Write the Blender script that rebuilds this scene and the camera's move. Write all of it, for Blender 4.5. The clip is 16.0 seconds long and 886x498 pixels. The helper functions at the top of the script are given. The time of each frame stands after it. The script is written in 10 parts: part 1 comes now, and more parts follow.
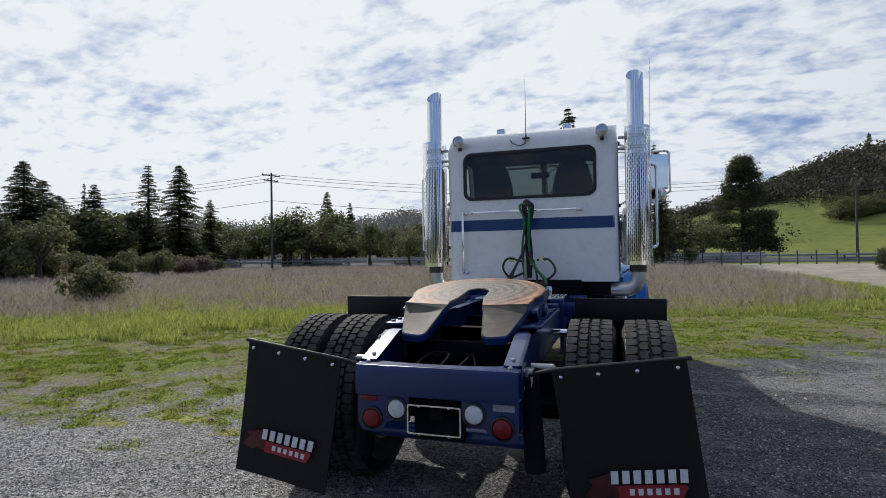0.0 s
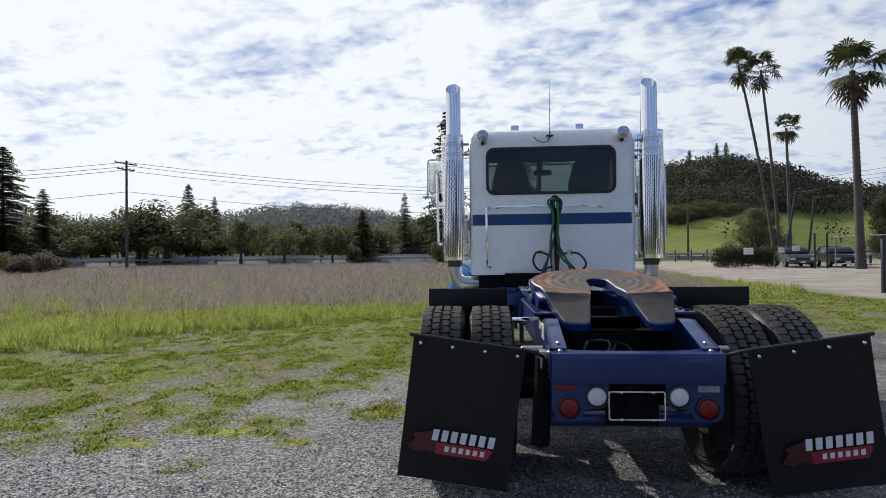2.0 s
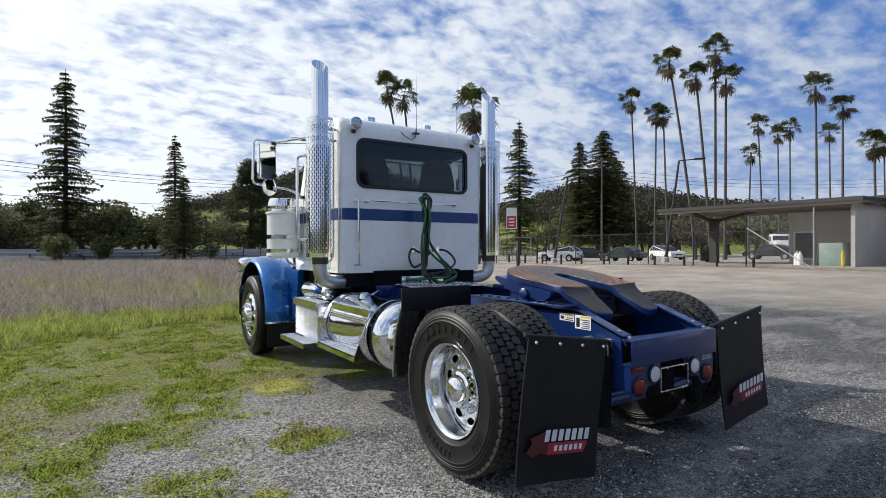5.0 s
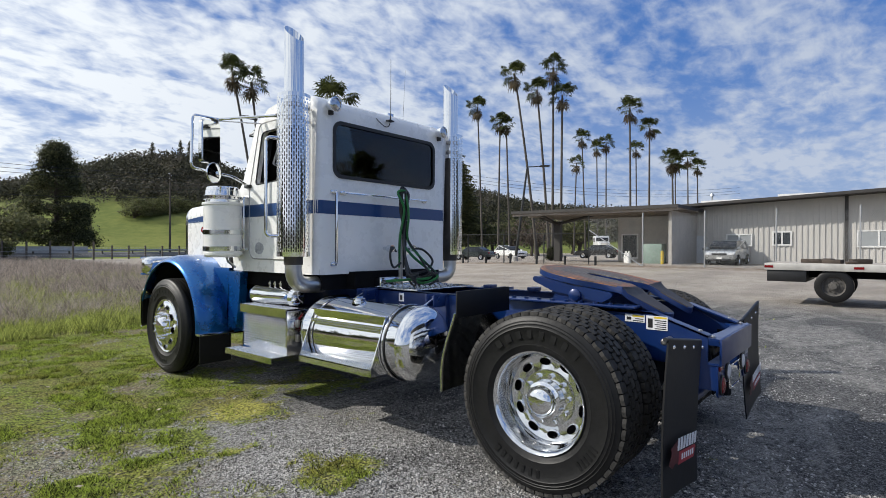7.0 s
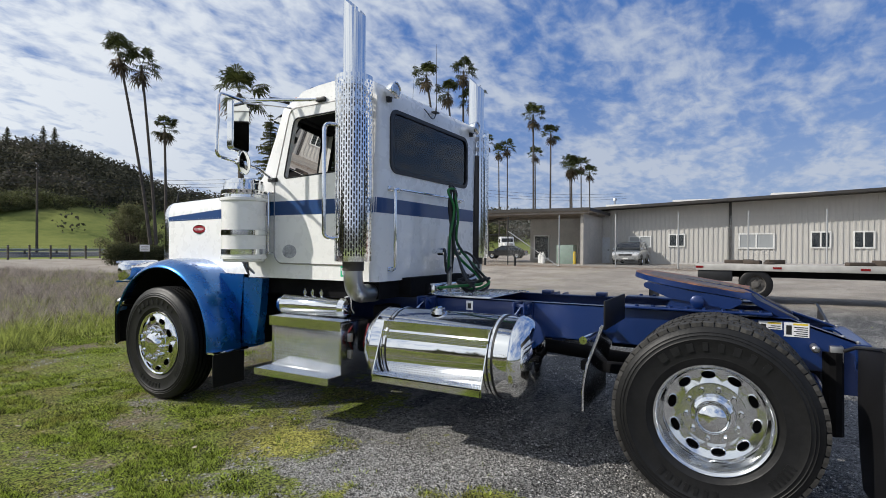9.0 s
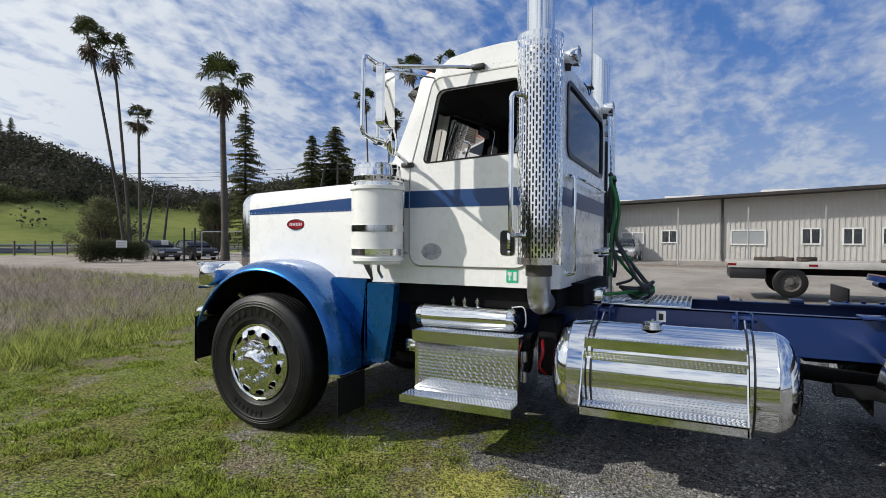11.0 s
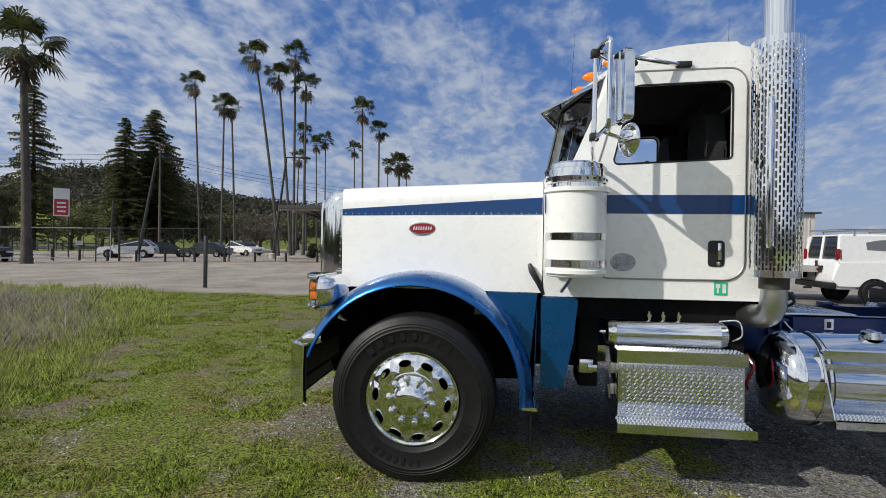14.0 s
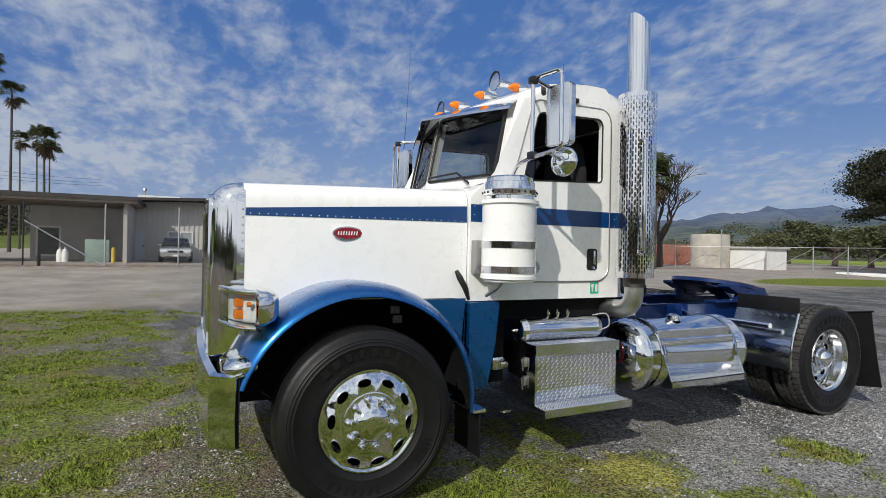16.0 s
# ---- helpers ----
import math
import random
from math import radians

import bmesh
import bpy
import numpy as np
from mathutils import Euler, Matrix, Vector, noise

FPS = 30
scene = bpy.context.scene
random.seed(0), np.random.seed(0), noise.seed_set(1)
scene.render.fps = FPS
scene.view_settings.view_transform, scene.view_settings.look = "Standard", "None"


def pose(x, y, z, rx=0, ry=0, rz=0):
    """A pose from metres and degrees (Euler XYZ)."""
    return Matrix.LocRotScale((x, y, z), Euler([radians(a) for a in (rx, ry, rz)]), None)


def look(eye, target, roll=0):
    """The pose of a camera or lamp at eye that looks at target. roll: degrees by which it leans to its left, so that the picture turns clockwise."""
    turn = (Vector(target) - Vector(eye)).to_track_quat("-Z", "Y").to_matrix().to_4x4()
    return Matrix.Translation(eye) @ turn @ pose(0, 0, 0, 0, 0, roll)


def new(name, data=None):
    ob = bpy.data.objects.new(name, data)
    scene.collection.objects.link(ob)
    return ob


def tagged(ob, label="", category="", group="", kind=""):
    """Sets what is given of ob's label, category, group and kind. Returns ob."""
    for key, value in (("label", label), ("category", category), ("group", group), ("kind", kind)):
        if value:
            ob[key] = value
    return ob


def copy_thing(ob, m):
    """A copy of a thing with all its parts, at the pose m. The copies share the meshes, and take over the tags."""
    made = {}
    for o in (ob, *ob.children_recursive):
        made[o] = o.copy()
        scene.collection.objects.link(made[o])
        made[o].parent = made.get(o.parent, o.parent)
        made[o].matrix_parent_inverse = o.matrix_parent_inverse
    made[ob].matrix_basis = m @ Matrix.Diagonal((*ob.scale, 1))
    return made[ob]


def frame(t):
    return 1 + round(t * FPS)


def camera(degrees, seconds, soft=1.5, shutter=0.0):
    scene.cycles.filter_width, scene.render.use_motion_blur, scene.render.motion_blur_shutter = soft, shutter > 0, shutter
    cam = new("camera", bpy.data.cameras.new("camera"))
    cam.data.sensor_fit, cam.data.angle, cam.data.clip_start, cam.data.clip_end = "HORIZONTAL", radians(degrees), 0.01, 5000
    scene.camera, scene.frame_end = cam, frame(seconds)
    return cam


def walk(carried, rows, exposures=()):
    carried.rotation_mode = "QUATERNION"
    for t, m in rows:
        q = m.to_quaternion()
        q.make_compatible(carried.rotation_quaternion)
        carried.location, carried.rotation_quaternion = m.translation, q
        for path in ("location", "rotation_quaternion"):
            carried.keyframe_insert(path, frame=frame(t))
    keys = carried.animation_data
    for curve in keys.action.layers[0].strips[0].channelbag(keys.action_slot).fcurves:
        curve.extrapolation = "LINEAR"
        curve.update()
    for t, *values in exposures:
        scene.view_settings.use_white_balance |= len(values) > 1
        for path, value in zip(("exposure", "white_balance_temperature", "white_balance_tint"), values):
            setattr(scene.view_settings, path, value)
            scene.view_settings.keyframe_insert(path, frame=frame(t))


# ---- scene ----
cam = camera(79.4, 16.0, 0.9)
# seconds, x, y, z, yaw, pitch, roll; the tractor's rear axle stands at the origin and its nose points along y
ROWS = [
    (0.0, 0.935, -3.454, 1.501, 18.21, 0.72, 0.87),
    (0.5, 0.494, -3.536, 1.489, 14.30, 0.56, 0.85),
    (1.0, 0.054, -3.676, 1.493, 10.77, 0.54, 0.79),
    (1.5, -0.382, -3.693, 1.467, 7.37, 0.42, 0.80),
    (2.0, -0.829, -3.719, 1.463, 4.02, 0.42, 0.68),
    (2.5, -1.269, -3.667, 1.443, -1.50, 0.23, 0.71),
    (3.0, -1.714, -3.587, 1.449, -8.66, 0.16, 0.60),
    (3.5, -2.134, -3.474, 1.455, -16.62, 0.04, 0.52),
    (4.0, -2.503, -3.272, 1.467, -22.52, -0.06, 0.38),
    (4.5, -2.850, -3.074, 1.472, -28.19, -0.10, 0.20),
    (7.0, -3.989, -1.573, 1.465, -50.23, -0.20, -0.24),
    (7.5, -4.153, -1.176, 1.473, -53.97, -0.21, -0.29),
    (8.0, -4.348, -0.833, 1.478, -57.17, -0.13, -0.31),
    (10.5, -4.544, 1.177, 1.499, -63.47, -0.48, -0.41),
    (11.0, -4.503, 1.631, 1.504, -64.17, -0.57, -0.40),
    (11.5, -4.589, 2.066, 1.518, -65.37, -0.50, -0.46),
    (12.0, -4.634, 2.495, 1.525, -67.28, -0.50, -0.47),
    (12.5, -4.734, 2.934, 1.538, -70.11, -0.40, -0.53),
    (13.0, -4.769, 3.326, 1.535, -73.87, -0.42, -0.58),
    (13.5, -4.737, 3.755, 1.544, -77.10, -0.44, -0.65),
    (14.0, -4.696, 4.186, 1.543, -82.45, -0.40, -0.80),
    (14.5, -4.592, 4.592, 1.542, -90.72, -0.34, -0.85),
    (15.0, -4.577, 5.019, 1.549, -99.92, -0.15, -1.05),
    (15.5, -4.434, 5.410, 1.557, -107.93, -0.10, -1.09),
    (16.0, -4.327, 5.824, 1.570, -115.70, 0.04, -1.16),
]
walk(cam, [(t, pose(x, y, z, 90 + pitch, roll, yaw)) for t, x, y, z, yaw, pitch, roll in ROWS],
     [(0.0, -0.04), (1.5, 0.05), (3.5, 0.26), (7.0, 0.22), (8.0, 0.15), (11.0, 0.06), (13.0, -0.04), (14.5, -0.11), (16.0, -0.12)])

# ---------------------------------------------------------------- light
SUN_AZ, SUN_EL = -37.0, 36.0     # degrees from +y towards +x, degrees over the horizon
SUN = Vector((math.sin(radians(SUN_AZ)) * math.cos(radians(SUN_EL)), math.cos(radians(SUN_AZ)) * math.cos(radians(SUN_EL)), math.sin(radians(SUN_EL))))
lamp = bpy.data.lights.new("sun", "SUN")
lamp.energy, lamp.angle, lamp.color = 3.9, radians(0.6), (1.0, 0.955, 0.88)
sun = new("sun", lamp)
sun.matrix_world = look(SUN * 60, (0, 0, 0))

world = bpy.data.worlds.new("sky")
scene.world = world
world.use_nodes = True
wn, wl = world.node_tree.nodes, world.node_tree.links
wn.clear()


def wmath(op, a, b=None, c=None):
    n = wn.new("ShaderNodeMath")
    n.operation = op
    for i, v in enumerate((a, b, c)):
        if v is None:
            continue
        if isinstance(v, (int, float)):
            n.inputs[i].default_value = v
        else:
            wl.new(v, n.inputs[i])
    return n.outputs[0]


def wstep(v, lo, hi):
    n = wn.new("ShaderNodeMapRange")
    n.interpolation_type = "SMOOTHSTEP"
    wl.new(v, n.inputs[0])
    n.inputs[1].default_value, n.inputs[2].default_value = lo, hi
    return n.outputs[0]


def wmix(fac, a, b):
    n = wn.new("ShaderNodeMix")
    n.data_type = "RGBA"
    if isinstance(fac, float):
        n.inputs[0].default_value = fac
    else:
        wl.new(fac, n.inputs[0])
    for i, v in ((6, a), (7, b)):
        if isinstance(v, tuple):
            n.inputs[i].default_value = (*v, 1)
        else:
            wl.new(v, n.inputs[i])
    return n.outputs[2]


sky = wn.new("ShaderNodeTexSky")
sky.sky_type = "NISHITA"
sky.sun_disc = False
sky.sun_elevation, sky.sun_rotation = radians(SUN_EL), radians(SUN_AZ)
sky.air_density, sky.dust_density, sky.ozone_density = 1.0, 0.6, 2.0
coord = wn.new("ShaderNodeTexCoord").outputs["Generated"]
sep = wn.new("ShaderNodeSeparateXYZ")
wl.new(coord, sep.inputs[0])
lift = wmath("ADD", wmath("MAXIMUM", sep.outputs[2], 0.0), 0.28)
flat = wn.new("ShaderNodeCombineXYZ")
wl.new(wmath("DIVIDE", sep.outputs[0], lift), flat.inputs[0])
wl.new(wmath("DIVIDE", sep.outputs[1], lift), flat.inputs[1])


def wnoise(scale, detail, rough, stretch=(1, 1, 1), turn=0.0, distort=0.0):
    m = wn.new("ShaderNodeMapping")
    m.inputs["Scale"].default_value = stretch
    m.inputs["Rotation"].default_value = (0, 0, turn)
    wl.new(flat.outputs[0], m.inputs[0])
    n = wn.new("ShaderNodeTexNoise")
    wl.new(m.outputs[0], n.inputs["Vector"])
    n.inputs["Scale"].default_value, n.inputs["Detail"].default_value, n.inputs["Roughness"].default_value = scale, detail, rough
    n.inputs["Distortion"].default_value = distort
    return n.outputs["Fac"]


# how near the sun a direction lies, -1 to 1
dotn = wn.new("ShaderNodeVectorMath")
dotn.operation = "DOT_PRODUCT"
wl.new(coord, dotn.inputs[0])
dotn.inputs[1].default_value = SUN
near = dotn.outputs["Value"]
cells = wnoise(15.0, 3.0, 0.5, (1.0, 1.25, 1.0), 0.5, 0.35)     # rows of small white cloudlets
tufts = wnoise(5.0, 6.0, 0.62, (1.0, 1.35, 1.0), 0.5, 0.5)      # torn lumps
sheets = wnoise(1.5, 6.0, 0.6, (1.0, 1.3, 1.0), 0.9, 0.6)       # wide thin sheets
streaks = wnoise(1.6, 7.0, 0.62, (0.6, 2.4, 1.0), -0.55, 0.6)   # feathered streaks
cover = wmath("ADD", wmath("MULTIPLY", cells, 0.34), wmath("MULTIPLY", sheets, 0.62))
cover = wmath("ADD", cover, wmath("ADD", wmath("MULTIPLY", streaks, 0.40), wmath("MULTIPLY", tufts, 0.40)))
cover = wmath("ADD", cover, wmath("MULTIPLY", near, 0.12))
mask = wstep(cover, 0.735, 1.06)
low = wstep(sep.outputs[2], 0.34, 0.0)                          # the deck closes up towards the horizon
mask = wmath("MINIMUM", wmath("ADD", mask, wmath("MULTIPLY", low, 0.42)), 0.97)
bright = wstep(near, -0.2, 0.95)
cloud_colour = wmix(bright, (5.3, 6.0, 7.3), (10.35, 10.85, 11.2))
deep = wmix(0.62, sky.outputs[0], (0.5, 1.9, 6.2))
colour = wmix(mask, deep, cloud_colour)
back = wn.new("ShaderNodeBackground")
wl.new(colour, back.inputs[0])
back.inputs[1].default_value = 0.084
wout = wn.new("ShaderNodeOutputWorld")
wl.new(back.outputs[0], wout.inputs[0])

# ---------------------------------------------------------------- materials


class Nodes:
    """A small builder for procedural materials."""

    def __init__(self, name):
        self.m = bpy.data.materials.new(name)
        self.m.use_nodes = True
        self.t = self.m.node_tree
        self.n, self.l = self.t.nodes, self.t.links
        self.b = self.n["Principled BSDF"]
        self.out = self.n["Material Output"]
        self.pos = None

    def put(self, v, socket):
        if isinstance(v, (int, float)):
            socket.default_value = v
        elif isinstance(v, tuple):
            socket.default_value = (*v, 1) if len(v) == 3 and len(socket.default_value) == 4 else v
        elif v is not None:
            self.l.new(v, socket)

    def set(self, **kw):
        for k, v in kw.items():
            self.put(v, self.b.inputs[k.replace("_", " ")])
        return self

    def where(self, kind="Object"):
        n = self.n.new("ShaderNodeTexCoord")
        return n.outputs[kind]

    def place(self):
        if self.pos is None:
            self.pos = self.n.new("ShaderNodeNewGeometry").outputs["Position"]
        return self.pos

    def noise(self, scale, detail=4.0, rough=0.55, vec=None, stretch=None, distort=0.0):
        vec = vec or self.where()
        if stretch:
            m = self.n.new("ShaderNodeMapping")
            m.inputs["Scale"].default_value = stretch
            self.l.new(vec, m.inputs[0])
            vec = m.outputs[0]
        n = self.n.new("ShaderNodeTexNoise")
        self.l.new(vec, n.inputs["Vector"])
        n.inputs["Scale"].default_value, n.inputs["Detail"].default_value, n.inputs["Roughness"].default_value = scale, detail, rough
        n.inputs["Distortion"].default_value = distort
        return n.outputs["Fac"]

    def voronoi(self, scale, vec=None, feature="F1", out="Distance"):
        n = self.n.new("ShaderNodeTexVoronoi")
        n.feature = feature
        self.l.new(vec or self.where(), n.inputs["Vector"])
        n.inputs["Scale"].default_value = scale
        return n.outputs[out]

    def math(self, op, a, b=None, c=None):
        n = self.n.new("ShaderNodeMath")
        n.operation = op
        for i, v in enumerate((a, b, c)):
            self.put(v, n.inputs[i])
        return n.outputs[0]

    def step(self, v, lo, hi, to0=0.0, to1=1.0):
        n = self.n.new("ShaderNodeMapRange")
        n.interpolation_type = "SMOOTHSTEP"
        self.put(v, n.inputs[0])
        for i, x in ((1, lo), (2, hi), (3, to0), (4, to1)):
            n.inputs[i].default_value = x
        return n.outputs[0]

    def mix(self, fac, a, b, kind="MIX"):
        n = self.n.new("ShaderNodeMix")
        n.data_type, n.blend_type = "RGBA", kind
        self.put(fac, n.inputs[0])
        self.put(a, n.inputs[6])
        self.put(b, n.inputs[7])
        return n.outputs[2]

    def bump(self, height, strength=0.3, distance=0.01, after=None):
        n = self.n.new("ShaderNodeBump")
        n.inputs["Strength"].default_value, n.inputs["Distance"].default_value = strength, distance
        self.l.new(height, n.inputs["Height"])
        if after is not None:
            self.l.new(after, n.inputs["Normal"])
        return n.outputs[0]

    def xyz(self, vec):
        n = self.n.new("ShaderNodeSeparateXYZ")
        self.l.new(vec, n.inputs[0])
        return n.outputs

    def leafy(self, colour, rough=0.7, share=0.42):
        """Leaves let a good share of the light through."""
        self.set(Base_Color=colour, Roughness=rough, Specular_IOR_Level=0.25)
        thin, mixer = self.n.new("ShaderNodeBsdfTranslucent"), self.n.new("ShaderNodeMixShader")
        self.l.new(colour, thin.inputs[0])
        mixer.inputs[0].default_value = share
        self.l.new(self.b.outputs[0], mixer.inputs[1])
        self.l.new(thin.outputs[0], mixer.inputs[2])
        self.l.new(mixer.outputs[0], self.out.inputs[0])
        return self.m

    def random(self):
        return self.n.new("ShaderNodeObjectInfo").outputs["Random"]

    def island(self):
        return self.n.new("ShaderNodeNewGeometry").outputs["Random Per Island"]


def paint(name, colour, dirt=(0.2, 0.18, 0.15), amount=0.15, rough=0.22, metal=0.0, coat=0.6, flake=0.0):
    k = Nodes(name)
    big, fine = k.noise(1.7, 5), k.noise(38, 3)
    d = k.math("MULTIPLY", k.step(big, 0.45, 0.8), k.step(fine, 0.35, 0.75))
    k.set(Base_Color=k.mix(k.math("MULTIPLY", d, amount), colour, dirt), Metallic=metal,
          Roughness=k.math("ADD", rough, k.math("MULTIPLY", k.noise(9, 4), 0.12)), Coat_Weight=coat, Coat_Roughness=0.06)
    k.set(Normal=k.bump(k.noise(2.6, 2), 0.05, 0.02))
    return k.m


def metal(name, colour=(0.78, 0.79, 0.8), rough=0.07, stain=0.1, wave=0.04):
    k = Nodes(name)
    d = k.step(k.noise(5, 5), 0.5, 0.8)
    k.set(Base_Color=k.mix(k.math("MULTIPLY", d, stain), colour, (0.32, 0.31, 0.29)), Metallic=1.0,
          Roughness=k.math("ADD", rough, k.math("MULTIPLY", k.noise(14, 5, 0.7), 0.1)))
    k.set(Normal=k.bump(k.noise(3.5, 2), wave, 0.03))
    return k.m


def plain(name, colour, rough=0.6, vary=0.35, scale=12.0, bump=0.15, metallic=0.0, spec=0.5):
    k = Nodes(name)
    a, b = k.noise(scale * 0.12, 4), k.noise(scale, 5)
    f = k.math("ADD", k.math("MULTIPLY", a, 0.6), k.math("MULTIPLY", b, 0.4))
    dark = tuple(c * (1 - vary) for c in colour)
    lite = tuple(min(1, c * (1 + vary)) for c in colour)
    k.set(Base_Color=k.mix(k.step(f, 0.3, 0.7), dark, lite), Roughness=rough, Metallic=metallic, Specular_IOR_Level=spec)
    k.set(Normal=k.bump(b, bump, 0.01))
    return k.m


def pane(name, tint, rough=0.0):
    """Window glass: clear or tinted, with a glossy face."""
    k = Nodes(name)
    k.n.remove(k.b)
    clear, gloss, mixer = k.n.new("ShaderNodeBsdfTransparent"), k.n.new("ShaderNodeBsdfGlossy"), k.n.new("ShaderNodeMixShader")
    fres = k.n.new("ShaderNodeFresnel")
    fres.inputs[0].default_value = 1.5
    clear.inputs[0].default_value = (*tint, 1)
    gloss.inputs["Roughness"].default_value = rough
    k.l.new(fres.outputs[0], mixer.inputs[0])
    k.l.new(clear.outputs[0], mixer.inputs[1])
    k.l.new(gloss.outputs[0], mixer.inputs[2])
    k.l.new(mixer.outputs[0], k.out.inputs[0])
    return k.m


WHITE = paint("white_paint", (0.83, 0.83, 0.81), (0.42, 0.38, 0.32), 0.12, 0.22)
BLUE = paint("blue_fender_paint", (0.003, 0.105, 0.34), (0.03, 0.06, 0.10), 0.10, 0.22, 0.72, 0.7)
NAVY = paint("navy_stripe_paint", (0.001, 0.042, 0.165), (0.05, 0.05, 0.06), 0.1, 0.28, 0.0, 0.25)
RAIL_BLUE = paint("blue_chassis_paint", (0.002, 0.021, 0.112), (0.04, 0.04, 0.045), 0.25, 0.30, 0.15, 0.4)
CHROME = metal("chrome", (0.80, 0.81, 0.82), 0.02, 0.06, 0.03)
ALLOY = metal("polished_alloy", (0.74, 0.75, 0.76), 0.08, 0.16, 0.06)
STEEL = metal("dull_steel", (0.42, 0.41, 0.4), 0.35, 0.4, 0.1)
ALUMINISED = metal("aluminised_pipe", (0.55, 0.55, 0.54), 0.3, 0.3, 0.05)
# dark colour stands for the shade inside the slotted heat shield
SHADED_STEEL = metal("shade_darkened_steel", (0.10, 0.092, 0.085), 0.5, 0.3, 0.05)
RUBBER = plain("tyre_rubber", (0.0085, 0.0085, 0.009), 0.48, 0.35, 30, 0.2, spec=0.28)
TREAD = plain("dusty_tread", (0.050, 0.048, 0.045), 0.85, 0.5, 24, 0.3, spec=0.25)
FLAP = plain("black_flap_rubber", (0.008, 0.008, 0.009), 0.5, 0.3, 9, 0.12, spec=0.3)
BLACK = plain("black_plastic", (0.012, 0.012, 0.013), 0.45, 0.3, 20, 0.05)
DARK = plain("grimy_underside", (0.007, 0.007, 0.008), 0.85, 0.5, 8, 0.3, spec=0.12)
CLOTH = plain("dark_seat_cloth", (0.02, 0.02, 0.022), 0.9, 0.3, 40, 0.2)
GLASS = pane("tinted_glass", (0.42, 0.47, 0.47))
CLEAR = pane("clear_glass", (0.78, 0.84, 0.82))
AMBER = plain("amber_lens", (0.75, 0.19, 0.012), 0.15, 0.1, 5, 0.02)
RED = plain("red_lens", (0.17, 0.004, 0.008), 0.2, 0.15, 60, 0.05)
LENS = plain("white_lamp_lens", (0.62, 0.63, 0.65), 0.15, 0.2, 60, 0.1)
LAMP_GLASS = metal("silvered_lamp_glass", (0.50, 0.52, 0.54), 0.10, 0.1, 0.3)
MIRROR = metal("mirror_glass", (0.86, 0.88, 0.88), 0.0, 0.0, 0.0)
GREEN_HOSE = plain("green_hose", (0.012, 0.15, 0.03), 0.4, 0.3, 20, 0.05)
BLACK_HOSE = plain("black_hose", (0.012, 0.013, 0.013), 0.45, 0.3, 20, 0.05)
PRINT_WHITE = plain("white_print", (0.70, 0.70, 0.71), 0.55, 0.1, 40, 0.05)
PRINT_RED = plain("red_print", (0.30, 0.02, 0.03), 0.55, 0.25, 30, 0.05)
PRINT_MAROON = plain("maroon_print", (0.07, 0.008, 0.010), 0.55, 0.3, 30, 0.05)
BADGE = paint("red_badge_enamel", (0.25, 0.008, 0.018), (0.1, 0.02, 0.02), 0.1, 0.2)
STICKER = plain("green_sticker", (0.02, 0.42, 0.22), 0.5, 0.15, 30, 0.02)
DECAL = plain("worn_pale_decal", (0.38, 0.39, 0.42), 0.5, 0.5, 60, 0.02)


def fifth_wheel_top():
    k = Nodes("greasy_rusty_plate")
    o = k.where()
    sx = k.xyz(o)
    ring = k.math("SQRT", k.math("ADD", k.math("POWER", sx[0], 2.0), k.math("POWER", k.math("SUBTRACT", sx[1], 0.05), 2.0)))
    worn = k.math("ADD", ring, k.math("MULTIPLY", k.noise(5, 5), 0.12))
    rings = k.noise(60, 3, 0.6, None, None)
    polar = k.math("SINE", k.math("MULTIPLY", worn, 95.0))
    f = k.math("ADD", k.math("MULTIPLY", polar, 0.07), k.noise(7, 7, 0.72, None, (1.0, 0.6, 1.0)))
    rust = k.mix(k.step(f, 0.38, 0.66), (0.085, 0.048, 0.030), (0.36, 0.155, 0.075))
    grease = k.mix(k.step(k.math("ADD", rings, k.math("MULTIPLY", polar, 0.10)), 0.3, 0.7), (0.035, 0.030, 0.026), (0.17, 0.145, 0.12))
    c = k.mix(k.step(k.math("ADD", ring, k.math("MULTIPLY", k.math("SUBTRACT", k.noise(3.5, 6, 0.75), 0.5), 0.75)), 0.26, 0.46), grease, rust)
    k.set(Base_Color=c, Roughness=k.step(f, 0.2, 0.9, 0.42, 0.75), Metallic=0.25)
    k.set(Normal=k.bump(f, 0.35, 0.006))
    return k.m


PLATE = fifth_wheel_top()
RAMP = plain("worn_steel_ramp", (0.05, 0.042, 0.036), 0.55, 0.6, 9, 0.3, 0.3)


# ---------------------------------------------------------------- mesh helpers


def finish(name, bm, material, smooth=35.0, loose=True):
    if loose:
        bmesh.ops.recalc_face_normals(bm, faces=bm.faces)
    me = bpy.data.meshes.new(name)
    bm.to_mesh(me)
    bm.free()
    me.materials.append(material)
    if smooth:
        me.polygons.foreach_set("use_smooth", [True] * len(me.polygons))
        me.set_sharp_from_angle(angle=radians(smooth))
    return me


def part(name, bm, material, parent=None, label="", smooth=35.0, loose=True):
    """Links a bmesh as one mesh object under a thing or a part."""
    ob = new(name, finish(name, bm, material, smooth, loose))
    if parent is not None:
        ob.parent = parent
    if label:
        tagged(ob, label)
    return ob


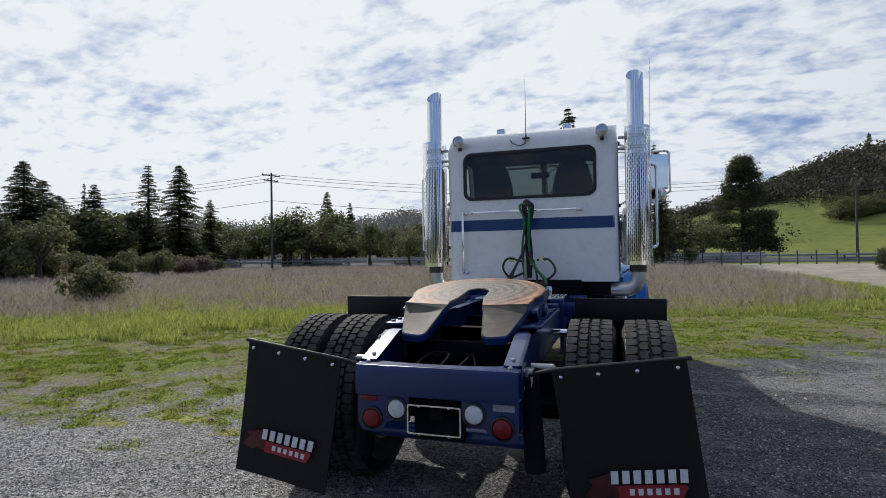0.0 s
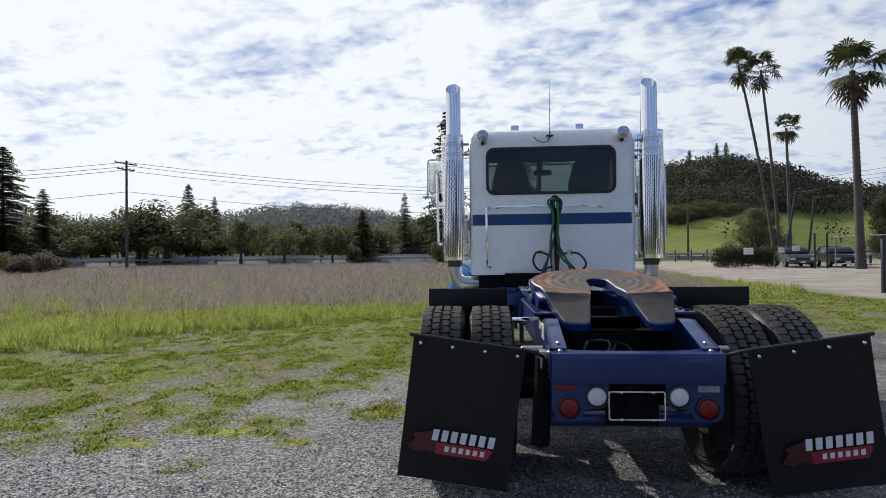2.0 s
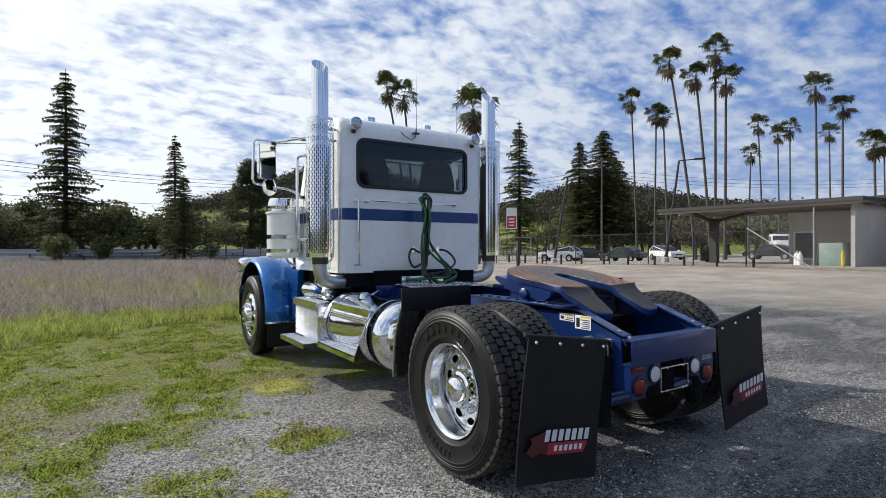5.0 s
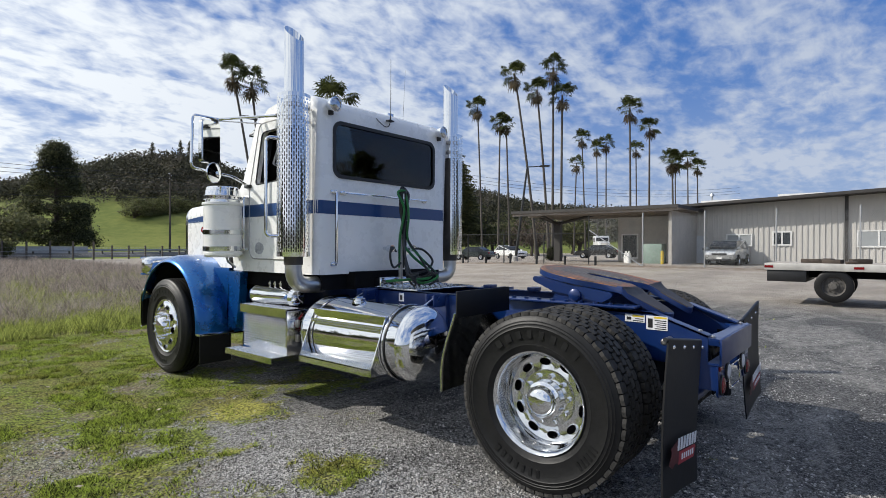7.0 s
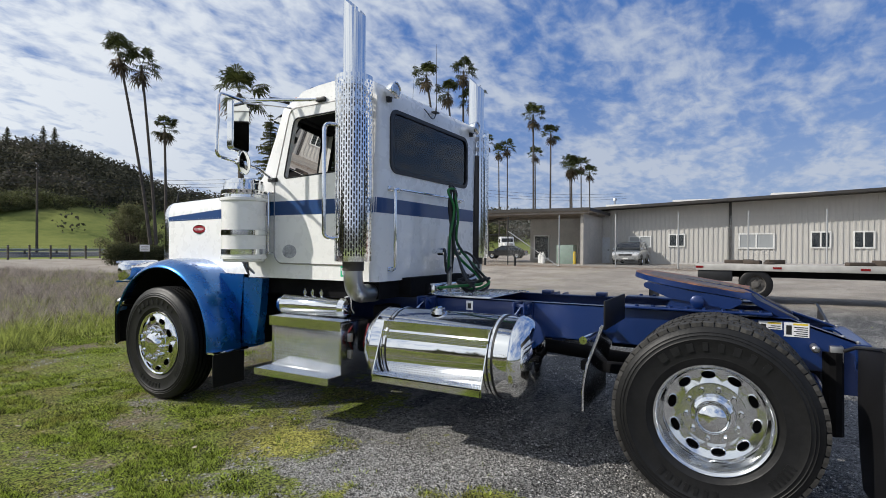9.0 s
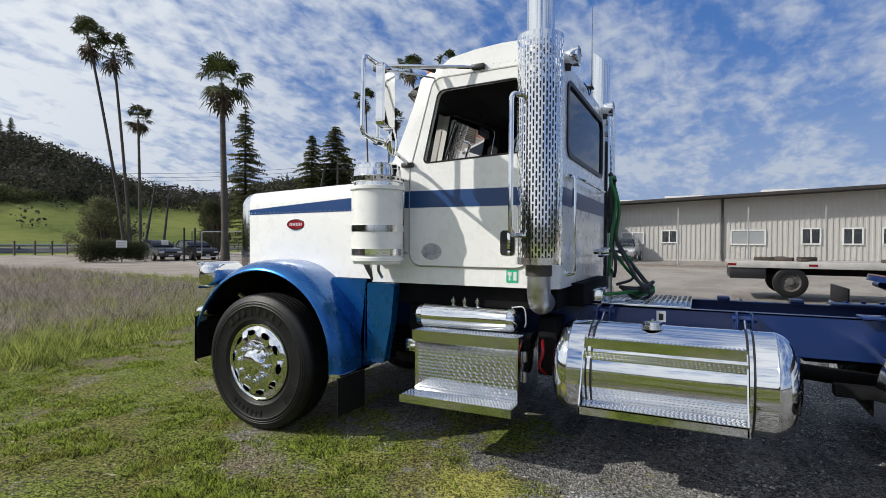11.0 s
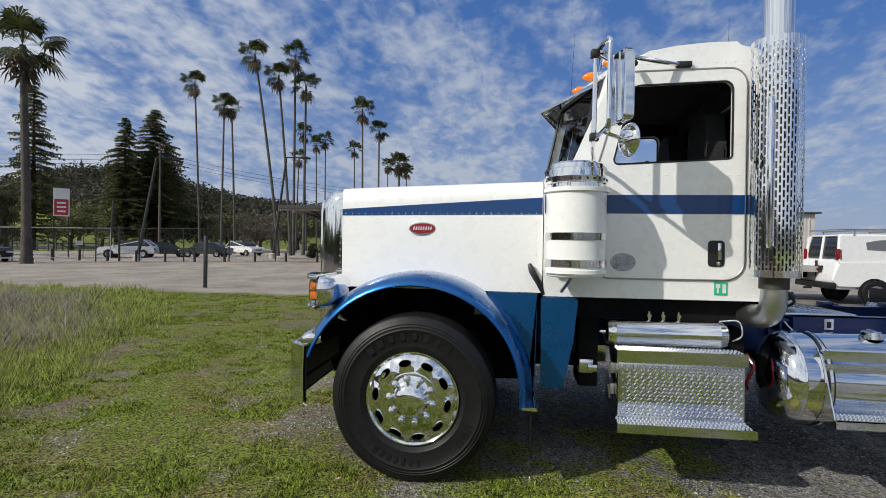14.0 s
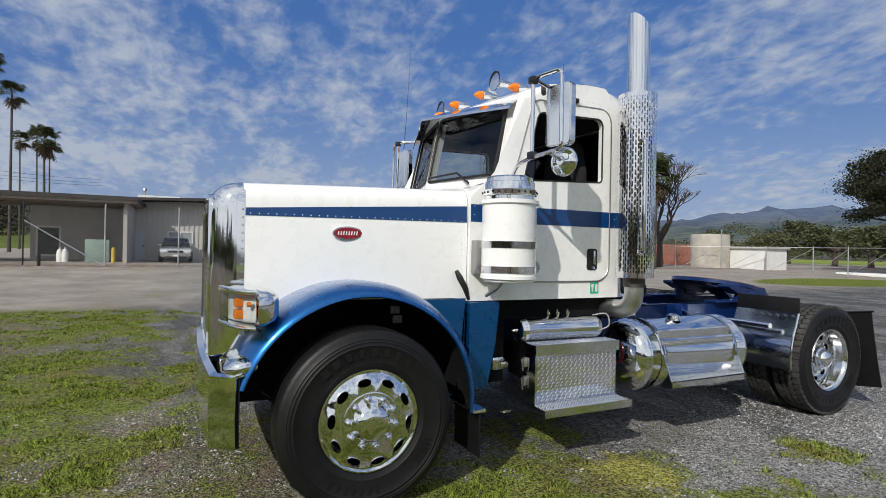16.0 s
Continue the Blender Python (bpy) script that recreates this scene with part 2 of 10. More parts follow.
def pieces(name, bm, material, parent=None, label="", smooth=35.0):
    """Links each loose piece of a bmesh as a part of its own."""
    bmesh.ops.recalc_face_normals(bm, faces=bm.faces)
    todo, out = set(bm.verts), []
    while todo:
        seed = todo.pop()
        island, edge = {seed}, [seed]
        while edge:
            v = edge.pop()
            for e in v.link_edges:
                w = e.other_vert(v)
                if w not in island:
                    island.add(w)
                    edge.append(w)
        todo -= island
        out.append(island)
    obs = []
    for island in sorted(out, key=lambda q: min(v.index for v in q)):
        one = bmesh.new()
        at = {v: one.verts.new(v.co) for v in sorted(island, key=lambda q: tuple(q.co))}
        for f in {f for v in island for f in v.link_faces}:
            one.faces.new([at[v] for v in f.verts])
        obs.append(part(name, one, material, parent, label, smooth))
    bm.free()
    return obs[0] if obs else None


def thing(name, label, category, at=(0, 0, 0), group="", kind=""):
    ob = new(name)
    ob.location = at
    return tagged(ob, label, category, group, kind)


def box(bm, x0, x1, y0, y1, z0, z1, bev=0.0, seg=2, m=None):
    vs = [bm.verts.new((x, y, z)) for x in (x0, x1) for y in (y0, y1) for z in (z0, z1)]
    fs = [bm.faces.new([vs[i] for i in q]) for q in ((0, 1, 3, 2), (4, 6, 7, 5), (0, 4, 5, 1), (2, 3, 7, 6), (0, 2, 6, 4), (1, 5, 7, 3))]
    if bev:
        es = {e for f in fs for e in f.edges}
        r = bmesh.ops.bevel(bm, geom=list(es), offset=bev, segments=seg, affect="EDGES", profile=0.5)
        vs = list({v for f in r["faces"] for v in f.verts} | {v for v in vs if v.is_valid})
    if m is not None:
        bmesh.ops.transform(bm, matrix=m, verts=[v for v in vs if v.is_valid])
    return bm


def rounded(pts, r, seg=5):
    """A polygon with its corners rounded; r is one radius or one a corner."""
    out, n = [], len(pts)
    rs = r if isinstance(r, (list, tuple)) else [r] * n
    for i in range(n):
        p, a, b = Vector(pts[i]), Vector(pts[i - 1]), Vector(pts[(i + 1) % n])
        u, v = (a - p).normalized(), (b - p).normalized()
        ang = u.angle(v)
        if rs[i] <= 0 or ang > 3.1:
            out.append(tuple(p))
            continue
        d = min(rs[i] / math.tan(ang / 2), (a - p).length * 0.49, (b - p).length * 0.49)
        rad = d * math.tan(ang / 2)
        c = p + (u + v).normalized() * (rad / math.sin(ang / 2))
        s, e = p + u * d - c, p + v * d - c
        for k in range(seg + 1):
            a0, turn = math.atan2(s.y, s.x), math.atan2(s.x * e.y - s.y * e.x, s.dot(e))
            a = a0 + turn * k / seg
            out.append((c.x + rad * math.cos(a), c.y + rad * math.sin(a)))
    return out


def lay(p, axis, h):
    return {"x": (h, p[0], p[1]), "y": (p[0], h, p[1]), "z": (p[0], p[1], h)}[axis]


def prism(bm, pts, axis, a, b):
    """A polygon drawn across an axis, from a to b along it."""
    lo, hi = [bm.verts.new(lay(p, axis, a)) for p in pts], [bm.verts.new(lay(p, axis, b)) for p in pts]
    bm.faces.new(lo)
    bm.faces.new(hi[::-1])
    for i in range(len(pts)):
        j = (i + 1) % len(pts)
        bm.faces.new((lo[i], hi[i], hi[j], lo[j]))
    return bm


def ring_plate(bm, outer, holes, axis, a, b):
    """A plate across an axis with holes in it."""
    tops = []
    for h in (a, b):
        loops, es = [], []
        for pts in (outer, *holes):
            vs = [bm.verts.new(lay(p, axis, h)) for p in pts]
            es += [bm.edges.new((vs[i], vs[(i + 1) % len(vs)])) for i in range(len(vs))]
            loops.append(vs)
        bmesh.ops.triangle_fill(bm, use_beauty=True, use_dissolve=False, edges=es)
        tops.append(loops)
    for lo, hi in zip(*tops):
        for i in range(len(lo)):
            j = (i + 1) % len(lo)
            bm.faces.new((lo[i], hi[i], hi[j], lo[j]))
    return bm


def lathe(bm, prof, at=(0, 0, 0), axis="x", seg=48, arc=(0.0, 360.0)):
    """Turns a profile of (radius, height) round an axis through at."""
    full = abs(arc[1] - arc[0]) >= 359.9
    n = seg if full else seg + 1
    cols = []
    for k in range(n):
        t = radians(arc[0] + (arc[1] - arc[0]) * k / seg)
        c, s = math.cos(t), math.sin(t)
        col = []
        for r, h in prof:
            p = {"x": (h, r * c, r * s), "y": (r * s, h, r * c), "z": (r * c, r * s, h)}[axis]
            col.append(bm.verts.new((p[0] + at[0], p[1] + at[1], p[2] + at[2])))
        cols.append(col)
    for k in range(seg):
        u, v = cols[k], cols[(k + 1) % n]
        for i in range(len(prof) - 1):
            q = [u[i], u[i + 1], v[i + 1], v[i]]
            if prof[i][0] < 1e-6:
                q = [u[i], u[i + 1], v[i + 1]]
            elif prof[i + 1][0] < 1e-6:
                q = [u[i], u[i + 1], v[i]]
            bm.faces.new(q)
    return bm


def curve(ctrl, n=8, closed=False):
    """Points of a smooth curve through the control points."""
    c = [Vector(p) for p in ctrl]
    out, m = [], len(c)
    for i in range(m if closed else m - 1):
        p0 = c[i - 1] if (i or closed) else c[0] * 2 - c[1]
        p1, p2 = c[i], c[(i + 1) % m]
        p3 = c[(i + 2) % m] if (closed or i + 2 < m) else p2 * 2 - p1
        for k in range(n):
            t = k / n
            out.append(0.5 * (2 * p1 + (p2 - p0) * t + (2 * p0 - 5 * p1 + 4 * p2 - p3) * t * t + (3 * p1 - p0 - 3 * p2 + p3) * t ** 3))
    if not closed:
        out.append(c[-1])
    return out


def bent(pts, r, n=5):
    """A path with its corners rounded by about r."""
    p = [Vector(q) for q in pts]
    out = [p[0]]
    for i in range(1, len(p) - 1):
        u, v = p[i - 1] - p[i], p[i + 1] - p[i]
        d = min(r, u.length * 0.45, v.length * 0.45)
        a, b = p[i] + u.normalized() * d, p[i] + v.normalized() * d
        for k in range(n + 1):
            t = k / n
            out.append(a * (1 - t) ** 2 + p[i] * 2 * t * (1 - t) + b * t * t)
    return out + [p[-1]]


def tube(bm, pts, r, seg=10, cap=True, closed=False):
    """A round bar along a path; r is one radius or one a point."""
    pts = [Vector(p) for p in pts]
    n = len(pts)
    rs = r if isinstance(r, (list, tuple)) else [r] * n
    up, rings = None, []
    for i in range(n):
        a, b = pts[i - 1] if (i or closed) else pts[0], pts[(i + 1) % n] if (i + 1 < n or closed) else pts[-1]
        d = (b - a).normalized()
        if up is None:
            up = d.orthogonal().normalized()
        up = (up - d * up.dot(d)).normalized()
        side = d.cross(up)
        rings.append([bm.verts.new(pts[i] + (up * math.cos(t) + side * math.sin(t)) * rs[i]) for t in (2 * math.pi * k / seg for k in range(seg))])
    for i in range(n if closed else n - 1):
        u, v = rings[i], rings[(i + 1) % n]
        for k in range(seg):
            bm.faces.new((u[k], u[(k + 1) % seg], v[(k + 1) % seg], v[k]))
    if cap and not closed:
        bm.faces.new(rings[0][::-1])
        bm.faces.new(rings[-1])
    return bm


def strip(bm, rows, closed=False):
    """A skin over rows of points."""
    grid = [[bm.verts.new(p) for p in row] for row in rows]
    for u, v in zip(grid, grid[1:]):
        for i in range(len(u) - (0 if closed else 1)):
            j = (i + 1) % len(u)
            bm.faces.new((u[i], u[j], v[j], v[i]))
    return grid


def thick(bm, d):
    bmesh.ops.recalc_face_normals(bm, faces=bm.faces)
    bmesh.ops.solidify(bm, geom=bm.faces[:], thickness=d)
    return bm


def dome(bm, at, r, axis="x", sign=1, high=0.5, seg=8):
    """A rivet's or lamp's round head."""
    prof = [(r, 0), (r * 0.85, sign * r * high * 0.6), (r * 0.5, sign * r * high * 0.92), (0, sign * r * high)]
    return lathe(bm, prof, at, axis, seg)


def cut_out(bm, cutters, material, name):
    """The mesh of bm with the cutters taken away."""
    base = new("body", finish("body", bm, material, 0))
    for c in cutters:
        ob = new("cutter", finish("cutter", c, material, 0))
        mod = base.modifiers.new("cut", "BOOLEAN")
        mod.operation, mod.object, mod.solver = "DIFFERENCE", ob, "EXACT"
    bpy.context.view_layer.update()
    ev = base.evaluated_get(bpy.context.evaluated_depsgraph_get())
    me = bpy.data.meshes.new_from_object(ev)
    me.name = name
    for ob in [base] + [m.object for m in base.modifiers]:
        old = ob.data
        bpy.data.objects.remove(ob)
        bpy.data.meshes.remove(old)
    me.polygons.foreach_set("use_smooth", [True] * len(me.polygons))
    me.set_sharp_from_angle(angle=radians(32))
    return me


def part_of(name, me, parent, label=""):
    ob = new(name, me)
    ob.parent = parent
    if label:
        tagged(ob, label)
    return ob

# ---------------------------------------------------------------- ground


def smooth01(t):
    t = max(0.0, min(1.0, t))
    return t * t * (3 - 2 * t)


def land(x, y):
    """Height of the ground; level round the truck, a little higher by the sheds."""
    return 0.42 * smooth01((x - 14) / 16) * smooth01((40 - y) / 25)


def cut_line(pts):
    def f(x):
        if x <= pts[0][0]:
            return pts[0][1]
        for (a, b), (c, d) in zip(pts, pts[1:]):
            if x <= c:
                return b + (d - b) * (x - a) / (c - a)
        return pts[-1][1]
    return f


GREEN_LINE = [(-30, -4.5), (-8, -1.2), (-4.2, 0.2), (-2.6, 1.6), (-1.0, 3.6), (2.2, 5.6), (5.5, 6.2), (9.5, 6.6), (11, 8.0)]
DRY_LINE = [(-40, -4.0), (-20, 3.0), (-15.5, 5.8), (-10, 8.4), (-6.0, 9.7), (-2.4, 10.6), (1.0, 11.1), (3.0, 11.5), (5.0, 12.6), (8.0, 15.5), (9.3, 23.0), (10.5, 40), (11, 60)]
TALL_LINE = [(-40, -7.0), (-20, -0.5), (-9, 4.0), (-7, 5.4), (-4.4, 7.2), (-2.0, 8.7), (0.0, 9.1), (1.8, 9.7), (4.3, 10.9), (8.0, 13.0), (11, 16)]
green_from, dry_from = cut_line(GREEN_LINE), cut_line(DRY_LINE)
LATTICE = np.random.default_rng(4).random((8, 128, 128))


def lumps_at(x, y, scale, octaves, seed):
    """Smooth random lumps over the plan, 0 to 1 round 0.5."""
    total, weight, amp = np.zeros_like(x), 0.0, 1.0
    for o in range(octaves):
        u, v = x * scale * 2 ** o + 37.3 * seed, y * scale * 2 ** o + 11.7 * seed
        i, j = np.floor(u).astype(int), np.floor(v).astype(int)
        fu, fv = u - i, v - j
        fu, fv = fu * fu * (3 - 2 * fu), fv * fv * (3 - 2 * fv)
        g = LATTICE[(seed + o) % 8]
        a, b = g[i % 128, j % 128], g[(i + 1) % 128, j % 128]
        c, d = g[i % 128, (j + 1) % 128], g[(i + 1) % 128, (j + 1) % 128]
        total += amp * (a + (b - a) * fu + (c - a + (a - b - c + d) * fu) * fv)
        weight += amp
        amp *= 0.55
    return total / weight


def ease(t):
    t = np.clip(t, 0, 1)
    return t * t * (3 - 2 * t)


# single cushions of moss and grass on the gravel: x, y, half sizes, how yellow
CUSHIONS = [(-1.48, 2.88, 0.42, 0.26, 1.0), (-1.76, 1.15, 0.34, 0.24, 0.2), (-2.94, 0.54, 0.36, 0.16, 0.9), (-4.0, 1.2, 0.55, 0.22, 0.1), (-2.56, 2.23, 0.30, 0.20, 0.2),
            (-1.47, 3.71, 0.30, 0.22, 0.3), (-2.3, 0.35, 0.16, 0.10, 0.7), (-3.5, 0.25, 0.20, 0.12, 0.6), (-4.6, 0.6, 0.35, 0.16, 0.1), (-2.0, 2.0, 0.18, 0.10, 0.5)]


def cushions(x, y):
    """Cover and yellowness of the single cushions."""
    cover, yellow = np.zeros_like(x), np.zeros_like(x)
    rag = 0.9 * (lumps_at(x, y, 5.0, 4, 6) - 0.5)
    for cx, cy, rx, ry, tone in CUSHIONS:
        d = np.hypot((x - cx) / rx, (y - cy) / ry) + rag
        c = np.clip((1.15 - d) / 0.5, 0, 1)
        cover = np.maximum(cover, c)
        yellow = np.maximum(yellow, c * tone)
    return cover, yellow


def growth(x, y):
    """How thickly grass and moss cover the gravel, 0 to 1."""
    e = y - np.interp(x, [p[0] for p in GREEN_LINE], [p[1] for p in GREEN_LINE])
    bar = np.interp(e, [-4.0, -1.6, -0.4, 1.0, 3.0, 6.0], [0.80, 0.62, 0.515, 0.445, 0.40, 0.38])
    n = 0.42 * lumps_at(x, y, 0.75, 4, 1) + 0.58 * lumps_at(x, y, 2.6, 4, 2)
    return np.maximum(np.clip((n - bar) / 0.26 + 0.5, 0, 1), 0.85 * cushions(x, y)[0])


def ground_z(x, y):
    """Height of the uneven ground, level where the truck stands."""
    z = 0.42 * ease((x - 14) / 16) * ease((40 - y) / 25)
    free = np.clip((np.abs(x) - 1.6) / 1.5, 0, 1)
    z = z + free * 0.05 * (lumps_at(x, y, 0.35, 4, 3) - 0.5) * (np.abs(x) < 60) - 0.006
    return z + 0.012 * growth(x, y) * lumps_at(x, y, 4.0, 2, 5)


def ground_material():
    k = Nodes("gravel_grass_ground")
    pos = k.place()
    px = k.xyz(pos)
    grown = k.n.new("ShaderNodeAttribute")
    grown.attribute_name = "growth"
    grow = grown.outputs["Fac"]
    wob = k.math("MULTIPLY", k.math("SUBTRACT", k.noise(0.9, 5, 0.6, pos), 0.5), 4.2)
    fine = k.math("MULTIPLY", k.math("SUBTRACT", k.noise(5.0, 5, 0.65, pos), 0.5), 1.5)

    def line(pts):
        """y of a bent line at this x, as a chain of ramps."""
        total = pts[0][1]
        for (a, b), (c, d) in zip(pts, pts[1:]):
            n = k.n.new("ShaderNodeMapRange")
            k.l.new(px[0], n.inputs[0])
            for i, v in ((1, a), (2, c), (3, 0.0), (4, d - b)):
                n.inputs[i].default_value = v
            total = k.math("ADD", total, n.outputs[0])
        return total

    yy = k.math("ADD", px[1], k.math("ADD", wob, fine))
    green = k.step(k.math("SUBTRACT", yy, line(GREEN_LINE[:-1])), -0.6, 2.6)
    dry = k.step(k.math("SUBTRACT", yy, line(DRY_LINE[:-1])), -1.2, 1.2)
    # gravel: small stones of mixed grey, packed darker tracks and pale dust
    def cells(scale):
        v = k.voronoi(scale, pos, "F1", "Color")
        g = k.n.new("ShaderNodeRGBToBW")
        k.l.new(v, g.inputs[0])
        return g.outputs[0]
    grain = k.math("ADD", k.math("MULTIPLY", cells(62.0), 0.40), k.math("MULTIPLY", cells(140.0), 0.60))
    grain = k.math("ADD", grain, k.math("MULTIPLY", k.math("SUBTRACT", k.noise(26, 7, 0.85, pos), 0.5), 1.3))
    broad = k.noise(0.45, 6, 0.6, pos, (1.0, 0.35, 1.0))
    patch = k.noise(1.7, 6, 0.65, pos)
    stones = k.mix(k.step(grain, 0.24, 0.84), (0.026, 0.025, 0.024), (0.60, 0.585, 0.56))
    stones = k.mix(k.math("MULTIPLY", k.step(broad, 0.42, 0.66), 0.45), stones, k.mix(k.step(grain, 0.1, 0.9), (0.11, 0.107, 0.10), (0.46, 0.45, 0.42)))
    stones = k.mix(k.math("MULTIPLY", k.step(patch, 0.48, 0.70), 0.6), stones, k.mix(k.step(grain, 0.25, 0.95), (0.026, 0.025, 0.023), (0.27, 0.26, 0.245)))
    # east of the truck the gravel is rolled in tar: dark and fine, with pale sweeps;
    #     its edge reaches west to paint shade under the truck too
    tar_and_shade = k.step(k.math("ADD", px[0], k.math("MULTIPLY", wob, 1.1)), -2.2, 0.2)
    tar = k.mix(k.step(grain, 0.25, 0.95), (0.024, 0.024, 0.025), (0.26, 0.26, 0.258))
    swirl = k.noise(0.75, 7, 0.66, pos, (0.55, 1.25, 1.0), 0.8)
    sweeps = k.math("MULTIPLY", k.step(swirl, 0.44, 0.60), k.step(k.noise(7.0, 6, 0.75, pos), 0.28, 0.60))
    tar = k.mix(k.math("MULTIPLY", sweeps, 0.75), tar, k.mix(k.step(grain, 0.1, 0.9), (0.17, 0.165, 0.155), (0.44, 0.425, 0.40)))
    stones = k.mix(tar_and_shade, stones, tar)
    # thin soil and litter under the grass
    litter = k.noise(30, 7, 0.8, pos)
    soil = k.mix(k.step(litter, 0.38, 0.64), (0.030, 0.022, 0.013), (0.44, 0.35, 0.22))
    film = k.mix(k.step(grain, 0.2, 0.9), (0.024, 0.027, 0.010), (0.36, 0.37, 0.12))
    thin = k.mix(k.step(k.noise(2.6, 6, 0.7, pos), 0.40, 0.58), film, soil)
    base = k.mix(k.math("MULTIPLY", green, k.step(patch, 0.24, 0.52, 0.25, 0.92)), stones, thin)
    # moss and short grass, greener and browner by turns, yellow on the dry cushions;
    #     near-black low ends paint the shade between tufts
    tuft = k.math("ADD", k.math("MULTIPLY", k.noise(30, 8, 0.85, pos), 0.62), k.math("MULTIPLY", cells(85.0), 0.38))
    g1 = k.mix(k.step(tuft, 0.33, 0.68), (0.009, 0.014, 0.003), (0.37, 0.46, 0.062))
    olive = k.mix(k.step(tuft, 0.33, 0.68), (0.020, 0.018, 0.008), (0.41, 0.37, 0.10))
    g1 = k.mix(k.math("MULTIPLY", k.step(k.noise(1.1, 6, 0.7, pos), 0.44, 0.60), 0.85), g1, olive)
    g1 = k.mix(k.step(cells(48.0), 0.90, 0.93), g1, (0.50, 0.44, 0.28))
    yel = k.n.new("ShaderNodeAttribute")
    yel.attribute_name = "yellow"
    g1 = k.mix(k.math("MULTIPLY", yel.outputs["Fac"], 0.9), g1, k.mix(k.step(tuft, 0.36, 0.62), (0.12, 0.12, 0.02), (0.66, 0.62, 0.14)))
    edge = k.math("ADD", grow, k.math("MULTIPLY", k.math("SUBTRACT", k.noise(9, 8, 0.82, pos), 0.5), 3.0))
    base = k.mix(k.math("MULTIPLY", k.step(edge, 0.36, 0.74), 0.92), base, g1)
    # straw ground, coloured darker to stand for shade among the weed stems
    straw = k.mix(k.step(k.noise(14, 5, 0.7, pos), 0.3, 0.7), (0.040, 0.036, 0.024), (0.20, 0.18, 0.125))
    straw = k.mix(k.math("MULTIPLY", k.step(k.noise(0.35, 5, 0.65, pos), 0.46, 0.62), 0.6), straw, (0.09, 0.11, 0.022))
    base = k.mix(dry, base, straw)
    # the drive beside the field: pale packed dirt
    dv = k.math("ADD", px[0], k.math("MULTIPLY", wob, 0.35))
    drive = k.math("MULTIPLY", k.step(k.math("SUBTRACT", dv, k.math("MULTIPLY", px[1], 0.02)), 9.6, 11.2), k.step(px[1], 2.0, 9.0))
    far_yard = k.step(dv, 9.0, 15.0)
    dust = k.mix(k.step(k.noise(0.5, 6, 0.6, pos), 0.3, 0.7), (0.33, 0.29, 0.245), (0.49, 0.435, 0.37))
    dust = k.mix(k.math("MULTIPLY", k.step(k.noise(3.0, 7, 0.75, pos), 0.48, 0.7), 0.5), dust, (0.25, 0.22, 0.185))
    # brown leaf litter along the foot of the fence
    fringe = k.math("MULTIPLY", k.step(dv, 25.6, 27.2), k.step(dv, 29.5, 28.0))
    fringe = k.math("MULTIPLY", fringe, k.step(k.noise(2.2, 6, 0.7, pos), 0.36, 0.58))
    dust = k.mix(k.math("MULTIPLY", fringe, 0.85), dust, k.mix(k.step(grain, 0.2, 0.8), (0.07, 0.042, 0.022), (0.30, 0.19, 0.11)))
    base = k.mix(k.math("MAXIMUM", drive, k.math("MULTIPLY", far_yard, 0.75)), base, dust)
    # beyond the drive the land turns to pasture
    past = k.mix(k.step(k.noise(0.05, 5, 0.6, pos), 0.35, 0.65), (0.14, 0.20, 0.03), (0.26, 0.30, 0.055))
    away = k.math("MAXIMUM", k.step(px[1], 62.0, 70.0), k.step(px[0], 130.0, 150.0))
    away = k.math("MAXIMUM", away, k.math("MAXIMUM", k.step(px[0], -60.0, -80.0), k.step(px[1], -70.0, -100.0)))
    base = k.mix(away, base, past)
    # a mown strip of grass across the yard
    ex, ey = k.math("DIVIDE", k.math("SUBTRACT", px[0], LAWN_AT[0]), LAWN_AT[2]), k.math("DIVIDE", k.math("SUBTRACT", px[1], LAWN_AT[1]), LAWN_AT[3])
    rr = k.math("ADD", k.math("ADD", k.math("MULTIPLY", ex, ex), k.math("MULTIPLY", ey, ey)), k.math("MULTIPLY", fine, 0.4))
    base = k.mix(k.step(rr, 0.8, 1.05, 1.0, 0.0), base, k.mix(k.step(tuft, 0.34, 0.66), (0.06, 0.085, 0.012), (0.24, 0.28, 0.04)))
    rel = k.math("ADD", k.math("MULTIPLY", k.voronoi(62.0, pos), 0.8), k.math("MULTIPLY", k.noise(34, 6, 0.75, pos), 0.9))
    rel = k.math("ADD", rel, k.math("MULTIPLY", k.math("MULTIPLY", grow, tuft), 2.0))
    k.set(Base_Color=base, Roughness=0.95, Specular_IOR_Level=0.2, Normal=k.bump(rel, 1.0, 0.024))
    return k.m


LAWN_AT = (14.8, -31.5, 3.4, 8.0)
GROUND = ground_material()
gx = np.unique(np.round(np.concatenate([[-2500, -900, -400, -200, -120, -80, -60, -45], np.arange(-36, -13, 1.0), np.arange(-13, 9.05, 0.1), np.arange(9.5, 58, 1.5), [60, 75, 90, 120, 160, 220, 400, 900, 2500]]), 3))
gy = np.unique(np.round(np.concatenate([[-2500, -900, -400, -200, -120, -80, -60, -45, -35], np.arange(-28, -6, 1.0), np.arange(-6, 13.05, 0.1), np.arange(13.5, 64, 1.0), [70, 80, 90, 110, 150, 220, 400, 900, 2500]]), 3))
mx, my = np.meshgrid(gx, gy)
gz = ground_z(mx, my)
nx, ny = len(gx), len(gy)
idx = np.arange(nx * ny).reshape(ny, nx)
quads = np.stack([idx[:-1, :-1], idx[:-1, 1:], idx[1:, 1:], idx[1:, :-1]], -1).reshape(-1, 4)
gm = bpy.data.meshes.new("ground")
